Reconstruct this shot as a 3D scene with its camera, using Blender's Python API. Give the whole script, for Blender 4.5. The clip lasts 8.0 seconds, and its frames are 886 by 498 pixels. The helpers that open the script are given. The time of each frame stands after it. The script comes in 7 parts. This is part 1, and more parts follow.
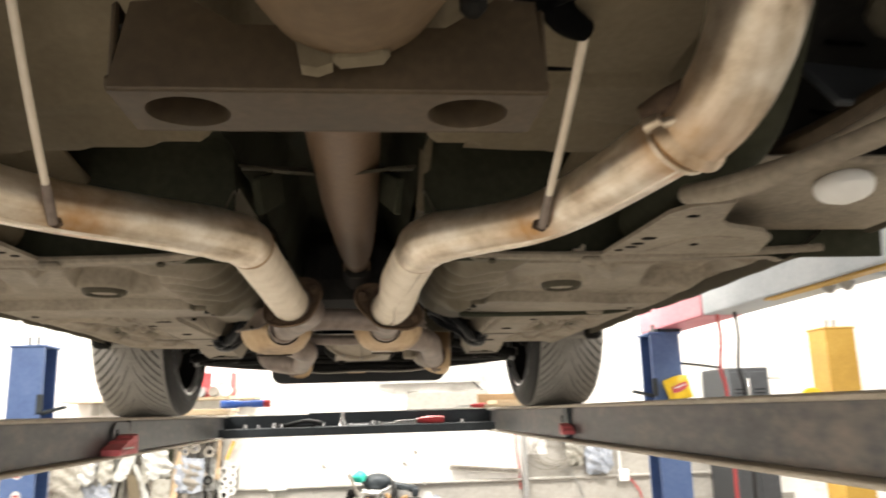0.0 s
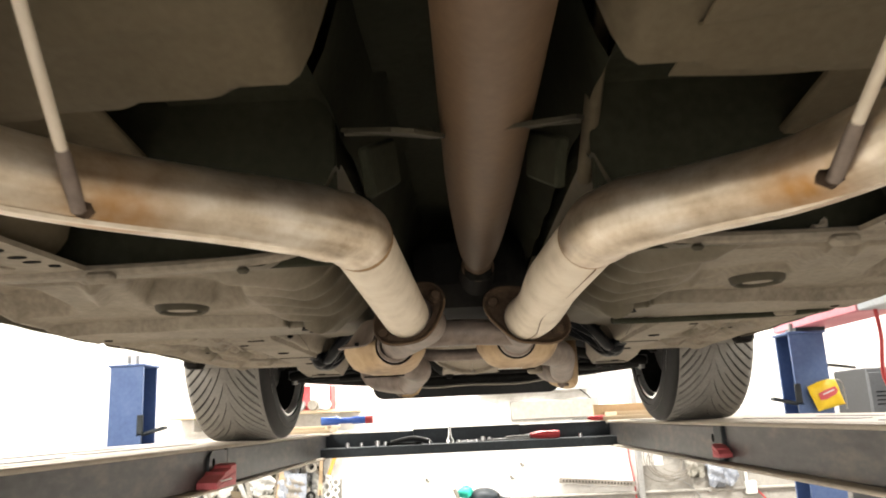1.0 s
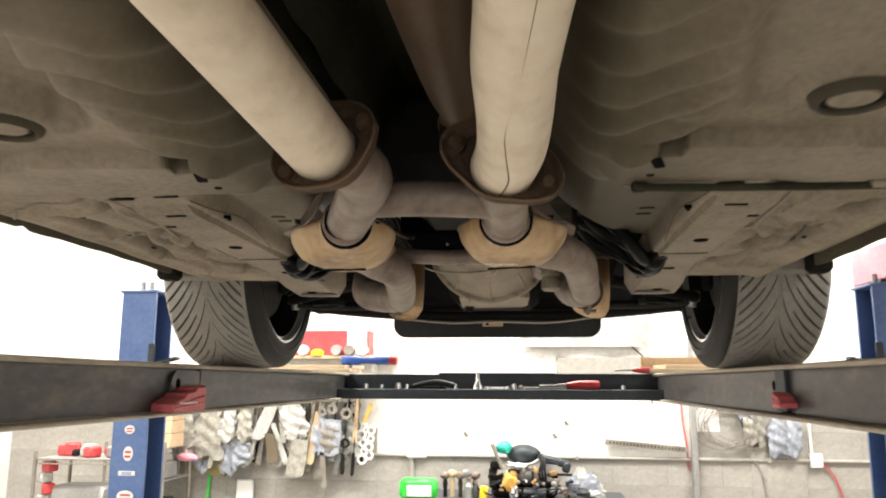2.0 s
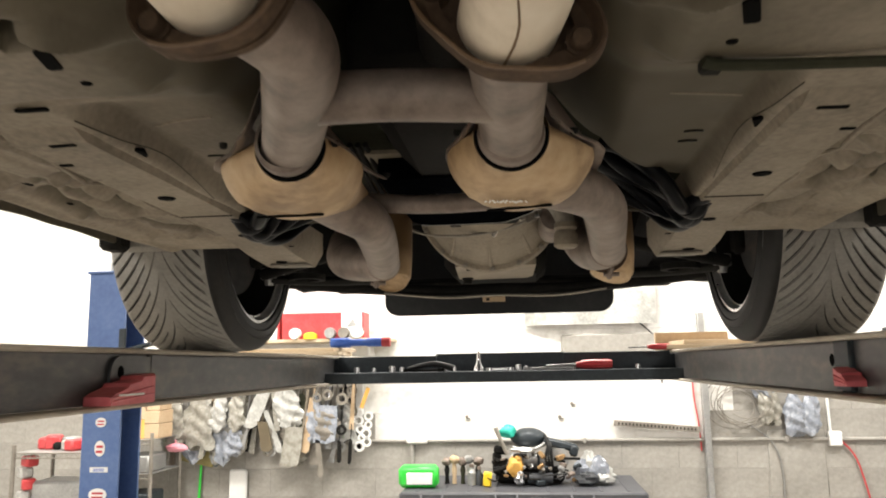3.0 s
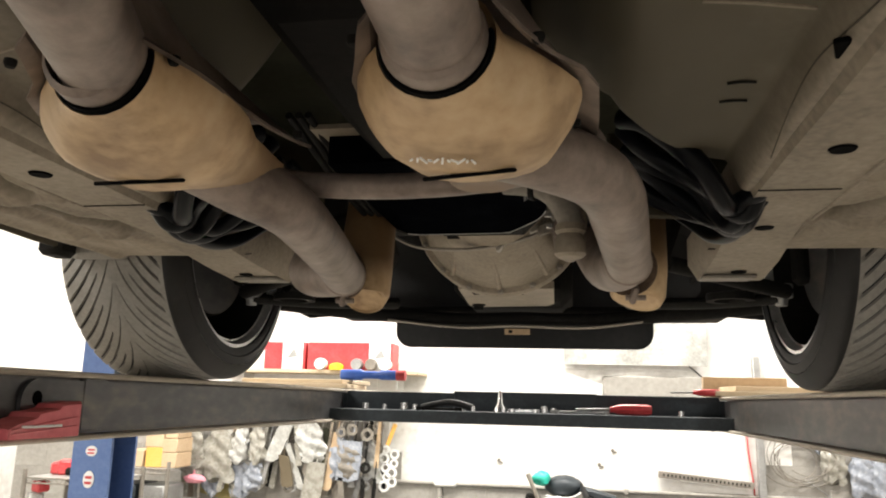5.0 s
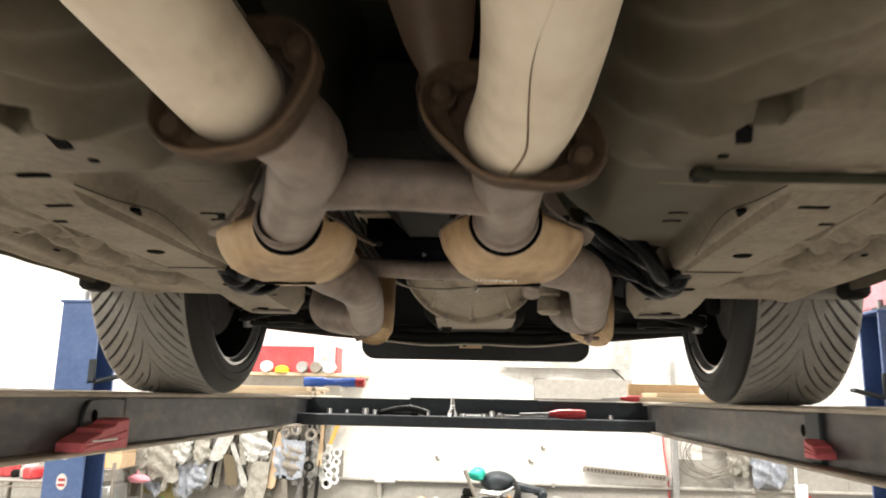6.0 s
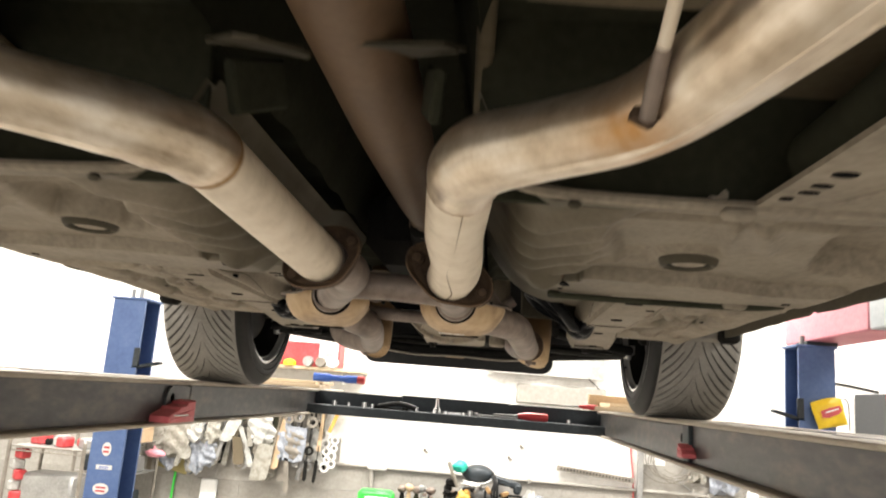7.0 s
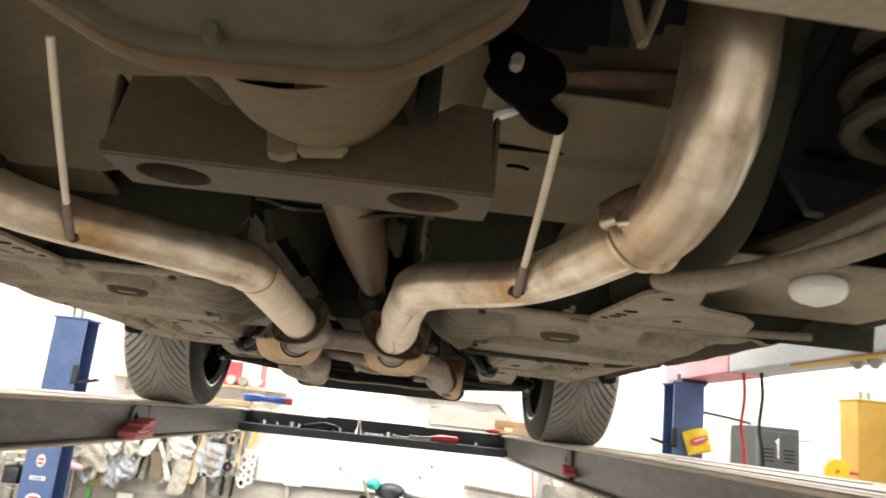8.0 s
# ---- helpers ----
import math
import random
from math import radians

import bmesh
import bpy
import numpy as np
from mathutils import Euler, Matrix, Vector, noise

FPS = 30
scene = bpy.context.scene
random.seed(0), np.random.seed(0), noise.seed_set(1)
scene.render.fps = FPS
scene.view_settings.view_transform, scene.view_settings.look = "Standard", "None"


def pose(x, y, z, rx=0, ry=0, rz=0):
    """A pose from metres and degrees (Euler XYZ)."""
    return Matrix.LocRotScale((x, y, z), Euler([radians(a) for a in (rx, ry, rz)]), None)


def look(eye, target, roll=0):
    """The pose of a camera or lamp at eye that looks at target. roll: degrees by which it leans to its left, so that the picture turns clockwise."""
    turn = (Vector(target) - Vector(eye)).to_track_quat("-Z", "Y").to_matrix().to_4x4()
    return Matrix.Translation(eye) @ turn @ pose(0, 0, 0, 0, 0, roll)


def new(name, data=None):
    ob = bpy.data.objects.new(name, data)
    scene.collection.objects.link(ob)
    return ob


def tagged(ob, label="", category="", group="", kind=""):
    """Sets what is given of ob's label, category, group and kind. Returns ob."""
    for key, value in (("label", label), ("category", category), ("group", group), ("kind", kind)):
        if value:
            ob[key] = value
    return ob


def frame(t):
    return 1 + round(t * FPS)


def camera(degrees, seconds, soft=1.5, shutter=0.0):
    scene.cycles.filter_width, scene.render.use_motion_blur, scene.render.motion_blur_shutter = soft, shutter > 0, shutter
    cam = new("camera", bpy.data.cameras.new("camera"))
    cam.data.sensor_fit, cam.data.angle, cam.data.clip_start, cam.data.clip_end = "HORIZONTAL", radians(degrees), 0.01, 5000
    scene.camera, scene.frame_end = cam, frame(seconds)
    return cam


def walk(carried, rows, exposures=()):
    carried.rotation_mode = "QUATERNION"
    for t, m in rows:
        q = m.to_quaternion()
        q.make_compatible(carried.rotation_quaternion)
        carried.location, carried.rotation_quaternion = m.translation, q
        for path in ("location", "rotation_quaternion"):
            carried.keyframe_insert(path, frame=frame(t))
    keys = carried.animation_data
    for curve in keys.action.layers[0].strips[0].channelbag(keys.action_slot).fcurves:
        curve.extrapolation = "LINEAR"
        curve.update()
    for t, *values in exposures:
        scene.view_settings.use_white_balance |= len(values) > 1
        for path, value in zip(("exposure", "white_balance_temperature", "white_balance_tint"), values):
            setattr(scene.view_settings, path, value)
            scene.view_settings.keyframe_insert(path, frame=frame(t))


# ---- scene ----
cam = camera(61.0, 8.0, soft=1.9, shutter=0.35)
PATH = [
    (0, (0.065, 0.169, 1.691), (0.256, 2.115, 2.111), -1.7),
    (0.5, (0.07, 0.302, 1.72), (0.019, 2.258, 2.134), -2.2),
    (1, (0.0, 0.456, 1.739), (-0.04, 2.406, 2.18), -2.7),
    (1.5, (0.044, 0.613, 1.703), (-0.033, 2.568, 2.115), -2.3),
    (2, (0.118, 0.824, 1.66), (-0.094, 2.782, 2.008), 0.2),
    (2.2, (0.105, 0.891, 1.672), (-0.121, 2.85, 2.006), -1.1),
    (3.3, (0.103, 1.204, 1.653), (-0.106, 3.171, 1.954), -0.9),
    (3.5, (0.128, 1.269, 1.652), (-0.141, 3.225, 1.969), -0.7),
    (4, (0.15, 1.38, 1.655), (-0.224, 3.312, 2.008), -0.9),
    (4.5, (0.168, 1.405, 1.669), (-0.24, 3.325, 2.055), -0.5),
    (4.7, (0.176, 1.417, 1.665), (-0.212, 3.339, 2.058), 0.1),
    (5.8, (0.124, 1.199, 1.686), (-0.066, 3.15, 2.082), 2.0),
    (6, (0.088, 1.09, 1.702), (-0.057, 3.047, 2.089), 1.2),
    (6.5, (0.1, 0.799, 1.726), (-0.012, 2.769, 2.054), 1.8),
    (7, (0.169, 0.522, 1.717), (0.013, 2.479, 2.096), 4.5),
    (7.5, (0.151, 0.26, 1.729), (0.083, 2.203, 2.198), 3.7),
    (8, (0.135, 0.106, 1.731), (0.191, 2.055, 2.178), 6.0),
]
walk(cam, [(t, look(eye, target, roll)) for t, eye, target, roll in PATH], exposures=[(0.0, 0.20), (1.0, 0.28), (1.5, 0.28), (2.2, -0.11), (3.3, -0.28), (4.7, -0.24), (5.8, -0.12), (6.5, 0.02), (7.5, 0.14), (8.0, 0.14)])

# ---- world and lamps ----
world = bpy.data.worlds.new("world")
scene.world = world
world.use_nodes = True
world.node_tree.nodes["Background"].inputs[0].default_value = (0.8, 0.85, 1.0, 1)
world.node_tree.nodes["Background"].inputs[1].default_value = 0.05

LAMPS = [(-2.7, 5.0), (0.0, 5.6), (2.9, 5.2), (-2.7, 1.2), (3.2, 1.2), (-2.7, -2.6), (0.3, -3.2), (3.2, -2.6)]
LAMP_WATTS, LAMP_Z, OPENING_WATTS = 130.0, 3.86, 150.0

# ---- materials ----
def mat(name, dark, mid, light, rough=0.6, metal=0.0, big=3.0, fine=60.0, bump=0.15, spread=0.5, stretch=(1, 1, 1), coat=0.0, depth=0.002, spec=0.5, grime_shade=None):
    """Three tones mixed by a large and a fine noise, with fine relief."""
    m = bpy.data.materials.new(name)
    m.use_nodes = True
    n, l = m.node_tree.nodes, m.node_tree.links
    b = n["Principled BSDF"]
    tc = n.new("ShaderNodeTexCoord")
    mp = n.new("ShaderNodeMapping")
    mp.inputs["Scale"].default_value = stretch
    l.new(tc.outputs["Object"], mp.inputs[0])
    n1 = n.new("ShaderNodeTexNoise")
    n1.inputs["Scale"].default_value, n1.inputs["Detail"].default_value, n1.inputs["Roughness"].default_value = big, 6, 0.6
    n2 = n.new("ShaderNodeTexNoise")
    n2.inputs["Scale"].default_value, n2.inputs["Detail"].default_value = fine, 4
    l.new(mp.outputs[0], n1.inputs[0])
    l.new(mp.outputs[0], n2.inputs[0])
    mix = n.new("ShaderNodeMix")
    mix.inputs[0].default_value = 0.35
    l.new(n1.outputs[0], mix.inputs[2])
    l.new(n2.outputs[0], mix.inputs[3])
    ramp = n.new("ShaderNodeValToRGB")
    e = ramp.color_ramp.elements
    e[0].position, e[0].color = 0.5 - spread * 0.5, (*dark, 1)
    e[1].position, e[1].color = 0.5 + spread * 0.5, (*light, 1)
    k = e.new(0.5)
    k.color = (*mid, 1)
    l.new(mix.outputs[0], ramp.inputs[0])
    if grime_shade:
        # darker tint with a ragged outline where the mesh carries it: grime and painted shade
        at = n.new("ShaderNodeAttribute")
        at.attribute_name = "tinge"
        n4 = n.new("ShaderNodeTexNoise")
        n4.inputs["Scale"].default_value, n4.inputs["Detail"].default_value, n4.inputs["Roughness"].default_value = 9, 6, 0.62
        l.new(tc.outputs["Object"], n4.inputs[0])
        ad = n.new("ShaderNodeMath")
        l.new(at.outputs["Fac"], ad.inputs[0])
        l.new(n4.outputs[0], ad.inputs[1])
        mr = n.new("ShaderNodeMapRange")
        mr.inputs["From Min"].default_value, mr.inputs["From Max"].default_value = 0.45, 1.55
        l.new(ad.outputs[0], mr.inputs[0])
        overlay = n.new("ShaderNodeMix")
        overlay.data_type = "RGBA"
        overlay.inputs[7].default_value = (*grime_shade, 1)
        l.new(mr.outputs[0], overlay.inputs[0])
        l.new(ramp.outputs[0], overlay.inputs[6])
        l.new(overlay.outputs[2], b.inputs["Base Color"])
    else:
        l.new(ramp.outputs[0], b.inputs["Base Color"])
    rr = n.new("ShaderNodeMapRange")
    rr.inputs["To Min"].default_value, rr.inputs["To Max"].default_value = max(0.05, rough - 0.12), min(1, rough + 0.12)
    l.new(n1.outputs[0], rr.inputs[0])
    l.new(rr.outputs[0], b.inputs["Roughness"])
    b.inputs["Metallic"].default_value = metal
    b.inputs["Coat Weight"].default_value = coat
    b.inputs["Specular IOR Level"].default_value = spec
    if bump:
        bp = n.new("ShaderNodeBump")
        bp.inputs["Strength"].default_value, bp.inputs["Distance"].default_value = bump, depth
        l.new(mix.outputs[0], bp.inputs["Height"])
        l.new(bp.outputs[0], b.inputs["Normal"])
    return m


def glow(name, colour, strength):
    m = bpy.data.materials.new(name)
    m.use_nodes = True
    b = m.node_tree.nodes["Principled BSDF"]
    b.inputs["Base Color"].default_value = (*colour, 1)
    b.inputs["Emission Color"].default_value, b.inputs["Emission Strength"].default_value = (*colour, 1), strength
    return m


M_UNDER = mat("undercoat", (0.115, 0.096, 0.072), (0.245, 0.209, 0.162), (0.355, 0.308, 0.243), 0.68, 0, 5.0, 120, 0.09, 0.42, spec=0.35, grime_shade=(0.080, 0.068, 0.044))


def pipe_mat(name, dark, mid, light, rough, metal, streak):
    """Metal of pipes: long streaks and blotches that follow the pipe, and brown heat tint where it was welded."""
    m = bpy.data.materials.new(name)
    m.use_nodes = True
    n, l = m.node_tree.nodes, m.node_tree.links
    b = n["Principled BSDF"]
    at = n.new("ShaderNodeAttribute")
    at.attribute_name = "pipe"
    mp = n.new("ShaderNodeMapping")
    mp.inputs["Scale"].default_value = (6, 70, 70)
    l.new(at.outputs["Vector"], mp.inputs[0])
    n1 = n.new("ShaderNodeTexNoise")
    n1.inputs["Scale"].default_value, n1.inputs["Detail"].default_value = 1.6, 5
    l.new(mp.outputs[0], n1.inputs[0])
    tc = n.new("ShaderNodeTexCoord")
    n2 = n.new("ShaderNodeTexNoise")
    n2.inputs["Scale"].default_value, n2.inputs["Detail"].default_value, n2.inputs["Roughness"].default_value = 22, 7, 0.65
    l.new(tc.outputs["Object"], n2.inputs[0])
    mix = n.new("ShaderNodeMix")
    mix.inputs[0].default_value = 1 - 0.5 * streak
    l.new(n1.outputs[0], mix.inputs[2])
    l.new(n2.outputs[0], mix.inputs[3])
    ramp = n.new("ShaderNodeValToRGB")
    e = ramp.color_ramp.elements
    e[0].position, e[0].color = 0.34, (*dark, 1)
    e[1].position, e[1].color = 0.66, (*light, 1)
    k = e.new(0.48)
    k.color = (*mid, 1)
    l.new(mix.outputs[0], ramp.inputs[0])
    heat = n.new("ShaderNodeAttribute")
    heat.attribute_name = "tinge"
    n3 = n.new("ShaderNodeTexNoise")
    n3.inputs["Scale"].default_value, n3.inputs["Detail"].default_value = 60, 4
    l.new(tc.outputs["Object"], n3.inputs[0])
    mul = n.new("ShaderNodeMath")
    mul.operation, mul.use_clamp = "MULTIPLY", True
    ad = n.new("ShaderNodeMath")
    ad.inputs[1].default_value = 0.5
    l.new(n3.outputs[0], ad.inputs[0])
    l.new(heat.outputs["Fac"], mul.inputs[0])
    l.new(ad.outputs[0], mul.inputs[1])
    tint = n.new("ShaderNodeMix")
    tint.data_type = "RGBA"
    tint.inputs[7].default_value = (0.40, 0.215, 0.075, 1)
    l.new(mul.outputs[0], tint.inputs[0])
    l.new(ramp.outputs[0], tint.inputs[6])
    l.new(tint.outputs[2], b.inputs["Base Color"])
    rr = n.new("ShaderNodeMapRange")
    rr.inputs["To Min"].default_value, rr.inputs["To Max"].default_value = rough - 0.08, rough + 0.14
    l.new(n2.outputs[0], rr.inputs[0])
    l.new(rr.outputs[0], b.inputs["Roughness"])
    b.inputs["Metallic"].default_value = metal
    bp = n.new("ShaderNodeBump")
    bp.inputs["Strength"].default_value, bp.inputs["Distance"].default_value = 0.03, 0.001
    l.new(n2.outputs[0], bp.inputs["Height"])
    l.new(bp.outputs[0], b.inputs["Normal"])
    return m


# dark olive: tunnel soot, with the shade of deep recesses mixed in
M_TUNNEL = mat("sooty_shaded_olive", (0.015, 0.016, 0.010), (0.033, 0.034, 0.022), (0.058, 0.057, 0.039), 0.85, 0, 6, 90, 0.3, 0.6, spec=0.12)
M_UNDER2 = mat("undercoat_olive", (0.070, 0.056, 0.035), (0.124, 0.100, 0.064), (0.18, 0.149, 0.100), 0.75, 0, 3, 120, 0.16, 0.7, spec=0.25)
M_BROWN = mat("brown_axle_paint", (0.026, 0.0175, 0.0092), (0.056, 0.039, 0.022), (0.104, 0.074, 0.043), 0.65, 0, 6, 110, 0.2, 0.6, spec=0.3)
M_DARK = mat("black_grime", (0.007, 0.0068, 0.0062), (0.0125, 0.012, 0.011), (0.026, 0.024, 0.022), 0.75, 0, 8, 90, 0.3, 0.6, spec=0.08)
M_BLACK = mat("deep_black", (0.001, 0.001, 0.001), (0.002, 0.002, 0.002), (0.003, 0.003, 0.003), 0.9, 0, 8, 90, 0.0, 0.6, spec=0.05)
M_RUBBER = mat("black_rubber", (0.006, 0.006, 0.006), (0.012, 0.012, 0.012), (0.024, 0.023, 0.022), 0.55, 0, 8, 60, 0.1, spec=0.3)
M_STEEL = pipe_mat("heat_tinted_stainless", (0.40, 0.315, 0.225), (0.62, 0.535, 0.42), (0.84, 0.78, 0.69), 0.33, 0.84, 0.5)
M_CREAM = pipe_mat("dusty_aluminised_pipe", (0.58, 0.50, 0.39), (0.69, 0.605, 0.485), (0.76, 0.685, 0.57), 0.60, 0.10, 0.25)
M_TAUPE = pipe_mat("heat_greyed_pipe", (0.11, 0.084, 0.069), (0.185, 0.146, 0.121), (0.275, 0.224, 0.19), 0.5, 0.25, 0.16)
M_SHIELD = mat("tan_heat_shield", (0.24, 0.150, 0.072), (0.465, 0.325, 0.180), (0.57, 0.425, 0.260), 0.55, 0.15, 13, 60, 0.12, 0.36, grime_shade=(0.15, 0.088, 0.040))
M_RUST = mat("rusty_flange", (0.030, 0.019, 0.012), (0.070, 0.046, 0.030), (0.16, 0.108, 0.070), 0.8, 0.1, 25, 160, 0.4, 0.6, spec=0.2)
M_WELD = mat("heat_tinted_weld", (0.15, 0.08, 0.032), (0.32, 0.195, 0.085), (0.48, 0.335, 0.175), 0.5, 0.4, 30, 160, 0.4, 0.5)
M_CAST = mat("cast_aluminium", (0.12, 0.108, 0.09), (0.22, 0.20, 0.17), (0.34, 0.31, 0.27), 0.6, 0.2, 10, 140, 0.3, spec=0.3)
M_TYRE = mat("tyre_rubber", (0.14, 0.133, 0.121), (0.22, 0.211, 0.195), (0.30, 0.289, 0.268), 0.85, 0, 7, 130, 0.2, 0.5)
M_RIM = mat("silver_rim_lip", (0.5, 0.5, 0.5), (0.7, 0.7, 0.7), (0.85, 0.85, 0.85), 0.3, 0.8, 10, 80, 0.05)
M_PAINT = mat("car_paint", (0.02, 0.02, 0.02), (0.03, 0.03, 0.03), (0.04, 0.04, 0.04), 0.35, 0, 3, 40, 0.02, 0.5, coat=0.5)
M_RUNWAY = mat("worn_dark_steel", (0.040, 0.041, 0.043), (0.098, 0.098, 0.100), (0.23, 0.195, 0.165), 0.42, 0.45, 6, 40, 0.2, 0.42, (1, 0.5, 1.3))
M_DECK = mat("dusty_runway_deck", (0.22, 0.19, 0.15), (0.42, 0.37, 0.30), (0.58, 0.53, 0.45), 0.6, 0.2, 5, 90, 0.2, 0.5, (1, 0.3, 1))
M_BLUE = mat("blue_post_paint", (0.045, 0.085, 0.215), (0.075, 0.135, 0.31), (0.12, 0.19, 0.37), 0.45, 0, 4, 70, 0.05)
M_YELLOW = mat("yellow_post_paint", (0.36, 0.21, 0.03), (0.50, 0.30, 0.045), (0.60, 0.39, 0.08), 0.5, 0, 4, 70, 0.05)
M_RED = mat("red_plastic", (0.35, 0.02, 0.025), (0.52, 0.045, 0.05), (0.62, 0.10, 0.10), 0.45, 0, 8, 60, 0.05)
# red made paler to carry the glare on the lock covers
M_COVER = mat("glare_paled_red_plastic", (0.46, 0.07, 0.085), (0.62, 0.135, 0.155), (0.70, 0.26, 0.27), 0.5, 0, 12, 60, 0.1)
M_PINK = mat("faded_red_paint", (0.55, 0.16, 0.22), (0.68, 0.25, 0.31), (0.78, 0.40, 0.45), 0.5, 0, 3, 60, 0.05)
M_GREYBLUE = mat("grey_blue_paint", (0.30, 0.34, 0.38), (0.42, 0.46, 0.50), (0.55, 0.58, 0.60), 0.5, 0, 4, 60, 0.1)
M_BLACKST = mat("black_painted_steel", (0.012, 0.016, 0.02), (0.022, 0.03, 0.036), (0.05, 0.06, 0.07), 0.5, 0.2, 8, 80, 0.15)
M_WALL = mat("white_painted_block", (0.52, 0.50, 0.46), (0.75, 0.735, 0.70), (0.82, 0.81, 0.79), 0.7, 0, 3.5, 26, 0.4, 0.42)
M_GREYWALL = mat("grey_painted_wall", (0.20, 0.19, 0.167), (0.31, 0.295, 0.266), (0.42, 0.404, 0.372), 0.75, 0, 2.0, 40, 0.3, 0.5)
M_CEIL = mat("white_ceiling_board", (0.70, 0.70, 0.68), (0.76, 0.76, 0.74), (0.80, 0.80, 0.79), 0.8, 0, 1, 30, 0.1)
M_FLOOR = mat("worn_concrete_floor", (0.21, 0.192, 0.168), (0.335, 0.31, 0.275), (0.42, 0.392, 0.352), 0.7, 0, 1.5, 40, 0.2)
M_CHROME = mat("chrome_tool", (0.55, 0.55, 0.55), (0.7, 0.7, 0.7), (0.85, 0.85, 0.85), 0.22, 0.95, 10, 60, 0.0)
M_WHITE = mat("white_plastic", (0.66, 0.66, 0.64), (0.75, 0.75, 0.73), (0.82, 0.82, 0.80), 0.5, 0, 5, 50, 0.05)
M_CARD = mat("cardboard", (0.40, 0.28, 0.17), (0.52, 0.38, 0.24), (0.60, 0.46, 0.31), 0.85, 0, 5, 60, 0.1)
M_ORANGE = mat("orange_card", (0.6, 0.30, 0.05), (0.72, 0.40, 0.09), (0.78, 0.48, 0.15), 0.7, 0, 5, 60, 0.05)
M_YEL = mat("yellow_plastic", (0.65, 0.42, 0.01), (0.80, 0.55, 0.02), (0.85, 0.62, 0.06), 0.45, 0, 5, 50, 0.05)
M_GREEN = mat("bright_green_plastic", (0.02, 0.42, 0.03), (0.03, 0.58, 0.05), (0.08, 0.66, 0.10), 0.4, 0, 5, 50, 0.05)
M_TEAL = mat("teal_plastic", (0.01, 0.30, 0.22), (0.02, 0.42, 0.32), (0.08, 0.5, 0.4), 0.4, 0, 5, 50, 0.05)
M_BLUEP = mat("blue_plastic", (0.02, 0.07, 0.32), (0.04, 0.12, 0.48), (0.08, 0.2, 0.58), 0.4, 0, 6, 50, 0.05)
M_GREY = mat("grey_metal", (0.20, 0.20, 0.195), (0.33, 0.33, 0.32), (0.45, 0.45, 0.44), 0.45, 0.5, 8, 80, 0.1)
M_BAG = mat("clear_parts_bag", (0.26, 0.26, 0.24), (0.42, 0.42, 0.395), (0.66, 0.66, 0.64), 0.22, 0, 14, 60, 0.6, 0.5, depth=0.006)
M_BAG2 = mat("dusty_parts_bag", (0.17, 0.16, 0.128), (0.29, 0.278, 0.24), (0.46, 0.45, 0.41), 0.28, 0, 16, 60, 0.6, 0.5, depth=0.006)
M_BAGB = mat("bluish_parts_bag", (0.16, 0.175, 0.21), (0.28, 0.305, 0.35), (0.50, 0.52, 0.56), 0.22, 0, 14, 60, 0.6, 0.5, depth=0.006)
M_WOOD = mat("raw_board", (0.42, 0.32, 0.20), (0.56, 0.45, 0.31), (0.66, 0.56, 0.41), 0.75, 0, 4, 60, 0.15, 0.5, (1, 6, 6))
M_KHAKI = mat("khaki_card", (0.22, 0.19, 0.07), (0.33, 0.28, 0.11), (0.42, 0.36, 0.16), 0.7, 0, 6, 50, 0.05)
M_GLOSS = mat("oily_black_metal", (0.0010, 0.0012, 0.0016), (0.002, 0.0023, 0.003), (0.006, 0.007, 0.009), 0.5, 0.0, 10, 80, 0.3, spec=0.0)
M_SHAFT = mat("brown_shaft_paint", (0.065, 0.039, 0.021), (0.118, 0.073, 0.041), (0.175, 0.113, 0.066), 0.55, 0, 5, 120, 0.12, 0.6, spec=0.35)
M_EDGE = mat("worn_bare_edge", (0.25, 0.23, 0.20), (0.42, 0.40, 0.36), (0.6, 0.58, 0.54), 0.4, 0.6, 20, 120, 0.1)
M_SEAM = mat("dark_crease", (0.10, 0.065, 0.035), (0.17, 0.115, 0.07), (0.24, 0.17, 0.11), 0.8, 0, 20, 120, 0.1, spec=0.2)
M_DIFF = mat("rusty_brown_casting", (0.048, 0.030, 0.014), (0.093, 0.060, 0.030), (0.155, 0.104, 0.056), 0.7, 0, 9, 90, 0.3, 0.6, spec=0.25)
M_BELL = mat("dusty_bell_casting", (0.13, 0.108, 0.080), (0.245, 0.208, 0.158), (0.34, 0.297, 0.236), 0.6, 0.1, 10, 140, 0.3, spec=0.3)
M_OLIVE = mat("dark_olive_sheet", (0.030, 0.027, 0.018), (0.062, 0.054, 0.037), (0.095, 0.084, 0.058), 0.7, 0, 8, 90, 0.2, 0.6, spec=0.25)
M_HOSE = mat("black_hose_rubber", (0.0022, 0.0025, 0.0034), (0.004, 0.0046, 0.006), (0.009, 0.010, 0.012), 0.36, 0, 8, 60, 0.1, spec=0.12)
M_LOCKER = mat("grey_locker_paint", (0.018, 0.02, 0.023), (0.030, 0.033, 0.037), (0.05, 0.053, 0.058), 0.55, 0, 4, 60, 0.1)
M_CHEST = mat("grey_case_plastic", (0.040, 0.042, 0.048), (0.062, 0.064, 0.072), (0.095, 0.097, 0.106), 0.5, 0, 6, 70, 0.1)
M_LAMP = glow("lamp_diffuser", (1.0, 0.97, 0.92), 6.0)

# ---- mesh helpers ----
def sst(a, b, x):
    t = np.clip((x - a) / (b - a), 0, 1)
    return t * t * (3 - 2 * t)


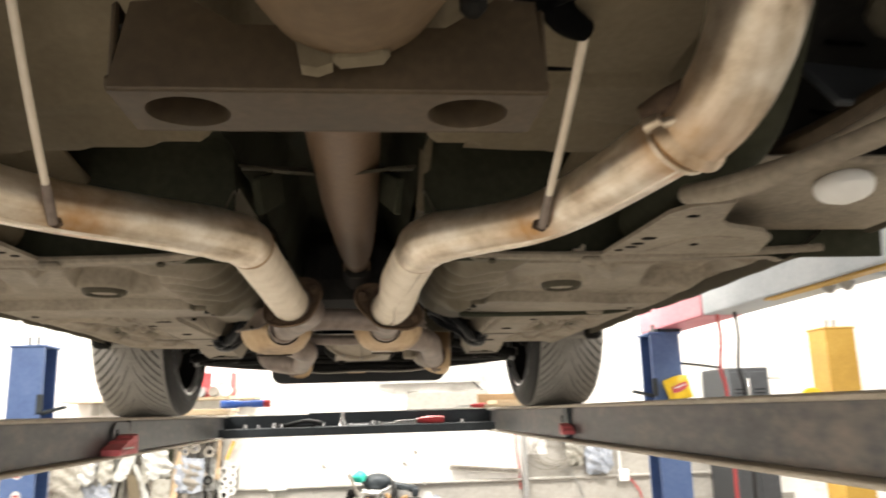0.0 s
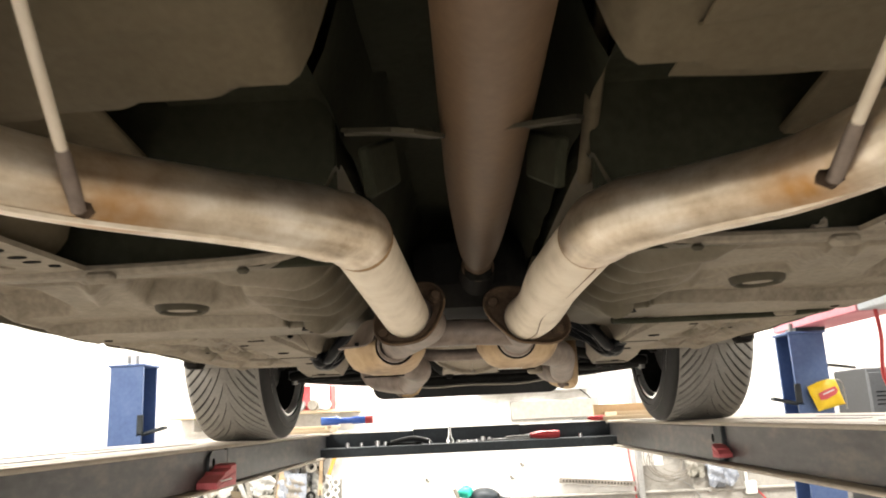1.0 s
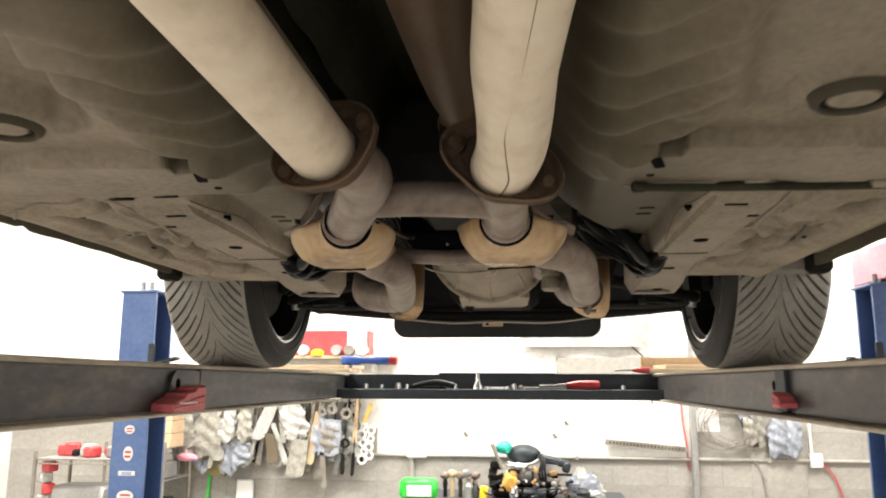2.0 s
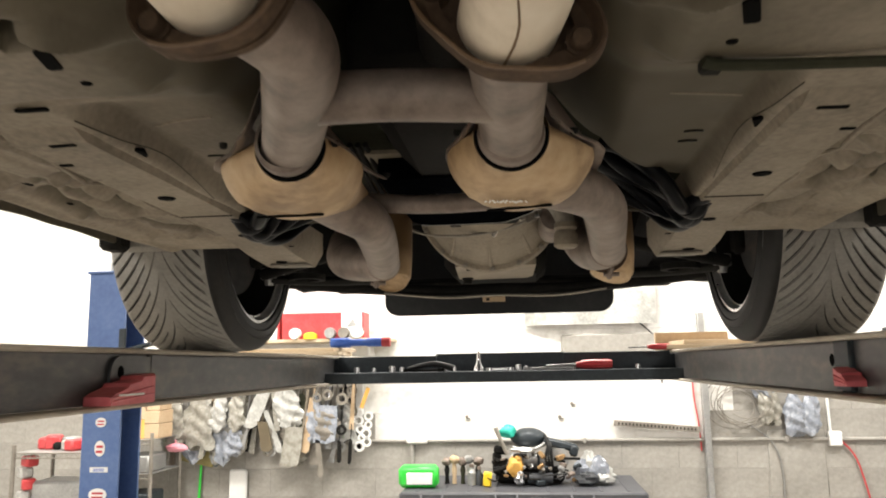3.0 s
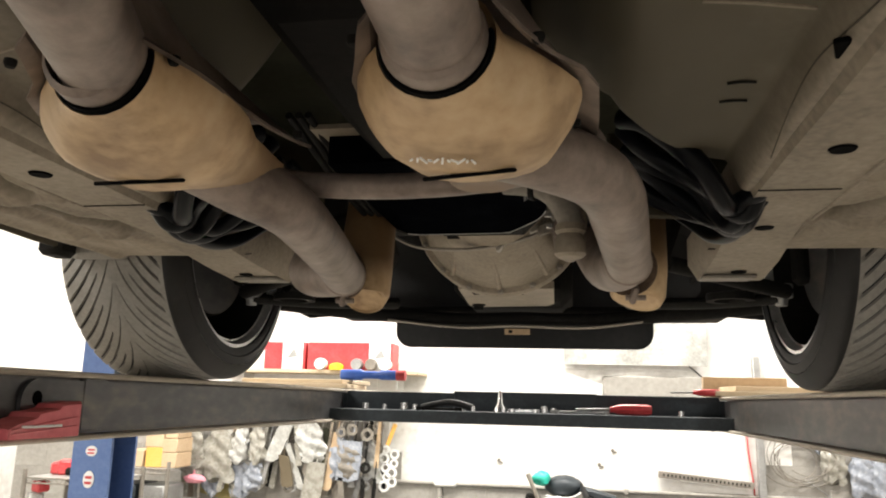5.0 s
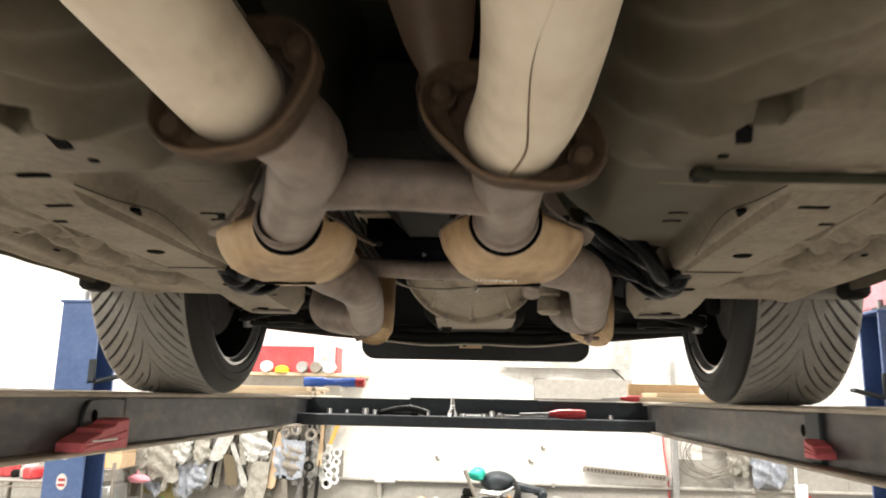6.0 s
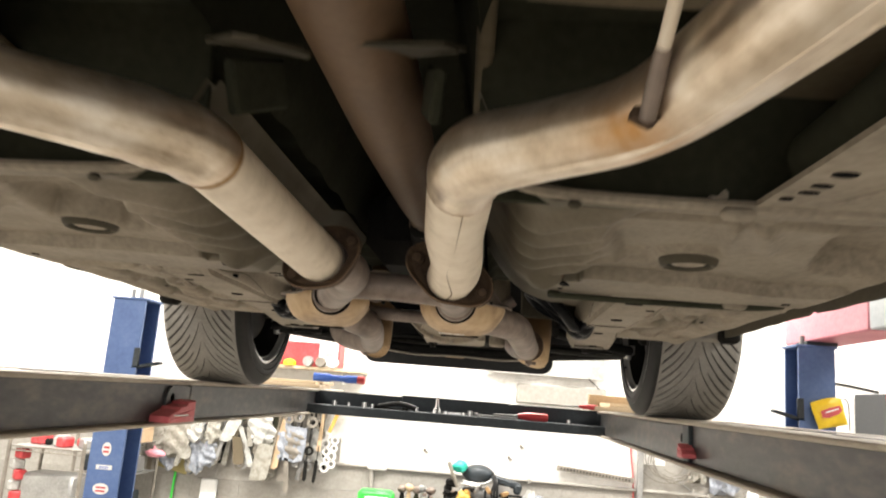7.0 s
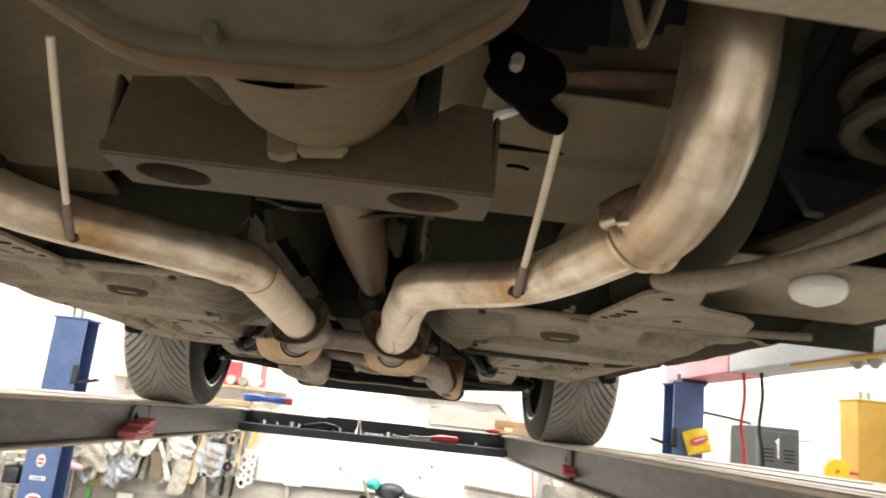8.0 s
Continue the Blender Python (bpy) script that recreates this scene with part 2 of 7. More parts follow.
class Shape:
    """Collects vertices and faces of one mesh."""

    def __init__(self):
        self.v, self.f, self.a, self.heat = [], [], {}, None

    def add(self, verts, faces):
        o = len(self.v)
        self.v += [tuple(p) for p in verts]
        self.f += [tuple(i + o for i in f) for f in faces]
        return self

    def box(self, c, size, rot=(0, 0, 0), bevel=0.004):
        """A box with chamfered edges."""
        h = Vector(size) * 0.5
        b = min(bevel, min(h) * 0.8)
        verts, idx = [], {}
        for sx in (-1, 1):
            for sy in (-1, 1):
                for sz in (-1, 1):
                    for k in range(3):
                        p = [sx * h[0], sy * h[1], sz * h[2]]
                        for a in range(3):
                            if a != k:
                                p[a] -= (sx, sy, sz)[a] * b
                        idx[sx, sy, sz, k] = len(verts)
                        verts.append(Vector(p))
        faces = []
        for k in range(3):
            i, j = (k + 1) % 3, (k + 2) % 3
            for s in (-1, 1):
                ring = []
                for a, c2 in ((-1, -1), (1, -1), (1, 1), (-1, 1)):
                    q = [0, 0, 0]
                    q[k], q[i], q[j] = s, a, c2
                    ring.append(idx[q[0], q[1], q[2], k])
                faces.append(ring if s > 0 else ring[::-1])
            for a in (-1, 1):
                for c2 in (-1, 1):
                    q0, q1 = [0, 0, 0], [0, 0, 0]
                    q0[k], q1[k] = -1, 1
                    q0[i] = q1[i] = a
                    q0[j] = q1[j] = c2
                    faces.append([idx[(*q0, i)], idx[(*q1, i)], idx[(*q1, j)], idx[(*q0, j)]])
        for sx in (-1, 1):
            for sy in (-1, 1):
                for sz in (-1, 1):
                    faces.append([idx[sx, sy, sz, k] for k in range(3)])
        m = pose(*c, *rot)
        return self.add([m @ p for p in verts], faces)

    def sweep(self, pts, radii, n=18, smooth=6, cap=True, squash=1.0):
        """A round bar along points, with radii at them."""
        pts = [Vector(p) for p in pts]
        if isinstance(radii, (int, float)):
            radii = [radii] * len(pts)
        if smooth and len(pts) > 2:
            q, r = [], []
            for i in range(len(pts) - 1):
                p0, p1, p2, p3 = pts[max(i - 1, 0)], pts[i], pts[i + 1], pts[min(i + 2, len(pts) - 1)]
                for s in range(smooth):
                    t = s / smooth
                    q.append(0.5 * ((2 * p1) + (p2 - p0) * t + (2 * p0 - 5 * p1 + 4 * p2 - p3) * t * t + (3 * p1 - p0 - 3 * p2 + p3) * t ** 3))
                    r.append(radii[i] + (radii[i + 1] - radii[i]) * t)
            q.append(pts[-1])
            r.append(radii[-1])
            pts, radii = q, r
        up, verts, run, along = None, [], 0.0, []
        for i, p in enumerate(pts):
            d = (pts[min(i + 1, len(pts) - 1)] - pts[max(i - 1, 0)]).normalized()
            if up is None:
                up = Vector((0, 0, 1)) if abs(d.z) < 0.9 else Vector((1, 0, 0))
            side = d.cross(up).normalized()
            up = side.cross(d).normalized()
            run += (p - pts[i - 1]).length if i else 0.0
            for k in range(n):
                a = 2 * math.pi * k / n
                along.append((run, 0.03 * math.cos(a), 0.03 * math.sin(a)))
                verts.append(p + radii[i] * (math.cos(a) * side + math.sin(a) * up * squash))
        faces = []
        for i in range(len(pts) - 1):
            for k in range(n):
                faces.append((i * n + k, i * n + (k + 1) % n, (i + 1) * n + (k + 1) % n, (i + 1) * n + k))
        if cap:
            faces.append(tuple(range(n))[::-1])
            faces.append(tuple((len(pts) - 1) * n + k for k in range(n)))
        o = len(self.v)
        self.a.update({o + i: q for i, q in enumerate(along)})
        return self.add(verts, faces)

    def lathe(self, prof, c=(0, 0, 0), axis="z", n=32, arc=360.0, start=0.0):
        """Profile of (radius, height) turned round an axis."""
        verts, faces, m = [], [], len(prof)
        full = arc >= 360
        steps = n if full else n + 1
        for i in range(steps):
            a = radians(start + arc * i / n)
            for r, h in prof:
                p = (r * math.cos(a), r * math.sin(a), h)
                if axis == "x":
                    p = (p[2], p[0], p[1])
                elif axis == "y":
                    p = (p[0], p[2], p[1])
                verts.append((p[0] + c[0], p[1] + c[1], p[2] + c[2]))
        for i in range(n):
            j = (i + 1) % steps
            for k in range(m - 1):
                faces.append((i * m + k, j * m + k, j * m + k + 1, i * m + k + 1))
        return self.add(verts, faces)

    def plate(self, outline, thick, mtx=None):
        """A flat plate with this outline in x, y, and thickness along z."""
        mtx = mtx or Matrix()
        n = len(outline)
        v = [mtx @ Vector((x, y, z)) for z in (-thick / 2, thick / 2) for x, y in outline]
        f = [tuple(range(n))[::-1], tuple(range(n, 2 * n))]
        f += [(i, (i + 1) % n, (i + 1) % n + n, i + n) for i in range(n)]
        return self.add(v, f)

    def grid(self, xs, ys, zfun, thick=0.0):
        """A sheet z = zfun(x, y)."""
        X, Y = np.meshgrid(xs, ys)
        Z = zfun(X, Y)
        nx, ny = len(xs), len(ys)
        v = list(zip(X.ravel().tolist(), Y.ravel().tolist(), Z.ravel().tolist()))
        f = [(j * nx + i + 1, j * nx + i, (j + 1) * nx + i, (j + 1) * nx + i + 1) for j in range(ny - 1) for i in range(nx - 1)]
        self.add(v, f)
        if thick:
            v2 = [(a, b, c + thick) for a, b, c in v]
            o = len(v)
            f2 = [tuple(reversed(q)) for q in f]
            rim = [(i, 0) for i in range(nx)] + [(nx - 1, j) for j in range(1, ny)] + [(i, ny - 1) for i in range(nx - 2, -1, -1)] + [(0, j) for j in range(ny - 2, 0, -1)]
            base = len(self.v) - len(v)
            self.v += v2
            self.f += [tuple(i + base + o for i in q) for q in f2]
            ids = [j * nx + i + base for i, j in rim]
            for a, b in zip(ids, ids[1:] + ids[:1]):
                self.f.append((a, b, b + o, a + o))
        return self

    def blob(self, c, r, n=10, wob=0.15, seed=0, squash=(1, 1, 1)):
        rnd = random.Random(seed)
        verts, faces, m = [], [], n // 2 + 1
        ph = [rnd.uniform(0, 6.3) for _ in range(4)]
        for i in range(m):
            th = math.pi * i / (m - 1)
            for k in range(n):
                a = 2 * math.pi * k / n
                w = 1 + wob * (math.sin(3 * a + ph[0]) * math.sin(th + ph[1]) + 0.6 * math.sin(5 * th + ph[2]) * math.cos(2 * a + ph[3]))
                verts.append((c[0] + r * w * squash[0] * math.sin(th) * math.cos(a), c[1] + r * w * squash[1] * math.sin(th) * math.sin(a), c[2] + r * w * squash[2] * math.cos(th)))
        for i in range(m - 1):
            for k in range(n):
                faces.append((i * n + k, (i + 1) * n + k, (i + 1) * n + (k + 1) % n, i * n + (k + 1) % n))
        return self.add(verts, faces)

    def mesh(self, name, material, base=(0, 0, 0), angle=38):
        me = bpy.data.meshes.new(name)
        me.from_pydata([(a - base[0], b - base[1], c - base[2]) for a, b, c in self.v], [], self.f)
        bm = bmesh.new()
        bm.from_mesh(me)
        bmesh.ops.recalc_face_normals(bm, faces=bm.faces)
        bm.to_mesh(me)
        bm.free()
        if self.a:
            at = me.attributes.new("pipe", "FLOAT_VECTOR", "POINT")
            at.data.foreach_set("vector", [c for i in range(len(self.v)) for c in self.a.get(i, (0.0, 0.0, 0.0))])
        # heat: tint strength per vertex, for stains, heat tint and painted shade
        if self.heat:
            at = me.attributes.new("tinge", "FLOAT", "POINT")
            at.data.foreach_set("value", [float(self.heat(Vector(p))) for p in self.v])
        me.materials.append(material)
        me.shade_smooth()
        me.set_sharp_from_angle(angle=radians(angle))
        return me


def origin_of(ob):
    p = Vector()
    while ob:
        p += ob.location
        ob = ob.parent
    return p


def thing(name, at, label, category, group="", kind=""):
    """An Empty at the base of a thing."""
    ob = new(name)
    ob.location = at
    ob.empty_display_size = 0.05
    return tagged(ob, label, category, group, kind)


def part(name, shape, material, parent, label="", angle=38):
    """One mesh in world places, under a thing or under a part."""
    ob = new(name, shape.mesh(name, material, origin_of(parent), angle))
    ob.parent = parent
    return tagged(ob, label)


def solo(name, shape, material, label, category="", group="", kind="", angle=38):
    """One mesh that is a thing by itself, its origin at its lowest middle."""
    lo = [min(p[i] for p in shape.v) for i in range(3)]
    hi = [max(p[i] for p in shape.v) for i in range(3)]
    base = ((lo[0] + hi[0]) / 2, (lo[1] + hi[1]) / 2, lo[2])
    ob = new(name, shape.mesh(name, material, base, angle))
    ob.location = base
    return tagged(ob, label, category, group, kind)

# ---- the garage ----
X0, X1, Y0, Y1, ZC = -4.1, 6.4, -6.0, 6.8, 4.0
solo("floor", Shape().box(((X0 + X1) / 2, (Y0 + Y1) / 2, -0.1), (X1 - X0 + 0.6, Y1 - Y0 + 0.6, 0.2), bevel=0.002), M_FLOOR, "worn grey concrete workshop floor", "floor", kind="structure")
solo("ceiling", Shape().box(((X0 + X1) / 2, (Y0 + Y1) / 2, ZC + 0.1), (X1 - X0 + 0.6, Y1 - Y0 + 0.6, 0.2), bevel=0.002), M_CEIL, "plain white workshop ceiling", "ceiling", kind="structure")
solo("wall_west", Shape().box((X0 - 0.15, (Y0 + Y1) / 2, ZC / 2), (0.3, Y1 - Y0, ZC), bevel=0.002), M_WALL, "white painted side wall", "wall", kind="structure")
solo("wall_east", Shape().box((X1 + 0.15, (Y0 + Y1) / 2, ZC / 2), (0.3, Y1 - Y0, ZC), bevel=0.002), M_WALL, "white painted far side wall", "wall", kind="structure")
# unseen opening in the south wall, added to hold a broad fill lamp
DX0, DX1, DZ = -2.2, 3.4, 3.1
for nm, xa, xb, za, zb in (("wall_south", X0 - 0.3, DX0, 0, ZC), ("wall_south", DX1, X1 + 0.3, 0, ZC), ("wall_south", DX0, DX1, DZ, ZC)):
    solo(nm, Shape().box(((xa + xb) / 2, Y0 - 0.15, (za + zb) / 2), (xb - xa, 0.3, zb - za), bevel=0.002), M_WALL, "white painted wall around the added fill opening", "wall", kind="structure")
opening_fill = bpy.data.lights.new("south_opening_fill", "AREA")
opening_fill.shape, opening_fill.size, opening_fill.size_y, opening_fill.energy, opening_fill.color = "RECTANGLE", DX1 - DX0, DZ, OPENING_WATTS, (1.0, 0.97, 0.93)
new("south_opening_fill", opening_fill).matrix_basis = pose((DX0 + DX1) / 2, Y0 - 0.05, DZ / 2, 90, 0, 0)
solo("wall_north", Shape().box(((X0 + X1) / 2, Y1 + 0.15, ZC / 2), (X1 - X0 + 0.6, 0.3, ZC), bevel=0.002), M_WALL, "white painted block wall with worn lower half", "wall", kind="structure")

for i, (lx, ly) in enumerate(LAMPS):
    lamp = thing("ceiling_light", (lx, ly, ZC), "long white fluorescent batten on the ceiling", "ceiling light", "ceiling battens")
    part("housing", Shape().box((lx, ly, ZC - 0.035), (1.5, 0.16, 0.07), bevel=0.01), M_WHITE, lamp)
    part("diffuser", Shape().sweep([(lx - 0.7, ly, ZC - 0.09), (lx + 0.7, ly, ZC - 0.09)], 0.03, 12), M_LAMP, lamp)
    data = bpy.data.lights.new("ceiling_lamp", "AREA")
    data.shape, data.size, data.size_y, data.energy, data.color = "RECTANGLE", 1.45, 0.14, LAMP_WATTS * (1.55 if ly > 4 else 1.0 if ly > 0 else 0.75) * (1.3 if lx < -2 and ly < 4 else 0.85 if lx > 3 and ly > 0 else 1.0), (1.0, 0.95, 0.88)
    new("ceiling_lamp", data).matrix_basis = pose(lx, ly, LAMP_Z)

# ---- the lift ----
RT, RB = 1.70, 1.588
lift = thing("four_post_lift", (0, 2, 0), "four-post car lift with worn steel runways and blue posts", "car lift")


def runway(s):
    """A channel beam with a deck, its inner edge at 0.66 m from the middle; s is the side."""
    a, y0, y1 = s * 0.6625, -3.0, 4.75
    w = part("runway", Shape().box((a + s * 0.03, (y0 + y1) / 2, (RT + RB) / 2), (0.012, y1 - y0, RT - RB - 0.012), bevel=0.002), M_RUNWAY, lift, "dark worn steel channel web")
    part("bottom_flange", Shape().box((a + s * 0.02, (y0 + y1) / 2, RB), (0.05, y1 - y0, 0.009), bevel=0.003), M_DECK, w, "worn bare lower flange")
    part("top_flange", Shape().box((a + s * 0.018, (y0 + y1) / 2, RT - 0.006), (0.042, y1 - y0, 0.010), bevel=0.003), M_DECK, w)
    part("deck", Shape().box((a + s * 0.29, (y0 + y1) / 2, RT - 0.003), (0.50, y1 - y0, 0.006), bevel=0.002), M_DECK, w, "dusty light deck plate")
    part("outer_channel", Shape().box((a + s * 0.53, (y0 + y1) / 2, (RT + RB) / 2 - 0.003), (0.02, y1 - y0, RT - RB), bevel=0.004), M_RUNWAY, w)
    # right stiffener is black to stand in for the shaded recess by the cover
    part("stiffener", Shape().box((a + s * 0.022, 2.66 - 0.08 * (s > 0), (RT + RB) / 2), (0.016, 0.07, RT - RB - 0.016), bevel=0.004), M_BLACKST if s > 0 else M_RUNWAY, w)
    return w


run_l, run_r = runway(-1), runway(1)
for s, w in ((-1, run_l), (1, run_r)):
    yc = 2.50 if s < 0 else 2.53
    # red wedge, thin at its rear end, lying in the channel
    xi, xo = s * (0.632 if s < 0 else 0.650), s * 0.684
    la, lb = (0.10, 0.065) if s < 0 else (0.03, 0.025)
    hk = 1.0 if s < 0 else 0.6
    lift_z = RB + (0.006 if s < 0 else 0.020)
    # folded flutes: the wedge steps down in three ridges toward its thin end
    o = [(yc - la, lift_z), (yc + lb, lift_z), (yc + lb, lift_z + 0.056 * hk), (yc + 0.015, lift_z + 0.052 * hk), (yc + 0.008, lift_z + 0.045 * hk), (yc - la * 0.35, lift_z + 0.039 * hk), (yc - la * 0.42, lift_z + 0.032 * hk), (yc - la * 0.82, lift_z + 0.023 * hk), (yc - la, lift_z + 0.016 * hk)]
    n = len(o)
    wedge = []
    for x, q in ((xo, 1.0), (xi + s * 0.006, 1.0), (xi, 0.93)):
        wedge += [(x, yc + (y - yc) * (q if y > yc else 1.0), lift_z + (z - lift_z) * q) for y, z in o]
    wf = [tuple(range(n)), tuple(range(2 * n, 3 * n))[::-1]] + [(k * n + i, k * n + (i + 1) % n, k * n + n + (i + 1) % n, k * n + n + i) for k in range(2) for i in range(n)]
    cover = part("red_lock_cover", Shape().add(wedge, wf), M_COVER, w, "red plastic cover, paled for glare, with pale marks", 20)
    for q in (0.30, 0.55):
        part("flute", Shape().sweep([(xi - s * 0.001, yc - la * 0.95, lift_z + 0.016 * hk * q * 1.6), (xi - s * 0.001, yc + lb * 0.8, lift_z + 0.056 * hk * q)], 0.0016, 6), M_COVER, cover)
    if s < 0:
        part("mark", Shape().box((xi + 0.0015, yc - 0.03, RB + 0.024), (0.002, 0.09, 0.004), bevel=0.0005), M_WHITE, w)
# splice plate over the front half of the web, its rear corner rounded, with a bolt hole
    ya, zt = (2.475 if s < 0 else 2.59), RT - 0.016
    o = [(4.74, RB + 0.007), (4.74, zt), (ya + 0.035, zt)] + [(ya + 0.035 - 0.035 * math.sin(radians(15 * k)), zt - 0.035 + 0.035 * math.cos(radians(15 * k))) for k in range(1, 7)] + [(ya, RB + 0.007)]
    sp = part("splice_plate", Shape().plate(o, 0.007, Matrix(((0, 0, 1, s * 0.6815), (1, 0, 0, 0), (0, 1, 0, 0), (0, 0, 0, 1)))), M_RUNWAY, w, "steel splice plate with a rounded corner")
    part("bolt_hole", Shape().lathe([(0.0, 0.0), (0.0115, 0.0), (0.0125, s * 0.001)], (s * 0.6775, ya + 0.036, RT - 0.046), "x", 20), M_BLACK, sp, "dark bolt hole")

# front cross beam, an open black tray between the posts
beam = part("cross_beam", Shape().box((0, 4.09, 1.609), (3.1, 0.16, 0.042), bevel=0.003), M_BLACKST, lift, "black steel cross beam used as a tool tray")
for xa, xb, dz in ((-0.66, -0.26, -0.004), (-0.26, 0.25, 0.003), (0.25, 0.66, 0.0)):
    part("tray_back", Shape().box(((xa + xb) / 2, 4.165 + dz, 1.647 + dz / 2), (xb - xa + 0.004, 0.008, 0.10 + dz), bevel=0.002), M_BLACKST, beam)
for sx in (-1, 1):
    part("beam_web", Shape().box((sx * 1.1, 4.165, 1.64), (0.88, 0.008, 0.09), bevel=0.002), M_BLACKST, beam)


def post(s):
    """A blue channel post with its open side to the middle, cap and studs."""
    x, y, h = s * 1.62, 4.15, 2.055
    o = [(0.08, -0.085), (0.08, 0.085), (-0.08, 0.085), (-0.08, 0.073), (0.068, 0.073), (0.068, -0.073), (-0.08, -0.073), (-0.08, -0.085)]
    col = Shape().plate([(s * a, b) for a, b in o], h, Matrix.Translation((x, y, h / 2)))
    p = part("post", col, M_BLUE, lift, "blue painted steel post")
    part("cap", Shape().box((x, y, h + 0.006), (0.18, 0.19, 0.012), bevel=0.003), M_BLUE, p)
    part("base_plate", Shape().box((x, y, 0.01), (0.36, 0.36, 0.02), bevel=0.003), M_BLUE, p)
    part("lock_ladder", Shape().box((x + s * 0.03, y, h / 2), (0.05, 0.10, h - 0.02), bevel=0.003), M_DARK, p)
    for dx in (-0.03, 0.012):
        part("stud", Shape().sweep([(x + dx, y, h), (x + dx, y, h + 0.06)], 0.011, 10), M_GREY, p)
    part("latch_bracket", Shape().box((x - s * 0.12, y - 0.06, RT + 0.045), (0.14, 0.05, 0.014), (0, s * 14, 0), 0.003).box((x - s * 0.075, y - 0.088, RT + 0.08), (0.03, 0.01, 0.09), bevel=0.003), M_BLACKST, p)
    return p


post_l, post_r = post(-1), post(1)
# stickers with unreadable print on the left post
for z, w, h, oval, tint in ((1.448, 0.046, 0.038, True, 0), (1.345, 0.044, 0.062, True, 1), (1.262, 0.076, 0.020, False, 2), (1.165, 0.076, 0.050, True, 0)):
    k = 20 if oval else 4
    o = [(w / 2 * math.cos(2 * math.pi * (i + 0.5) / k) * (1 if oval else 1.41), h / 2 * math.sin(2 * math.pi * (i + 0.5) / k) * (1 if oval else 1.41)) for i in range(k)]
    st = part("sticker", Shape().plate(o, 0.003, Matrix.Translation((-1.62, 4.15 - 0.0870, z)) @ pose(0, 0, 0, 90, 0, 0)), M_WHITE, post_l, "small pale printed sticker")
    for q in (-0.2, 0.12):
        part("print", Shape().box((-1.62 + 0.004 * q, 4.15 - 0.0892, z + h * q), (w * 0.62, 0.002, h * 0.16), bevel=0.0005), (M_RED, M_RED, M_BLUEP)[tint], st)

# ---- the car ----
CX = 0.010
car = thing("car", (CX, 1.6, RT), "dark car raised on the lift, seen from beneath", "car")


def both(fn):
    for s in (-1, 1):
        fn(s)


def toe_line(u):
    """Where the inner floor turns up ahead of the footwell."""
    return 2.275 - 7.4 * np.clip(0.36 - u, 0, 0.16) ** 2


# pressed grooves of the outer floor: line, depth, half width
GROOVES = [([(0.441, 2.098), (0.481, 2.081), (0.493, 2.015)], 0.017, 0.011), ([(0.514, 2.215), (0.541, 2.150), (0.541, 2.024)], 0.017, 0.012), ([(0.437, 1.994), (0.462, 2.000), (0.468, 1.936), (0.466, 1.850)], -0.010, 0.008),
           ([(0.474, 1.985), (0.482, 1.900), (0.495, 1.830)], 0.015, 0.008), ([(0.565, 2.33), (0.592, 2.24), (0.590, 2.10)], 0.015, 0.012), ([(0.50, 2.42), (0.535, 2.33), (0.54, 2.27)], 0.014, 0.011), ([(0.585, 1.98), (0.60, 1.88)], 0.013, 0.010)]


def groove_shade(u, y):
    """Share of darkening for the shade in the grooves and in the channel's notch."""
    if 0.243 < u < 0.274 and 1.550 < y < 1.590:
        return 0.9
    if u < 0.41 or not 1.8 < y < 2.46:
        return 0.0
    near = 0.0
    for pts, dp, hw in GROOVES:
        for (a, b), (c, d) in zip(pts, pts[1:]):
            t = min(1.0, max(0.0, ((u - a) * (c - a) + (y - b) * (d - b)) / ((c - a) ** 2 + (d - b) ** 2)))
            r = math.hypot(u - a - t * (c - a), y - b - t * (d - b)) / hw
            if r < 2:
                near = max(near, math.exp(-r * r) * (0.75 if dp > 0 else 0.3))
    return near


def near_path(U, Y, pts):
    """Distance from places on the floor to a bent line."""
    best = np.full_like(U, 9.0)
    for (a, b), (c, d) in zip(pts, pts[1:]):
        w = (c - a) ** 2 + (d - b) ** 2
        t = np.clip(((U - a) * (c - a) + (Y - b) * (d - b)) / w, 0, 1)
        best = np.minimum(best, np.hypot(U - a - t * (c - a), Y - b - t * (d - b)))
    return best


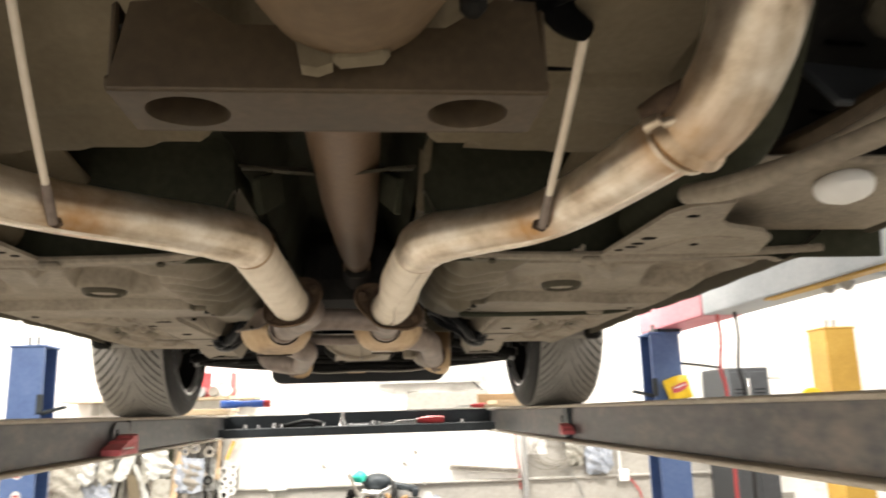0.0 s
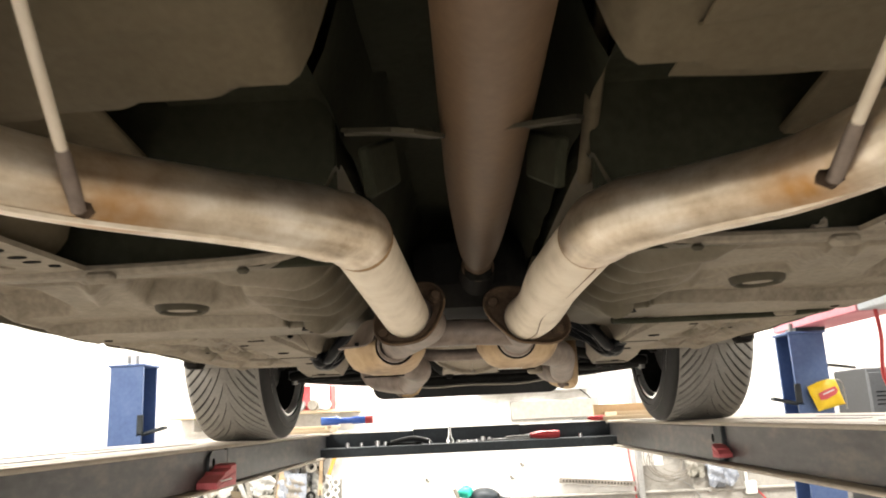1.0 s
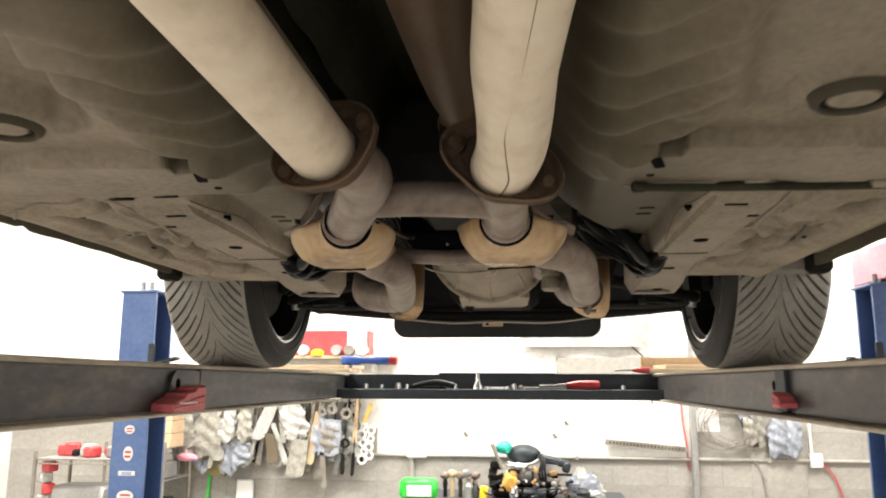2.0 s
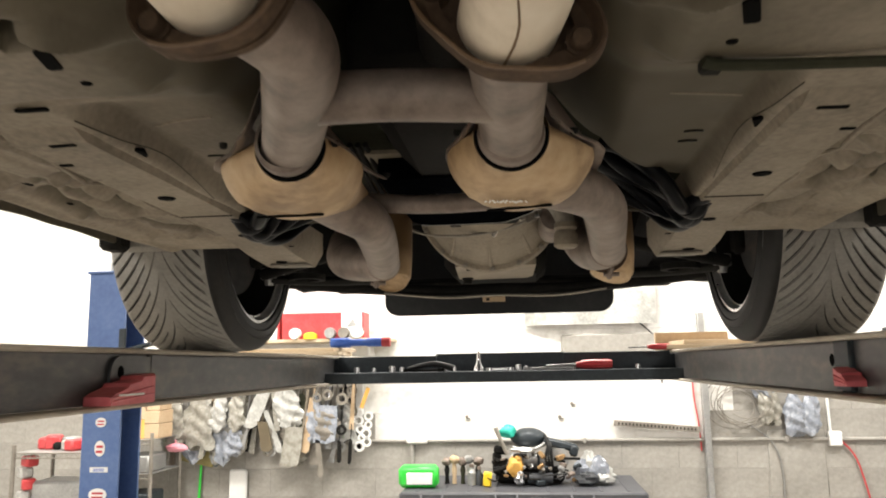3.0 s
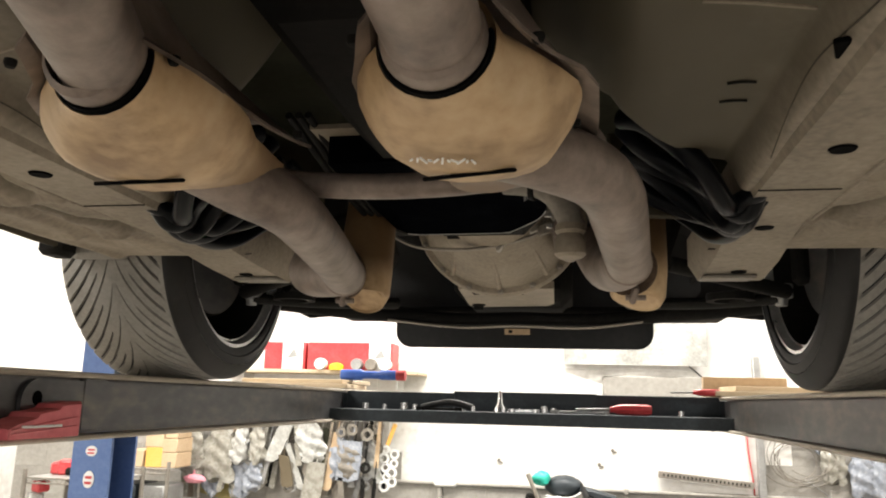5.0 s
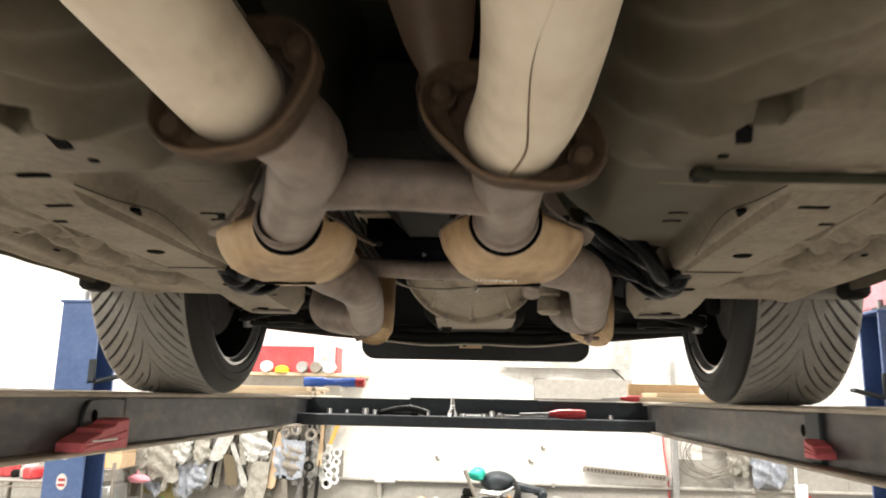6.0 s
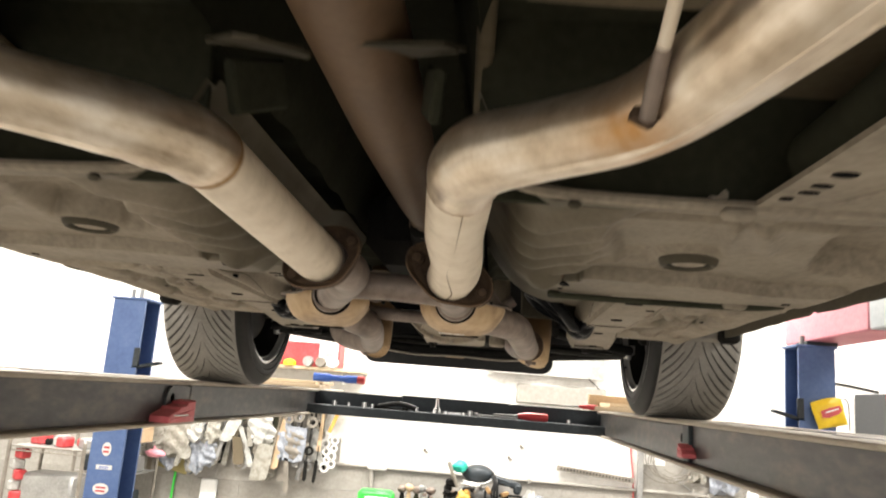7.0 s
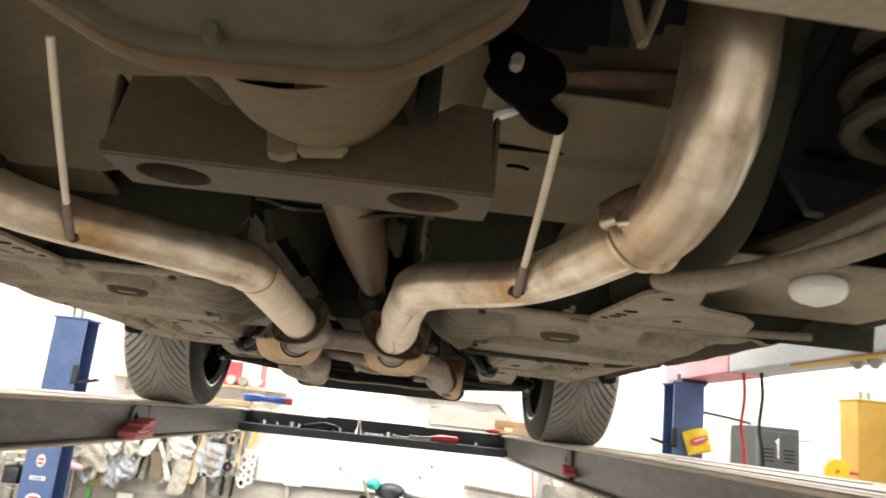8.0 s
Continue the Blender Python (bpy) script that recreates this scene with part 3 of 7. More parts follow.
# floor pan: stamped sheet with tunnel, cross channel, beads and drain plugs
def pan_height(X, Y):
    x = X - CX
    u = np.abs(x)
    z = np.full_like(X, 1.905)
    fwd = sst(1.72, 1.86, Y)
    edge = 0.205 + 0.012 * fwd
    soft = 0.075 + 0.02 * fwd
    k = np.clip((edge - u) / soft, 0, 1)
    z += 0.10 * k ** 1.7 + 0.036 * fwd * sst(0.356, 0.335, u)
    # toe board ahead of the footwell
    z += 0.26 * sst(-0.01, 0.14, Y - toe_line(u)) * (1 - sst(0.352, 0.372, u))
    out = sst(0.20, 0.24, u) * (1 - sst(0.64, 0.67, u))
    # cross channel with a stepped front lip
    rear_edge = 1.556 + 0.020 * (1 - sst(0.200, 0.225, u)) + 0.030 * sst(0.244, 0.250, u) * (1 - sst(0.267, 0.273, u)) + 0.022 * sst(0.40, 0.52, u)
    z -= 0.018 * sst(0.0, 0.006, Y - rear_edge) * (1 - sst(1.688, 1.704, Y)) * sst(0.19, 0.22, u) * (1 - sst(0.61, 0.65, u))
    # open notches between the channel's weld tabs
    for c, hw in ((0.2585, 0.013),):
        z += 0.034 * sst(hw, hw - 0.004, np.abs(u - c)) * sst(1.554, 1.559, Y) * (1 - sst(1.580, 1.585, Y))
    # sealer ridge ahead of the channel
    z -= 0.005 * np.exp(-(((Y - 1.722 - 0.2 * (u - 0.23)) / 0.007) ** 2)) * sst(0.20, 0.23, u) * (1 - sst(0.38, 0.42, u))
    # rolled rear lip and the step ahead of it
    z -= 0.012 * (1 - sst(1.190, 1.205, Y))
    z += 0.016 * sst(1.232, 1.245, Y) * (1 - sst(1.258, 1.27, Y)) * sst(0.26, 0.30, u)
    # two sunk fields each side of a ridge, with round corners
    for c, hw, dl, dr in ((0.352, 0.068, 0.034, 0.012), (0.592, 0.072, 0.036, 0.032)):
        a = np.abs(u - c - 0.24 * (Y - 1.40)) / hw
        b = np.abs(Y - 1.385) / 0.115
        d = (a ** 6 + b ** 6) ** (1 / 6)
        z += np.where(x < 0, dl, dr) * (1 - sst(0.80, 1.06, d))
    # scallops round the tunnel foot
    for n in range(5):
        yk = 1.235 + 0.072 * n
        z -= 0.016 * np.exp(-(((Y - yk - 1.1 * np.maximum(0.30 - u, 0) ** 2 * 6) / 0.020) ** 2)) * sst(0.15, 0.18, u) * (1 - sst(0.255, 0.30, u))
    z -= 0.012 * np.exp(-(((u - 0.43 - 0.35 * (Y - 1.3)) / 0.012) ** 2)) * sst(1.21, 1.25, Y) * (1 - sst(1.36, 1.40, Y))
    # ridge beside the plug and a thin bead, on the right half
    z -= 0.008 * np.exp(-(((u - 0.395 - 0.14 * (Y - 1.3)) / 0.006) ** 2)) * sst(1.21, 1.23, Y) * (1 - sst(1.35, 1.38, Y)) * (x > 0)
    z -= 0.009 * np.exp(-(((Y - 1.482 + 0.45 * (u - 0.30)) / 0.010) ** 2)) * sst(0.245, 0.26, u) * (1 - sst(0.33, 0.35, u)) * (x > 0)
    # flat seats of the drain plugs
    r = np.sqrt(((u - 0.395) / 0.034) ** 2 + ((Y - 1.478) / 0.034) ** 2)
    z = np.where(r < 1.5, z + (1.907 - z) * (1 - sst(1.1, 1.5, r)), z)
    # forward floor: beads, pads and a step
    win = sst(1.76, 1.79, Y) * (1 - sst(2.50, 2.56, Y))
    for c in (0.495, 0.575):
        z += 0.011 * np.exp(-(((u - c) / 0.019) ** 4)) * win * (0.35 + 0.65 * sst(-0.2, 0.3, np.sin(17 * Y + 20 * c)))
    for yb in (1.84, 2.03, 2.23, 2.44):
        z -= 0.009 * np.exp(-(((Y - yb) / 0.012) ** 2)) * sst(0.46, 0.48, u) * (1 - sst(0.60, 0.64, u))
    # pressed grooves and folds of the outer floor
    for pts, dp, hw in GROOVES:
        z += dp * np.exp(-((near_path(u, Y, pts) / hw) ** 2))
    z += 0.012 * (1 - sst(0.6, 1.1, np.hypot((u - 0.427) / 0.020, (Y - 1.757) / 0.016)))
    r2 = np.sqrt((u - 0.54) ** 2 + (Y - 2.13) ** 2)
    z += 0.012 * np.exp(-(((r2 - 0.045) / 0.011) ** 2))
    # sill seam and outer rise
    z -= 0.006 * np.exp(-(((u - 0.640) / 0.012) ** 2))
    z += 0.050 * sst(0.645, 0.735, u)
    # dents
    z += 0.0022 * np.sin(11 * x + 5 * Y) * np.sin(8 * Y - 4 * x) * out
    z += 0.0010 * np.sin(37 * x + 3) * np.sin(29 * Y) * out
    # front end turns up
    z += 0.16 * sst(2.60, 2.80, Y)
    return z


def tunnel_height(X, Y):
    u = np.abs(X - CX)
    return 2.035 + 0.12 * sst(0.130, 0.085, u) + 0.03 * sst(0.132, 0.14, u) + 0.004 * np.sin(40 * Y) * sst(0.07, 0.12, u)


for sx in (-1, 1):
    xs = CX + sx * np.linspace(0.79, 0.128, 186)
    sheet = Shape().grid(np.sort(xs), np.linspace(1.172, 2.80, 400), pan_height)
    sheet.f = [q for q in sheet.f if not (sheet.v[q[0]][1] > 2.42 and abs(sheet.v[q[0]][0] - CX) < 0.352)]
    # tinge darkens toward tunnel, lip, channel and footwell: grime with shade painted in
    sheet.heat = lambda v: 0.92 * float(sst(0.30 if v.x < CX else 0.40, 0.17, abs(v.x - CX) - 0.02 * math.sin(9 * v.y))) + 0.25 * float(sst(1.30, 1.20, v.y)) + 0.35 * math.exp(-((v.y - 1.71) / 0.05) ** 2) + (0.85 if v.x > CX else 0.45) * float(sst(1.74, 1.80, v.y) * sst(0.358, 0.335, abs(v.x - CX))) + groove_shade(abs(v.x - CX), v.y)
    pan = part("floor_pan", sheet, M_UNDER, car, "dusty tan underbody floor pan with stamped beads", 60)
    # dark recess olive on the toe board, standing in for its shade
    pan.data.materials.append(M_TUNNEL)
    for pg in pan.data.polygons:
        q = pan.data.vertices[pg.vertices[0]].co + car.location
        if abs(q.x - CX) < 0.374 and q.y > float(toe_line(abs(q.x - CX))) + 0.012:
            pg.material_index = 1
    part("pan_lip", Shape().sweep([(CX + sx * 0.15, 1.171, 1.915), (CX + sx * 0.22, 1.171, 1.899), (CX + sx * 0.5, 1.171, 1.897), (CX + sx * 0.70, 1.171, 1.905)], 0.006, 8), M_UNDER, car, "rolled rear lip of the floor pan")
    plug = part("drain_plug", Shape().lathe([(0.0, -0.003), (0.020, -0.003), (0.023, 0.000), (0.0245, 0.004)], (CX + sx * 0.395, 1.478, 1.905), "z", 32), M_UNDER, car, "round pressed drain plug")
    part("plug_rim", Shape().lathe([(0.026, 0.004), (0.028, -0.005), (0.031, -0.0065), (0.035, -0.003), (0.037, 0.004)], (CX + sx * 0.395, 1.478, 1.905), "z", 40), M_OLIVE, plug)
    part("plug_gap", Shape().lathe([(0.0225, 0.0), (0.028, 0.0)], (CX + sx * 0.395, 1.478, 1.903), "z", 40), M_DARK, plug)
part("transmission_tunnel", Shape().grid(np.linspace(CX - 0.30, CX + 0.30, 60), np.linspace(1.05, 2.75, 90), tunnel_height), M_TUNNEL, car, "dark transmission tunnel, soot and shade in its colour", 60)


def rear_height(X, Y):
    x = X - CX
    u = np.abs(x)
    z = 1.985 + 0.40 * np.clip(0.98 - Y, 0, 0.40) + 0.02 * sst(0.35, 0.6, u)
    for yb in (0.70, 0.80, 0.88):
        z -= 0.009 * np.exp(-(((Y - yb - 0.12 * u) / 0.016) ** 2)) * (1 - sst(0.30, 0.36, u)) * sst(0.10, 0.14, u)
    z += 0.12 * sst(0.13, 0.07, u)
    z += 0.12 * sst(0.0, 0.02, Y - (0.955 + 0.15 * u))
    z += 0.05 * sst(0.40, 0.43, u)
    return z


rear = Shape().grid(np.linspace(CX - 0.445, CX + 0.445, 100), np.linspace(-0.85, 1.04, 170), rear_height)
rear.f = [q for q in rear.f if not (rear.v[q[0]][0] > 0.135 and rear.v[q[0]][1] < 0.70 + 0.04 * math.sin(9 * rear.v[q[0]][0]))]
part("rear_floor", rear, M_UNDER2, car, "olive dusty rear floor with pressed ribs", 60)
# closing sheets over the recess, coloured dark in place of its shade
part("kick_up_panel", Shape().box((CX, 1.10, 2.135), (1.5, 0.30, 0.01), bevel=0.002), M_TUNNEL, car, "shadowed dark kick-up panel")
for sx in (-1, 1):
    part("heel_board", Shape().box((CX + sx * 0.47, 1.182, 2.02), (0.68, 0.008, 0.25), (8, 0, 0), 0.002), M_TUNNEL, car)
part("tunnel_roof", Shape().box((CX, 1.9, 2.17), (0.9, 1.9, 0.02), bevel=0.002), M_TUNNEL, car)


def pan_z(x, y):
    return float(pan_height(np.array([[x]]), np.array([[y]]))[0, 0])


def on_pan(pts, dz=-0.0012):
    """Places on the pan's lower face, from (distance from the middle, y, side)."""
    return [(CX + q * u, y, pan_z(CX + q * u, y) + dz) for u, y, q in pts]


def pan_marks(s):
    # sealed seams of the sheet
    for path in ([(0.455, 1.77), (0.462, 2.0), (0.468, 2.25), (0.475, 2.52)], [(0.475, 1.80), (0.54, 1.79), (0.62, 1.81), (0.655, 1.86)], [(0.655, 1.88), (0.66, 2.15), (0.655, 2.45)]):
        fine = []
        for (u0, y0), (u1, y1) in zip(path, path[1:]):
            fine += [(u0 + (u1 - u0) * k / 5, y0 + (y1 - y0) * k / 5, s) for k in range(5)]
        fine.append((*path[-1], s))
        part("sealed_seam", Shape().sweep(on_pan(fine, 0.0005), 0.0030, 8, 2), M_UNDER, car, "brushed-on seam sealer")
    # dark strips laid in the pressed grooves to paint their shade
    for path, dp, hw in GROOVES:
        if dp > 0:
            fine = []
            for (u0, y0), (u1, y1) in zip(path, path[1:]):
                fine += [(u0 + (u1 - u0) * k / 8, y0 + (y1 - y0) * k / 8, s) for k in range(8)]
            fine.append((*path[-1], s))
            part("groove_shade_strip", Shape().sweep(on_pan(fine, 0.0015), [0.0015] + [0.0052] * (len(fine) - 2) + [0.0015], 8, 2, squash=0.5), M_OLIVE, car, "dark strip painting the shade of a pressed groove")
    # slots and small holes punched in the floor
    for u, y, ln, an in ((0.585, 2.05, 0.030, 4), (0.36, 1.745, 0.026, 90), (0.248, 1.606, 0.028, -16), (0.252, 1.606, 0.028, -16), (0.437, 1.772, 0.028, 90), (0.490, 1.925, 0.018, 90), (0.472, 1.922, 0.010, 80)):
        x = CX + s * u
        o = []
        for k in range(16):
            a = 2 * math.pi * k / 16
            o.append((0.0040 * math.cos(a), 0.0040 * math.sin(a) + math.copysign(ln / 2, math.sin(a + 0.01))))
        part("slot", Shape().plate(o, 0.0016, Matrix.Translation((x, y, pan_z(x, y) - 0.001)) @ pose(0, 0, 0, 0, 0, s * an)), M_BLACK, car, "dark punched slot")
    for u, y, r in ((0.565, 1.89, 0.005), (0.60, 2.18, 0.006), (0.55, 2.46, 0.006), (0.25, 1.655, 0.004), (0.58, 1.655, 0.006), (0.335, 1.25, 0.004)):
        x = CX + s * u
        part("hole", Shape().lathe([(0.0, 0.0), (r, 0.0), (r + 0.001, 0.0015)], (x, y, pan_z(x, y) - 0.0012), "z", 14), M_BLACK, car, "small dark hole")
    # rectangular access tab on the inner floor
    x, y = CX + s * 0.332, 2.07
    for dy in (-0.019, 0.019):
        part("access_tab", Shape().sweep(on_pan([(0.298, y + dy, s), (0.310, y + dy - 0.002, s), (0.322, y + dy, s)]), 0.0012, 6), M_DARK, car, "dark edge of a pressed tab")
    part("floor_seam", Shape().sweep(on_pan([(0.352, 1.80, s), (0.350, 1.88, s), (0.346, 1.97, s), (0.348, 2.05, s), (0.355, 2.15, s)]), 0.0007, 6), M_OLIVE, car, "thin dark sheet seam")
    part("seam_notch", Shape().box((CX + s * 0.351, 1.93, pan_z(CX + s * 0.351, 1.93)), (0.012, 0.028, 0.004), (0, 0, s * -20), 0.001), M_BLACK, car)
    # pressed step across the floor behind the tab
    part("step_line", Shape().sweep(on_pan([(0.255, 1.905, s), (0.29, 1.912, s), (0.335, 1.928, s)], 0.001), 0.0026, 6), M_UNDER, car, "pressed step in the floor sheet")


both(pan_marks)


def rail(s):
    """Front frame rail: a shallow hat with punched holes, its end flared."""
    x = CX + s * 0.405
    b = Shape()
    prof = [(-0.055, 1.925), (-0.042, 1.897), (0.042, 1.897), (0.055, 1.925)]
    ys = [1.78, 1.84, 2.1, 2.4, 2.62, 2.76, 2.79]
    v, f = [], []
    for j, y in enumerate(ys):
        wd = 1 + 0.25 * float(sst(2.4, 2.76, y))
        zz = 0.02 * (1 - float(sst(1.78, 1.84, y))) - 0.012 * float(sst(2.4, 2.76, y))
        sh = s * 0.03 * float(sst(2.3, 2.76, y))
        v += [(x + sh + a * wd, y, z + zz) for a, z in prof]
        v += [(x + sh + a * wd, y, 1.96) for a in (0.055, -0.055)]
    for j in range(len(ys) - 1):
        for k in range(6):
            f.append((j * 6 + k, j * 6 + (k + 1) % 6, j * 6 + 6 + (k + 1) % 6, j * 6 + 6 + k))
    f += [tuple(range(6)), tuple(range((len(ys) - 1) * 6, len(ys) * 6))]
    r = part("frame_rail", b.add(v, f), M_UNDER, car, "dusty box rail with punched holes", 30)
    for y in (2.105, 2.42, 2.70):
        part("hole_rim", Shape().lathe([(0.0, -0.0008), (0.011, -0.0008), (0.0125, 0.001)], (x + s * 0.03 * float(sst(2.3, 2.76, y)), y, 1.8955 - 0.012 * float(sst(2.4, 2.76, y))), "z", 18), M_BLACK, r, "punched dark hole")
    for u, y, ln in ((0.394, 1.846, 0.030), (0.437, 1.920, 0.016)):
        part("rail_slot", Shape().box((CX + s * u, y, 1.8965), (ln, 0.007, 0.0024), (0, 0, s * 3), 0.001), M_BLACK, r, "dark punched slot")
    for y in (2.24, 2.56):
        part("seam", Shape().box((x, y, 1.8965), (0.085, 0.0016, 0.0020), bevel=0.0006), M_DARK, r)


both(rail)


def sill(s):
    """Rocker: pinch weld flange and outer panel."""
    x = CX + s * 0.785
    k = part("sill", Shape().box((x + s * 0.04, 1.75, 2.005), (0.08, 1.88, 0.08), bevel=0.025), M_UNDER, car, "dusty rocker sill")
    # pinch weld: a thin upright flange with a slightly uneven lower edge and notches
    v, f = [], []
    ys = np.linspace(0.86, 2.68, 92)
    for y in ys:
        low = 1.929 + 0.0015 * math.sin(9 * y + s) + 0.0008 * math.sin(41 * y) + (0.006 if abs(y - 2.06) < 0.02 or abs(y - 1.22) < 0.02 else 0.0)
        v += [(x - 0.004, y, 1.99), (x - 0.004, y, low + 0.003), (x - 0.0015, y, low), (x + 0.0015, y, low), (x + 0.004, y, low + 0.003), (x + 0.004, y, 1.99)]
    for j in range(len(ys) - 1):
        f += [(j * 6 + i, j * 6 + (i + 1) % 6, j * 6 + 6 + (i + 1) % 6, j * 6 + 6 + i) for i in range(6)]
    f += [tuple(range(6)), tuple(range(len(v) - 6, len(v)))]
    part("pinch_weld", Shape().add(v, f), M_OLIVE, k, "dark brown pinch weld flange", 50)
    # small flap ahead of the tyre
    part("splash_flap", Shape().box((CX + s * 0.755, 2.725, 1.945), (0.12, 0.05, 0.045), (8, 0, 0), 0.012), M_TYRE, k, "grey rubber splash flap")
    part("flap_bracket", Shape().box((CX + s * 0.80, 2.66, 1.94), (0.05, 0.06, 0.05), bevel=0.01), M_DARK, k)


both(sill)

# body above, unseen, closing the place over the underside and blocking lamp light
SECT = [(-0.95, 0.80, 1.94, 2.45, 2.5, 0.72), (-0.8, 0.88, 1.87, 2.5, 2.62, 0.75), (-0.28, 0.92, 2.38, 2.55, 2.65, 0.75), (0.42, 0.92, 2.38, 2.55, 2.72, 0.70), (0.50, 0.91, 1.99, 2.5, 2.85, 0.62), (1.2, 0.90, 1.975, 2.48, 3.0, 0.56),
        (1.9, 0.90, 1.975, 2.48, 2.98, 0.56), (2.62, 0.90, 1.985, 2.5, 2.62, 0.72), (2.69, 0.91, 2.37, 2.5, 2.6, 0.76), (3.42, 0.91, 2.37, 2.48, 2.55, 0.75), (3.50, 0.90, 2.0, 2.45, 2.52, 0.74), (3.95, 0.82, 1.94, 2.38, 2.42, 0.68), (4.12, 0.60, 1.98, 2.25, 2.28, 0.5)]
v, f = [], []
for y, w, zl, zs, zt, wt in SECT:
    half = [(w - 0.06, zl), (w, zl + 0.08), (w, (zl + zs) / 2), (w - 0.02, zs), (wt, zt), (wt * 0.5, zt + 0.03)]
    v += [(CX + a, y, b) for a, b in half] + [(CX - a, y, b) for a, b in reversed(half)]
for j in range(len(SECT) - 1):
    f += [(j * 12 + k, j * 12 + k + 1, j * 12 + 13 + k, j * 12 + 12 + k) for k in range(11)]
f += [tuple(range(12)), tuple(range((len(SECT) - 1) * 12, len(SECT) * 12))]
part("body_shell", Shape().add(v, f), M_PAINT, car, "dark painted car body", 30)


# wheels
def front_wheel(s):
    c = (CX + s * 0.742, 3.05, RT + 0.318)
    R, W = 0.320, 0.265
    hub = part("wheel", Shape().lathe([(0.0, -0.02), (0.10, -0.02), (0.13, 0.0), (0.17, 0.01), (0.17, 0.03), (0.0, 0.03)], (c[0] - s * 0.03, c[1], c[2]), "x", 40), M_DARK, car, "front wheel with wide directional tyre")
    pitch, step, nw = 60, 16, 60
    na = pitch * step
    prof = []
    for i in range(nw + 1):
        q = -1 + 2 * i / nw
        prof.append((q, q * W * 0.5, R - 0.006 * abs(q) ** 2 - 0.030 * max(0, (abs(q) - 0.80) / 0.20) ** 2.2))
    v, f, cut = [], [], []
    for k in range(na):
        for q, w, r in prof:
            p = abs(q)
            # the mesh lines follow the curved grooves
            a = 2 * math.pi * (k / na + 0.118 * p ** 0.5)
            inner = q * s < 0
            lo, hi = (0.05, 0.74 if inner else 0.93) if (k // step) % 2 else (0.27, 0.72 if inner else 0.90)
            wide = 3 + (p > 0.45)
            d = 0.0
            if k % step < wide and lo < p < hi:
                d = 0.0060 * min(1, (hi - p) / 0.05 + 0.2) * min(1, (p - lo) / 0.06 + 0.25)
            # short sipes along the inner shoulder
            if inner and 0.80 < p < 0.83 and k % step in (3, 4, 5, 6):
                d = 0.003
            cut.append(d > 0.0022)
            v.append((c[0] + w, c[1] + (r - d) * math.cos(a), c[2] + (r - d) * math.sin(a)))
    n = nw + 1
    for k in range(na):
        j = (k + 1) % na
        f += [(k * n + i, j * n + i, j * n + i + 1, k * n + i + 1) for i in range(nw)]
    tread = part("tyre_tread", Shape().add(v, f), M_TYRE, hub, "dusty black tread with curved directional grooves", 50)
    # darker rubber on groove floors paints their shade; dusty blocks, dark inner shoulder
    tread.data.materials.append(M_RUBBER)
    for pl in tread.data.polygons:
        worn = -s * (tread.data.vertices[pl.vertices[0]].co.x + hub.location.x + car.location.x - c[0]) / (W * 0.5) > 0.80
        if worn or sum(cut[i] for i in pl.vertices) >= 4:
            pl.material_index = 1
    side = [(R - 0.037, W * 0.5), (R - 0.055, W * 0.5 + 0.004), (R - 0.058, W * 0.5 + 0.0015), (R - 0.066, W * 0.5 + 0.002), (R - 0.075, W * 0.5), (0.243, W * 0.5 - 0.012), (0.236, W * 0.5 - 0.03)]
    sd = Shape().lathe([(r, -s * w) for r, w in side], c, "x", 96).lathe([(r, s * w) for r, w in side], c, "x", 96)
    part("sidewall", sd, M_RUBBER, hub, "black rubber sidewall")
    lip = [(0.246, W * 0.5 - 0.012), (0.243, W * 0.5 - 0.004), (0.236, W * 0.5 - 0.004), (0.232, W * 0.5 - 0.016), (0.228, W * 0.5 - 0.020), (0.224, W * 0.5 - 0.020)]
    part("rim_lip", Shape().lathe([(r, -s * w) for r, w in lip], c, "x", 96), M_RIM, hub, "bright silver rim lip")
    barrel = [(0.224, W * 0.5 - 0.020), (0.215, 0.06), (0.20, -0.05), (0.205, -0.11), (0.05, -0.12), (0.0, -0.12)]
    part("rim", Shape().lathe([(r, -s * w) for r, w in barrel], c, "x", 72), M_DARK, hub, "dark inside of the rim")
    part("brake_disc", Shape().lathe([(0.0, -0.012), (0.165, -0.012), (0.165, 0.012), (0.0, 0.012)], (c[0] - s * 0.055, c[1], c[2]), "x", 48), M_RUNWAY, hub)
    part("caliper", Shape().box((c[0] - s * 0.06, c[1] + 0.13, c[2]), (0.06, 0.07, 0.16), bevel=0.012), M_DARK, hub)


both(front_wheel)

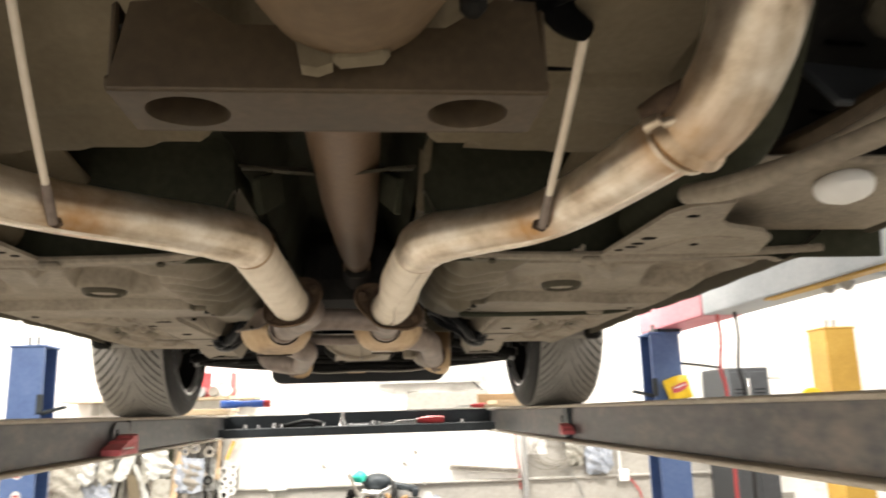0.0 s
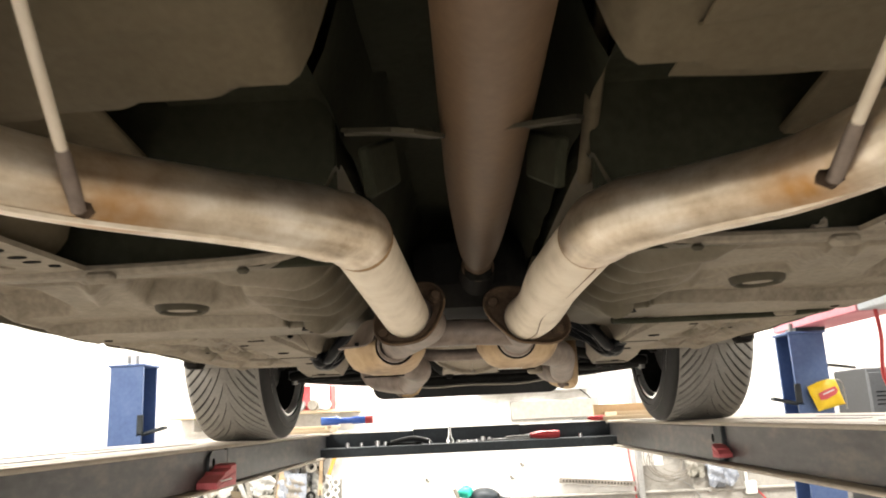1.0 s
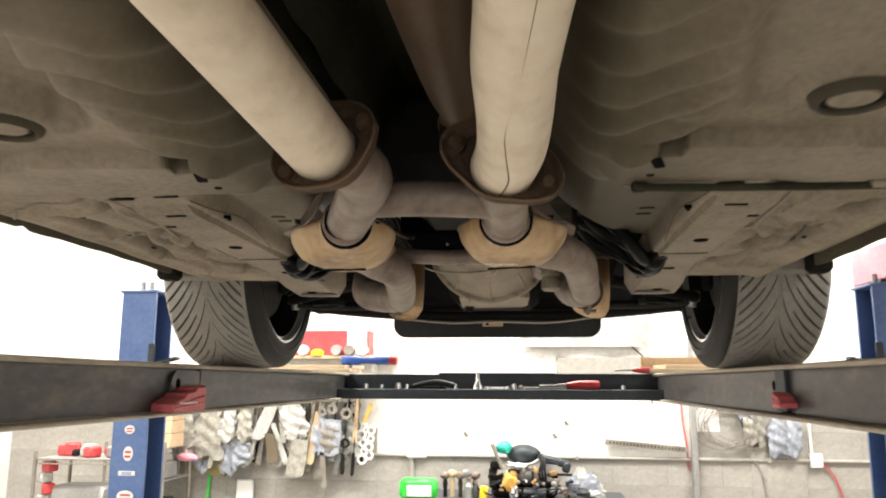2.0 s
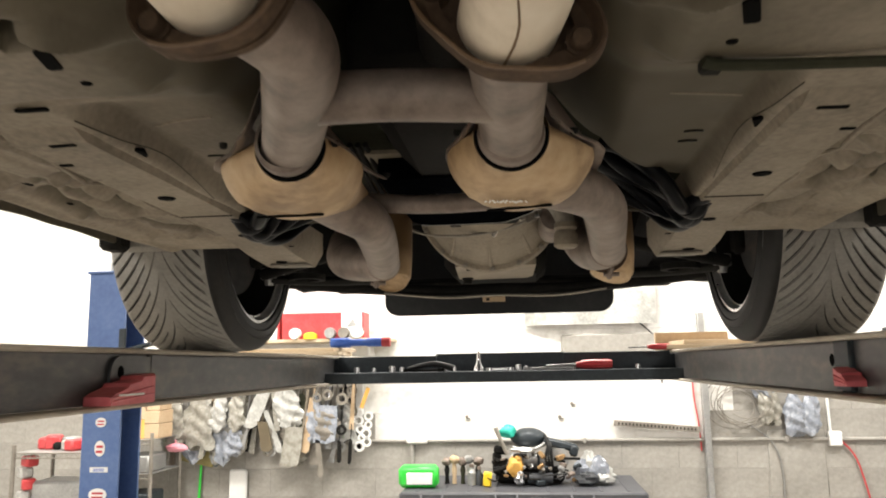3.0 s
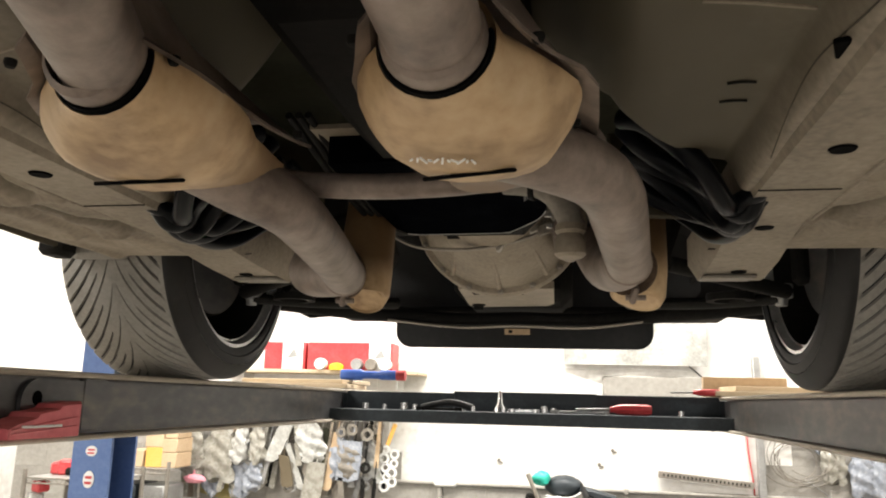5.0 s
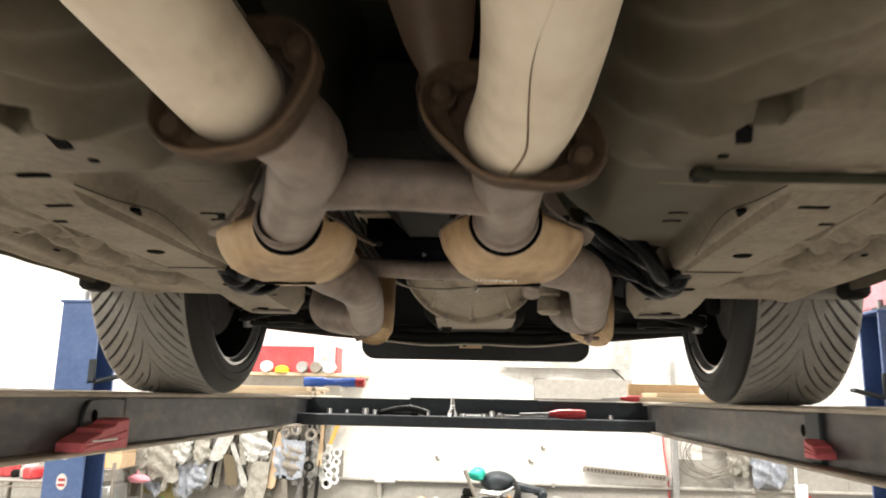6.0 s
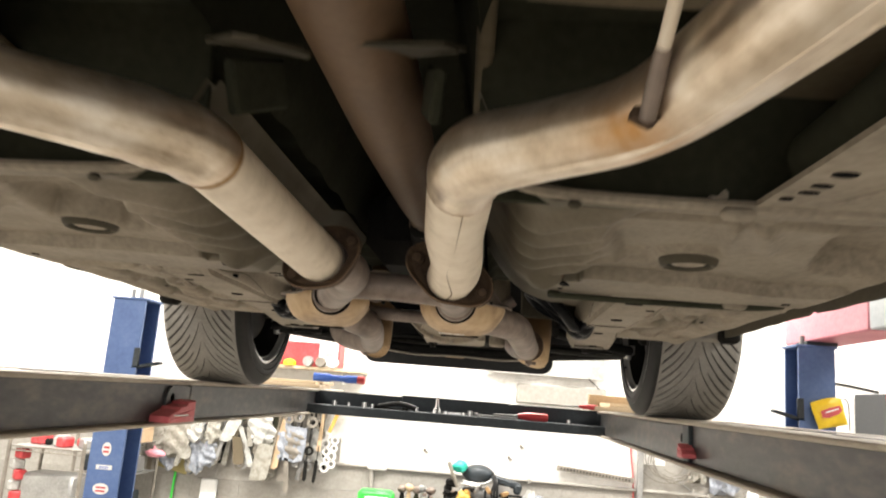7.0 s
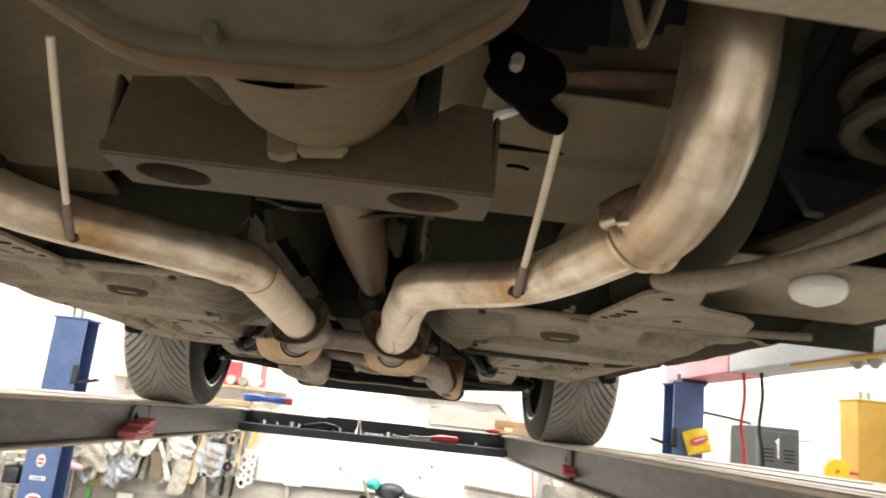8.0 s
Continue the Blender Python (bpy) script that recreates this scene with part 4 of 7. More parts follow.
# ---- exhaust ----
def tail_pipe(s):
    if s < 0:
        front = [(-0.080, 1.522, 1.887), (-0.084, 1.36, 1.894), (-0.091, 1.135, 1.906)]
        rear = [(-0.091, 1.14, 1.906), (-0.097, 1.105, 1.907), (-0.128, 1.065, 1.908), (-0.185, 1.018, 1.909), (-0.262, 0.955, 1.910), (-0.318, 0.90, 1.916), (-0.352, 0.83, 1.93)]
        big = [(-0.340, 0.858, 1.926), (-0.352, 0.81, 1.932), (-0.365, 0.75, 1.955), (-0.372, 0.70, 1.99), (-0.376, 0.66, 2.04), (-0.376, 0.62, 2.10), (-0.37, 0.55, 2.14), (-0.36, 0.3, 2.16)]
    else:
        front = [(0.098, 1.590, 1.882), (0.108, 1.530, 1.885), (0.112, 1.46, 1.890), (0.113, 1.40, 1.894), (0.115, 1.34, 1.897), (0.129, 1.175, 1.905)]
        rear = [(0.129, 1.18, 1.905), (0.135, 1.135, 1.906), (0.152, 1.09, 1.905), (0.197, 1.045, 1.903), (0.255, 0.982, 1.902), (0.291, 0.865, 1.902), (0.330, 0.732, 1.912)]
        big = [(0.330, 0.738, 1.912), (0.341, 0.710, 1.922), (0.350, 0.680, 1.946), (0.355, 0.654, 1.981), (0.358, 0.638, 2.025), (0.360, 0.62, 2.09), (0.36, 0.56, 2.14), (0.36, 0.3, 2.16)]
    p = part("exhaust_pipe", Shape().sweep(front, [0.0335, 0.0315, 0.0300] if s < 0 else [0.0345, 0.0342, 0.0338, 0.0338, 0.0335, 0.0310], 32), M_CREAM, car, "pale dusty exhaust pipe")
    d = (Vector(front[-1]) - Vector(front[-2])).normalized()
    e = Vector(front[-1])
    part("weld_seam", Shape().sweep([e - d * 0.004, e, e + d * 0.004], [0.0306, 0.0316, 0.0306], 32), M_WELD, p, "tan weld bead")
    e0, e1 = Vector(rear[0]), Vector(rear[6])
    ts = Shape().sweep(rear, [0.0312, 0.0335, 0.0322, 0.0290, 0.0282, 0.0288, 0.0300] if s > 0 else [0.0308, 0.0322, 0.0312, 0.0290, 0.0284, 0.0288, 0.0300], 32)
    # press wrinkles of the bend
    ts.v = [tuple(Vector(p) + Vector((0, 0, 0.0011 * math.sin(150 * p[1] + 60 * p[0]) * math.exp(-((p[1] - rear[1][1]) / 0.045) ** 2)))) for p in ts.v]
    spot = Vector((-0.236, 0.955, 1.888)) if s < 0 else Vector((0.240, 0.965, 1.880))
    ts.heat = lambda v: 0.95 * math.exp(-(((v - spot).length / 0.034) ** 2)) + 0.45 * math.exp(-(((v - e0).length / 0.038) ** 4)) + 0.95 * math.exp(-(((v - e1).length / 0.050) ** 4))
    q = part("tail_section", ts, M_STEEL, car, "bent bare steel pipe with heat tint")
    part("long_seam", Shape().sweep([Vector(r) + Vector((0, -0.012, -0.0262)) for r in rear], 0.0030, 6), M_STEEL, q, "raised seam along the pipe")
    oa = Shape().sweep(big, [0.0350, 0.0345, 0.0352, 0.0365, 0.037, 0.036, 0.036, 0.036], 36, cap=False)
    # upper end darkened in colour for shade; heat tint at the joint
    oa.heat = lambda v: 0.6 * float(sst(1.99, 2.06, v.z)) + 0.55 * math.exp(-(((v - e1).length / 0.060) ** 4))
    part("over_axle_pipe", oa, M_STEEL, car, "large bent steel pipe rising over the axle")
    # flared slip joint: rolled lip, dark mouth, thin band and a bolt
    cd = (Vector(big[1]) - Vector(big[0])).normalized()
    b0 = Vector(big[0])
    band = Shape().sweep([b0 + cd * t for t in (0.006, 0.000, -0.004, -0.006, -0.004, 0.002)], [0.0352, 0.0385, 0.0392, 0.0380, 0.0356, 0.0340], 36, 0, cap=False)
    band.heat = lambda v: 0.35
    ring = part("clamp", band, M_STEEL, q, "rolled steel lip of the slip joint")
    part("mouth", Shape().sweep([b0 + cd * 0.001, b0 + cd * 0.003], 0.0355, 30, 0), M_DARK, ring, "dark mouth of the slip joint")
    ec = b0 - cd * 0.016
    part("clamp_band", Shape().sweep([ec - cd * 0.003, ec - cd * 0.002, ec + cd * 0.002, ec + cd * 0.003], [0.0300, 0.0322, 0.0322, 0.0300], 32, 0), M_STEEL, ring, "thin clamp band")
    if s > 0:
        # open side of the joint: a dark cup with a silvery bolt in it
        bc = Vector((0.304, 0.727, 1.928))
        cup = part("joint_cup", Shape().sweep([bc + Vector((-0.010, 0.012, -0.004)), bc + Vector((0.004, -0.004, 0.002)), bc + Vector((0.016, -0.018, 0.006))], [0.0120, 0.0135, 0.0130], 20), M_RUST, ring, "blackened open side of the joint")
        part("clamp_bolt", Shape().sweep([bc + Vector((-0.013, 0.006, -0.014)), bc + Vector((-0.004, -0.006, -0.012))], [0.0075, 0.0065], 12).sweep([bc + Vector((-0.004, -0.008, -0.017)), bc + Vector((0.010, -0.020, -0.016))], [0.0045, 0.0055], 10), M_STEEL, cup, "silvery clamp bolt")
    else:
        part("clamp_bolt", Shape().sweep([b0 + Vector((0.030, -0.026, 0.020)), b0 + Vector((0.030, 0.012, 0.020))], [0.0085, 0.0075], 12), M_DARK, ring, "blackened clamp bolt")
    bot = Vector((-0.253, 0.932, 1.891)) if s < 0 else Vector((0.246, 0.925, 1.882))
    top = Vector((-0.237, 0.775, 2.048)) if s < 0 else Vector((0.248, 0.738, 2.004))
    way = (top - bot).normalized()
    knee = bot + way * 0.035
    hang = part("hanger_rod", Shape().sweep([knee, knee.lerp(top, 0.5) + Vector((s * 0.001, 0, 0)), top], [0.0040, 0.0042, 0.0044], 12, 4), M_CREAM, q, "thin pale steel hanger rod")
    part("hanger_foot", Shape().sweep([bot - way * 0.006, bot + way * 0.016, knee + way * 0.004], [0.0050, 0.0054, 0.0046], 12, 4), M_TAUPE, hang, "heat-greyed welded rod foot")
    part("weld_bead", Shape().blob(bot + Vector((0, 0.010, -0.001)), 0.0065, 10, 0.25, 3, (1.3, 1, 1)), M_RUST, hang, "small rusty weld bead")
    if s > 0:
        # lapped seam that wanders round the pipe
        v, f = [], []
        for i in range(25):
            t = i / 24
            g = t * (len(front) - 1)
            k = min(int(g), len(front) - 2)
            o = Vector(front[k]).lerp(Vector(front[k + 1]), g - k)
            a = radians(-106 + 13 * math.sin(8 * t + 0.3) * (1 - t) + 22 * t ** 1.6)
            r = 0.0352 + (0.0316 - 0.0352) * t
            wd = (0.0022 - 0.0014 * t) / r
            for q, h in ((-wd, -0.0016), (0, 0.0009), (wd * 0.8, -0.0016)):
                v.append(o + Vector(((r + h) * math.cos(a + q), 0, (r + h) * math.sin(a + q))))
        for i in range(24):
            f += [(i * 3 + j, i * 3 + j + 1, i * 3 + 4 + j, i * 3 + 3 + j) for j in range(2)]
        part("seam_line", Shape().add(v, f), M_SEAM, p, "thin brown crease along the pipe")


both(tail_pipe)


def flange(s):
    """Two-bolt flange with a dished rim, turned about the pipe."""
    ear, bolt = (0.015, 0.046) if s < 0 else (0.026, 0.053)
    c = Vector((-0.074, 1.520, 1.887)) if s < 0 else Vector((0.097, 1.582, 1.885))
    tilt = 25 if s > 0 else -34
    m = Matrix.Translation(c) @ pose(0, 0, 0, 90, 0, 0) @ pose(0, 0, 0, 0, 0, -tilt)
    n, v, f = 56, [], []
    # rings from the pipe out: floor of the dish, rim, and the back
    for k, h in ((0.70, 0.0), (0.86, 0.001), (0.93, 0.006), (0.97, 0.012), (1.0, 0.012), (1.02, 0.008), (1.01, -0.004), (0.70, -0.010)):
        for i in range(n):
            a = 2 * math.pi * i / n
            r = 0.0415 + ear * abs(math.cos(a)) ** 5
            v.append(m @ Vector((r * k * math.cos(a), r * k * math.sin(a), h)))
    for j in range(7):
        f += [(j * n + i, j * n + (i + 1) % n, j * n + n + (i + 1) % n, j * n + n + i) for i in range(n)]
    p = part("flange", Shape().add(v, f), M_RUST, car, "rusty two-bolt exhaust flange with a dished rim", 45)
    rim = [m @ Vector((q * math.cos(a), q * math.sin(a), 0.0125)) for a in [math.pi + 0.25 + (math.pi - 0.5) * i / 16 for i in range(17)] for q in [0.985 * (0.0420 + ear * abs(math.cos(a)) ** 5)]]
    part("worn_rim", Shape().sweep(rim, 0.0016, 6, 2), M_SHAFT, p, "bare worn rim")
    part("gasket_ring", Shape().plate([(0.93 * (0.0420 + ear * abs(math.cos(t * math.pi / 20)) ** 5) * math.cos(t * math.pi / 20), 0.93 * (0.0420 + ear * abs(math.cos(t * math.pi / 20)) ** 5) * math.sin(t * math.pi / 20)) for t in range(40)], 0.007, m @ Matrix.Translation((0, 0, -0.015))), M_RUST, p)
    for e in (-1, 1):
        b = m @ Vector((e * bolt, 0, 0.0))
        part("bolt", Shape().lathe([(0.0, -0.010), (0.006, -0.010), (0.0075, -0.008), (0.0085, -0.003), (0.0105, -0.003), (0.011, 0.002), (0.010, 0.026), (0.0, 0.026)], b, "y", 12), M_RUST, p, "rusted bolt head")


both(flange)


def front_pipe(s):
    if s < 0:
        a = [(-0.074, 1.53, 1.887), (-0.054, 1.605, 1.884), (-0.075, 1.685, 1.880), (-0.131, 1.84, 1.873)]
    else:
        a = [(0.097, 1.59, 1.884), (0.097, 1.68, 1.880), (0.096, 1.75, 1.877), (0.0955, 1.83, 1.873)]
    part("front_pipe", Shape().sweep(a, [0.031, 0.0302, 0.0297, 0.0290], 32), M_TAUPE, car, "heat-greyed exhaust pipe")


both(front_pipe)
part("h_pipe", Shape().sweep([(-0.075, 1.695, 1.876), (0.0, 1.70, 1.878), (0.10, 1.705, 1.873)], 0.0218, 24), M_TAUPE, car, "grey crossover pipe")


def rounded(pts, turns=2):
    """Cuts the corners of a closed outline."""
    for _ in range(turns):
        pts = [q for a, b in zip(pts, pts[1:] + pts[:1]) for q in (a * 0.75 + b * 0.25, a * 0.25 + b * 0.75)]
    return pts


def cat(s):
    """Catalytic converter: a faceted lower heat shield under a flanged upper one."""
    px, cz = (-0.122, 1.873) if s < 0 else (0.0955, 1.874)
    skew = -0.028 if s < 0 else 0.008
    # y, half width, depth below the seam, share of the turn away from the pipe
    stations = [(1.812, 0.0355, 0.0330, 0.0), (1.824, 0.043, 0.0345, 0.1), (1.842, 0.0555, 0.0375, 0.3), (1.865, 0.068, 0.0415, 0.6), (1.888, 0.0765, 0.0450, 0.9), (1.905, 0.0785, 0.0468, 1.0), (1.925, 0.0760, 0.0475, 1.0),
                (1.948, 0.0690, 0.0465, 1.0), (1.966, 0.0610, 0.0405, 0.9), (1.990, 0.0520, 0.0330, 0.7), (2.020, 0.0440, 0.0290, 0.5), (2.045, 0.0400, 0.0280, 0.4)]
    v, f, nr = [], [], 0
    for y, hw, dp, k in stations:
        flat = 0.62
        ring = [Vector((hw, 0.014)), Vector((hw, -dp * 0.22)), Vector((hw * flat, -dp)), Vector((-hw * flat, -dp)), Vector((-hw, -dp * 0.22)), Vector((-hw, 0.014))]
        ring = rounded(ring)
        nr = len(ring)
        mouth = max(0.0, 1 - (y - 1.812) / 0.035) ** 1.5
        for q in ring:
            a = math.atan2(q.y + 0.004, q.x)
            rd = Vector((0.0365 * math.cos(a), 0.0365 * math.sin(a)))
            p = q.lerp(rd, mouth)
            dent = 0.0012 * math.sin(70 * p.x + 3 * s) * math.sin(60 * y) * (1 - mouth)
            v.append((px + skew * k + p.x, y + (0.06 * p.x * s if s > 0 else 0.10 * p.x) * (y - 1.812) * 4, cz + p.y + dent))
    for i in range(len(stations) - 1):
        f += [(i * nr + j, i * nr + (j + 1) % nr, (i + 1) * nr + (j + 1) % nr, (i + 1) * nr + j) for j in range(nr)]
    can = Shape().add(v, f)
    mx = px + skew
    spots = [(Vector((mx + a, 1.925 + b, cz - 0.045)), r) for a, b, r in ((-0.028, -0.030, 0.014), (0.022, -0.022, 0.016), (-0.05, 0.03, 0.02), (0.064, -0.03, 0.018), (0.05, 0.05, 0.03), (0.0, 0.09, 0.04))]
    can.heat = lambda q: sum(0.62 * math.exp(-(((q - w).length / r) ** 2)) for w, r in spots) + 0.8 * float(sst(1.955, 2.03, q.y))
    c = part("catalytic_converter", can, M_SHIELD, car, "tan heat-shielded catalytic converter with dark slot", 32)
    part("collar", Shape().lathe([(0.026, -0.004), (0.0310, 0.0), (0.0325, 0.010), (0.031, 0.018)], (px, 1.796, 1.873), "y", 32), M_TAUPE, c, "grey pipe collar")
    part("shadow_gap", Shape().lathe([(0.0305, 0.001), (0.0342, 0.0), (0.0352, 0.005), (0.0305, 0.005)], (px, 1.808, 1.873), "y", 32, 200, 170), M_BLACK, c, "dark gap at the shield mouth")
    sx0, sx1 = (-0.193, -0.115) if s < 0 else (0.064, 0.137)
    part("slot", Shape().box(((sx0 + sx1) / 2, 1.915 if s < 0 else 1.924, 1.8246 if s < 0 else 1.8258), (sx1 - sx0, 0.0034, 0.0030), (0, 0, -2 if s < 0 else -14), 0.001), M_BLACK, c, "narrow dark slot")
    # upper shield with a wide flange that stands out past the lower one
    wide = [(1.786, 0.046, 0.004), (1.800, 0.052, 0.003), (1.835, 0.066, 0.004), (1.865, 0.082, 0.006), (1.900, 0.090, 0.008), (1.960, 0.092, 0.012), (2.020, 0.093, 0.020), (2.055, 0.092, 0.028)]
    v, f = [], []
    for y, hw, dz in wide:
        lw, rw = (hw, hw * 0.86) if s < 0 else (hw * 0.90, hw)
        x = px + skew * float(sst(1.81, 1.9, y))
        v += [(x - lw, y + 0.004, cz + dz - 0.003), (x - lw * 0.80, y, cz + dz + 0.004), (x - lw * 0.5, y, cz + 0.050), (x + rw * 0.5, y, cz + 0.050), (x + rw * 0.80, y, cz + dz + 0.004), (x + rw, y + 0.004, cz + dz - 0.003)]
    for i in range(len(wide) - 1):
        f += [(i * 6 + j, i * 6 + j + 1, i * 6 + 7 + j, i * 6 + 6 + j) for j in range(5)]
    o = len(v)
    v += [(a, b, e + 0.003) for a, b, e in v]
    f += [tuple(i + o for i in reversed(q)) for q in list(f)]
    edge = [i * 6 for i in range(len(wide))] + [(len(wide) - 1) * 6 + j for j in range(1, 6)] + [i * 6 + 5 for i in range(len(wide) - 2, -1, -1)] + [4, 3, 2, 1]
    f += [(a, b, b + o, a + o) for a, b in zip(edge, edge[1:] + edge[:1])]
    part("upper_shield", Shape().add(v, f), M_TAUPE, c, "grey upper shield with a bent flange", 25)
    for y, e in ((1.815, -1), (1.825, 1), (1.99, 1)):
        part("rivet", Shape().lathe([(0.0, -0.003), (0.003, -0.0025), (0.0042, 0.0), (0.0042, 0.003)], (px + skew * 0.5 + e * (0.056 if y < 1.9 else 0.078), y, cz + 0.0045 + 0.008 * (y > 1.9)), "z", 10), M_DARK, c, "dark rivet")


both(cat)
# chalk-like scrawl on the right shield
for i in range(11):
    part("chalk_mark", Shape().box((0.066 + 0.0042 * i, 1.888 + 0.0008 * i, 1.8262), (0.0016, 0.004 + 0.004 * ((i * 7) % 3), 0.0016), (0, 0, 35 - 23 * (i % 4)), 0.0004), M_WHITE, car, "pale chalk mark")


def downpipe(s):
    """A straight pipe ahead of the converter, cut at a slant and welded to a second piece, with a shielded elbow beyond."""
    if s < 0:
        a = [(-0.146, 1.985, 1.866), (-0.122, 2.03, 1.856), (-0.100, 2.09, 1.846), (-0.119, 2.26, 1.840), (-0.141, 2.405, 1.834)]
        b = [(-0.141, 2.405, 1.834), (-0.196, 2.475, 1.846), (-0.245, 2.56, 1.868), (-0.265, 2.66, 1.91)]
        e = [(-0.160, 2.575, 1.823), (-0.160, 2.577, 1.830), (-0.160, 2.58, 1.870), (-0.162, 2.60, 1.94), (-0.17, 2.66, 2.05)]
    else:
        a = [(0.118, 1.985, 1.870), (0.154, 2.015, 1.869), (0.190, 2.060, 1.867), (0.210, 2.110, 1.863), (0.220, 2.17, 1.858), (0.243, 2.37, 1.842)]
        b = [(0.243, 2.37, 1.842), (0.237, 2.45, 1.851), (0.226, 2.53, 1.868), (0.215, 2.62, 1.91)]
        e = [(0.268, 2.555, 1.818), (0.269, 2.557, 1.826), (0.271, 2.565, 1.868), (0.275, 2.60, 1.94), (0.28, 2.66, 2.05)]
    p = part("down_pipe", Shape().sweep(a, [0.030, 0.0305] + [0.0300 if s > 0 else 0.0285] * (len(a) - 3) + [0.0280], 28), M_TAUPE, car, "heat-greyed down pipe")
    q = part("lower_elbow", Shape().sweep(b, [0.0282, 0.0335, 0.038, 0.041], 28), M_TAUPE, p, "darker welded pipe elbow")
    d = (Vector(a[-1]) - Vector(a[-2])).normalized() * 0.6 + (Vector(b[1]) - Vector(b[0])).normalized() * 0.4
    part("end_seam", Shape().sweep([Vector(b[0]) + d.normalized() * t for t in (-0.003, 0.0, 0.003)], [0.0280, 0.0300, 0.0284], 28, 2), M_TAUPE, q, "welded joint bead")
    sh = Shape().sweep(e, [0.030, 0.0405, 0.0430, 0.0430, 0.042], 28, 5)
    # tinge rises with height, so the elbow is darker brown above
    sh.heat = lambda w: 1.0 * float(sst(1.845, 1.90, w.z))
    part("manifold_shield", sh, M_SHIELD, p, "tan shielded pipe elbow, darker brown towards its top")
    # dark strap between the elbow and the shield
    m = Vector(b[1]).lerp(Vector(e[2]), 0.45)
    w = (Vector(e[2]) - Vector(b[1])).normalized()
    part("band_clamp", Shape().sweep([m + w * t for t in (-0.006, -0.004, 0.003, 0.005)], [0.034, 0.0405, 0.0405, 0.034], 26, 0), M_RUST, p, "dark band clamp")
    lug = m + Vector((0.006, -0.012, -0.041))
    part("clamp_lug", Shape().box(lug, (0.010, 0.014, 0.026), (20, 15, 0), 0.003).sweep([lug + Vector((-0.012, 0, -0.004)), lug + Vector((0.016, 0, -0.004))], 0.004, 8), M_TAUPE, p, "clamp lug with bolt")


both(downpipe)

# ---- driveline ----
part("drive_shaft", Shape().sweep([(0.033, 0.70, 2.022), (0.033, 0.80, 2.022), (0.033, 1.30, 2.022), (0.034, 1.55, 2.021), (0.034, 1.70, 2.018), (0.034, 1.76, 2.012), (0.034, 1.80, 2.008)], [0.045, 0.045, 0.0445, 0.039, 0.032, 0.022, 0.03], 32, 3), M_SHAFT, car, "brown painted drive shaft")
part("universal_joint", Shape().box((0.034, 1.785, 2.008), (0.05, 0.03, 0.06), bevel=0.01).sweep([(0.034, 1.80, 2.008), (0.03, 1.98, 2.0)], [0.03, 0.04], 20), M_DARK, car)

# rear cross member with two round holes in its lower face
def holed_plate(z, x0, x1, y0, y1, holes, r):
    """A flat sheet with round, flanged holes."""
    b = Shape()
    n, cy = 40, (y0 + y1) / 2
    cuts = [x0, (holes[0] + holes[1]) / 2, x1]
    for h, a, c in zip(holes, cuts, cuts[1:]):
        outer, inner = [], []
        turns = sorted([2 * math.pi * (k + 0.5) / 36 for k in range(36)] + [math.atan2(v_, u_) % (2 * math.pi) for u_ in (a - h, c - h) for v_ in (y0 - cy, y1 - cy)])
        for g in turns:
            ca, sa = math.cos(g), math.sin(g)
            q = min(((c if ca > 0 else a) - h) / ca, (y1 - y0) / 2 / abs(sa))
            outer.append((h + q * ca, cy + q * sa))
            inner.append((h + r * ca, cy + r * 0.92 * sa))
        v = [(x, y, z) for x, y in outer] + [(x, y, z) for x, y in inner] + [(x, y, z + 0.04) for x, y in inner]
        f = []
        for k in range(n):
            m = (k + 1) % n
            f += [(k, m, n + m, n + k), (n + k, n + m, 2 * n + m, 2 * n + k)]
        b.add(v, f)
    return b


cm = part("rear_cross_member", holed_plate(1.890, -0.097, 0.181, 0.6195, 0.6845, (-0.055, 0.132), 0.0275), M_BROWN, car, "brown steel cross member with two round holes")
part("rear_web", Shape().plate([(-0.096, 0.0), (0.180, 0.0), (0.176, 0.066), (0.150, 0.068), (0.115, 0.045), (-0.02, 0.045), (-0.050, 0.064), (-0.086, 0.060)], 0.006, Matrix.Translation((0, 0.618, 1.891)) @ pose(0, 0, 0, 86, 0, 0)), M_BROWN, cm)
part("rounded_edge", Shape().sweep([(-0.0975, 0.6212, 1.8955), (0.1815, 0.6212, 1.8955)], 0.0056, 14), M_BROWN, cm, "rolled lower edge")
part("front_web", Shape().box((0.042, 0.686, 1.920), (0.274, 0.005, 0.06), bevel=0.002), M_BROWN, cm)
for ex in (-0.096, 0.180):
    part("end_plate", Shape().box((ex, 0.652, 1.922), (0.005, 0.062, 0.062), bevel=0.002), M_BROWN, cm)
part("hole_back", Shape().box((0.042, 0.652, 1.935), (0.27, 0.06, 0.005), bevel=0.001), M_DARK, cm)

# differential: housing, cover flange and bolts
diff = part("differential", Shape().lathe([(0.0, 0.09), (0.045, 0.085), (0.070, 0.06), (0.090, 0.03), (0.100, 0.0), (0.112, -0.035)], (0.036, 0.475, 2.0), "y", 40), M_DIFF, car, "brown cast differential housing")
part("pinion_case", Shape().lathe([(0.030, 0.135), (0.045, 0.120), (0.060, 0.092), (0.069, 0.055), (0.073, 0.01), (0.080, -0.03), (0.084, -0.058)], (0.054, 0.51, 1.965), "y", 40), M_DIFF, diff, "brown cast pinion case")
part("casting_lug", Shape().plate([(-0.010, 0.014), (0.009, 0.014), (0.013, -0.006), (0.004, -0.010), (-0.006, -0.008)], 0.010, Matrix.Translation((0.030, 0.598, 1.903)) @ pose(0, 0, 0, 80, 0, 0)), M_UNDER2, diff)
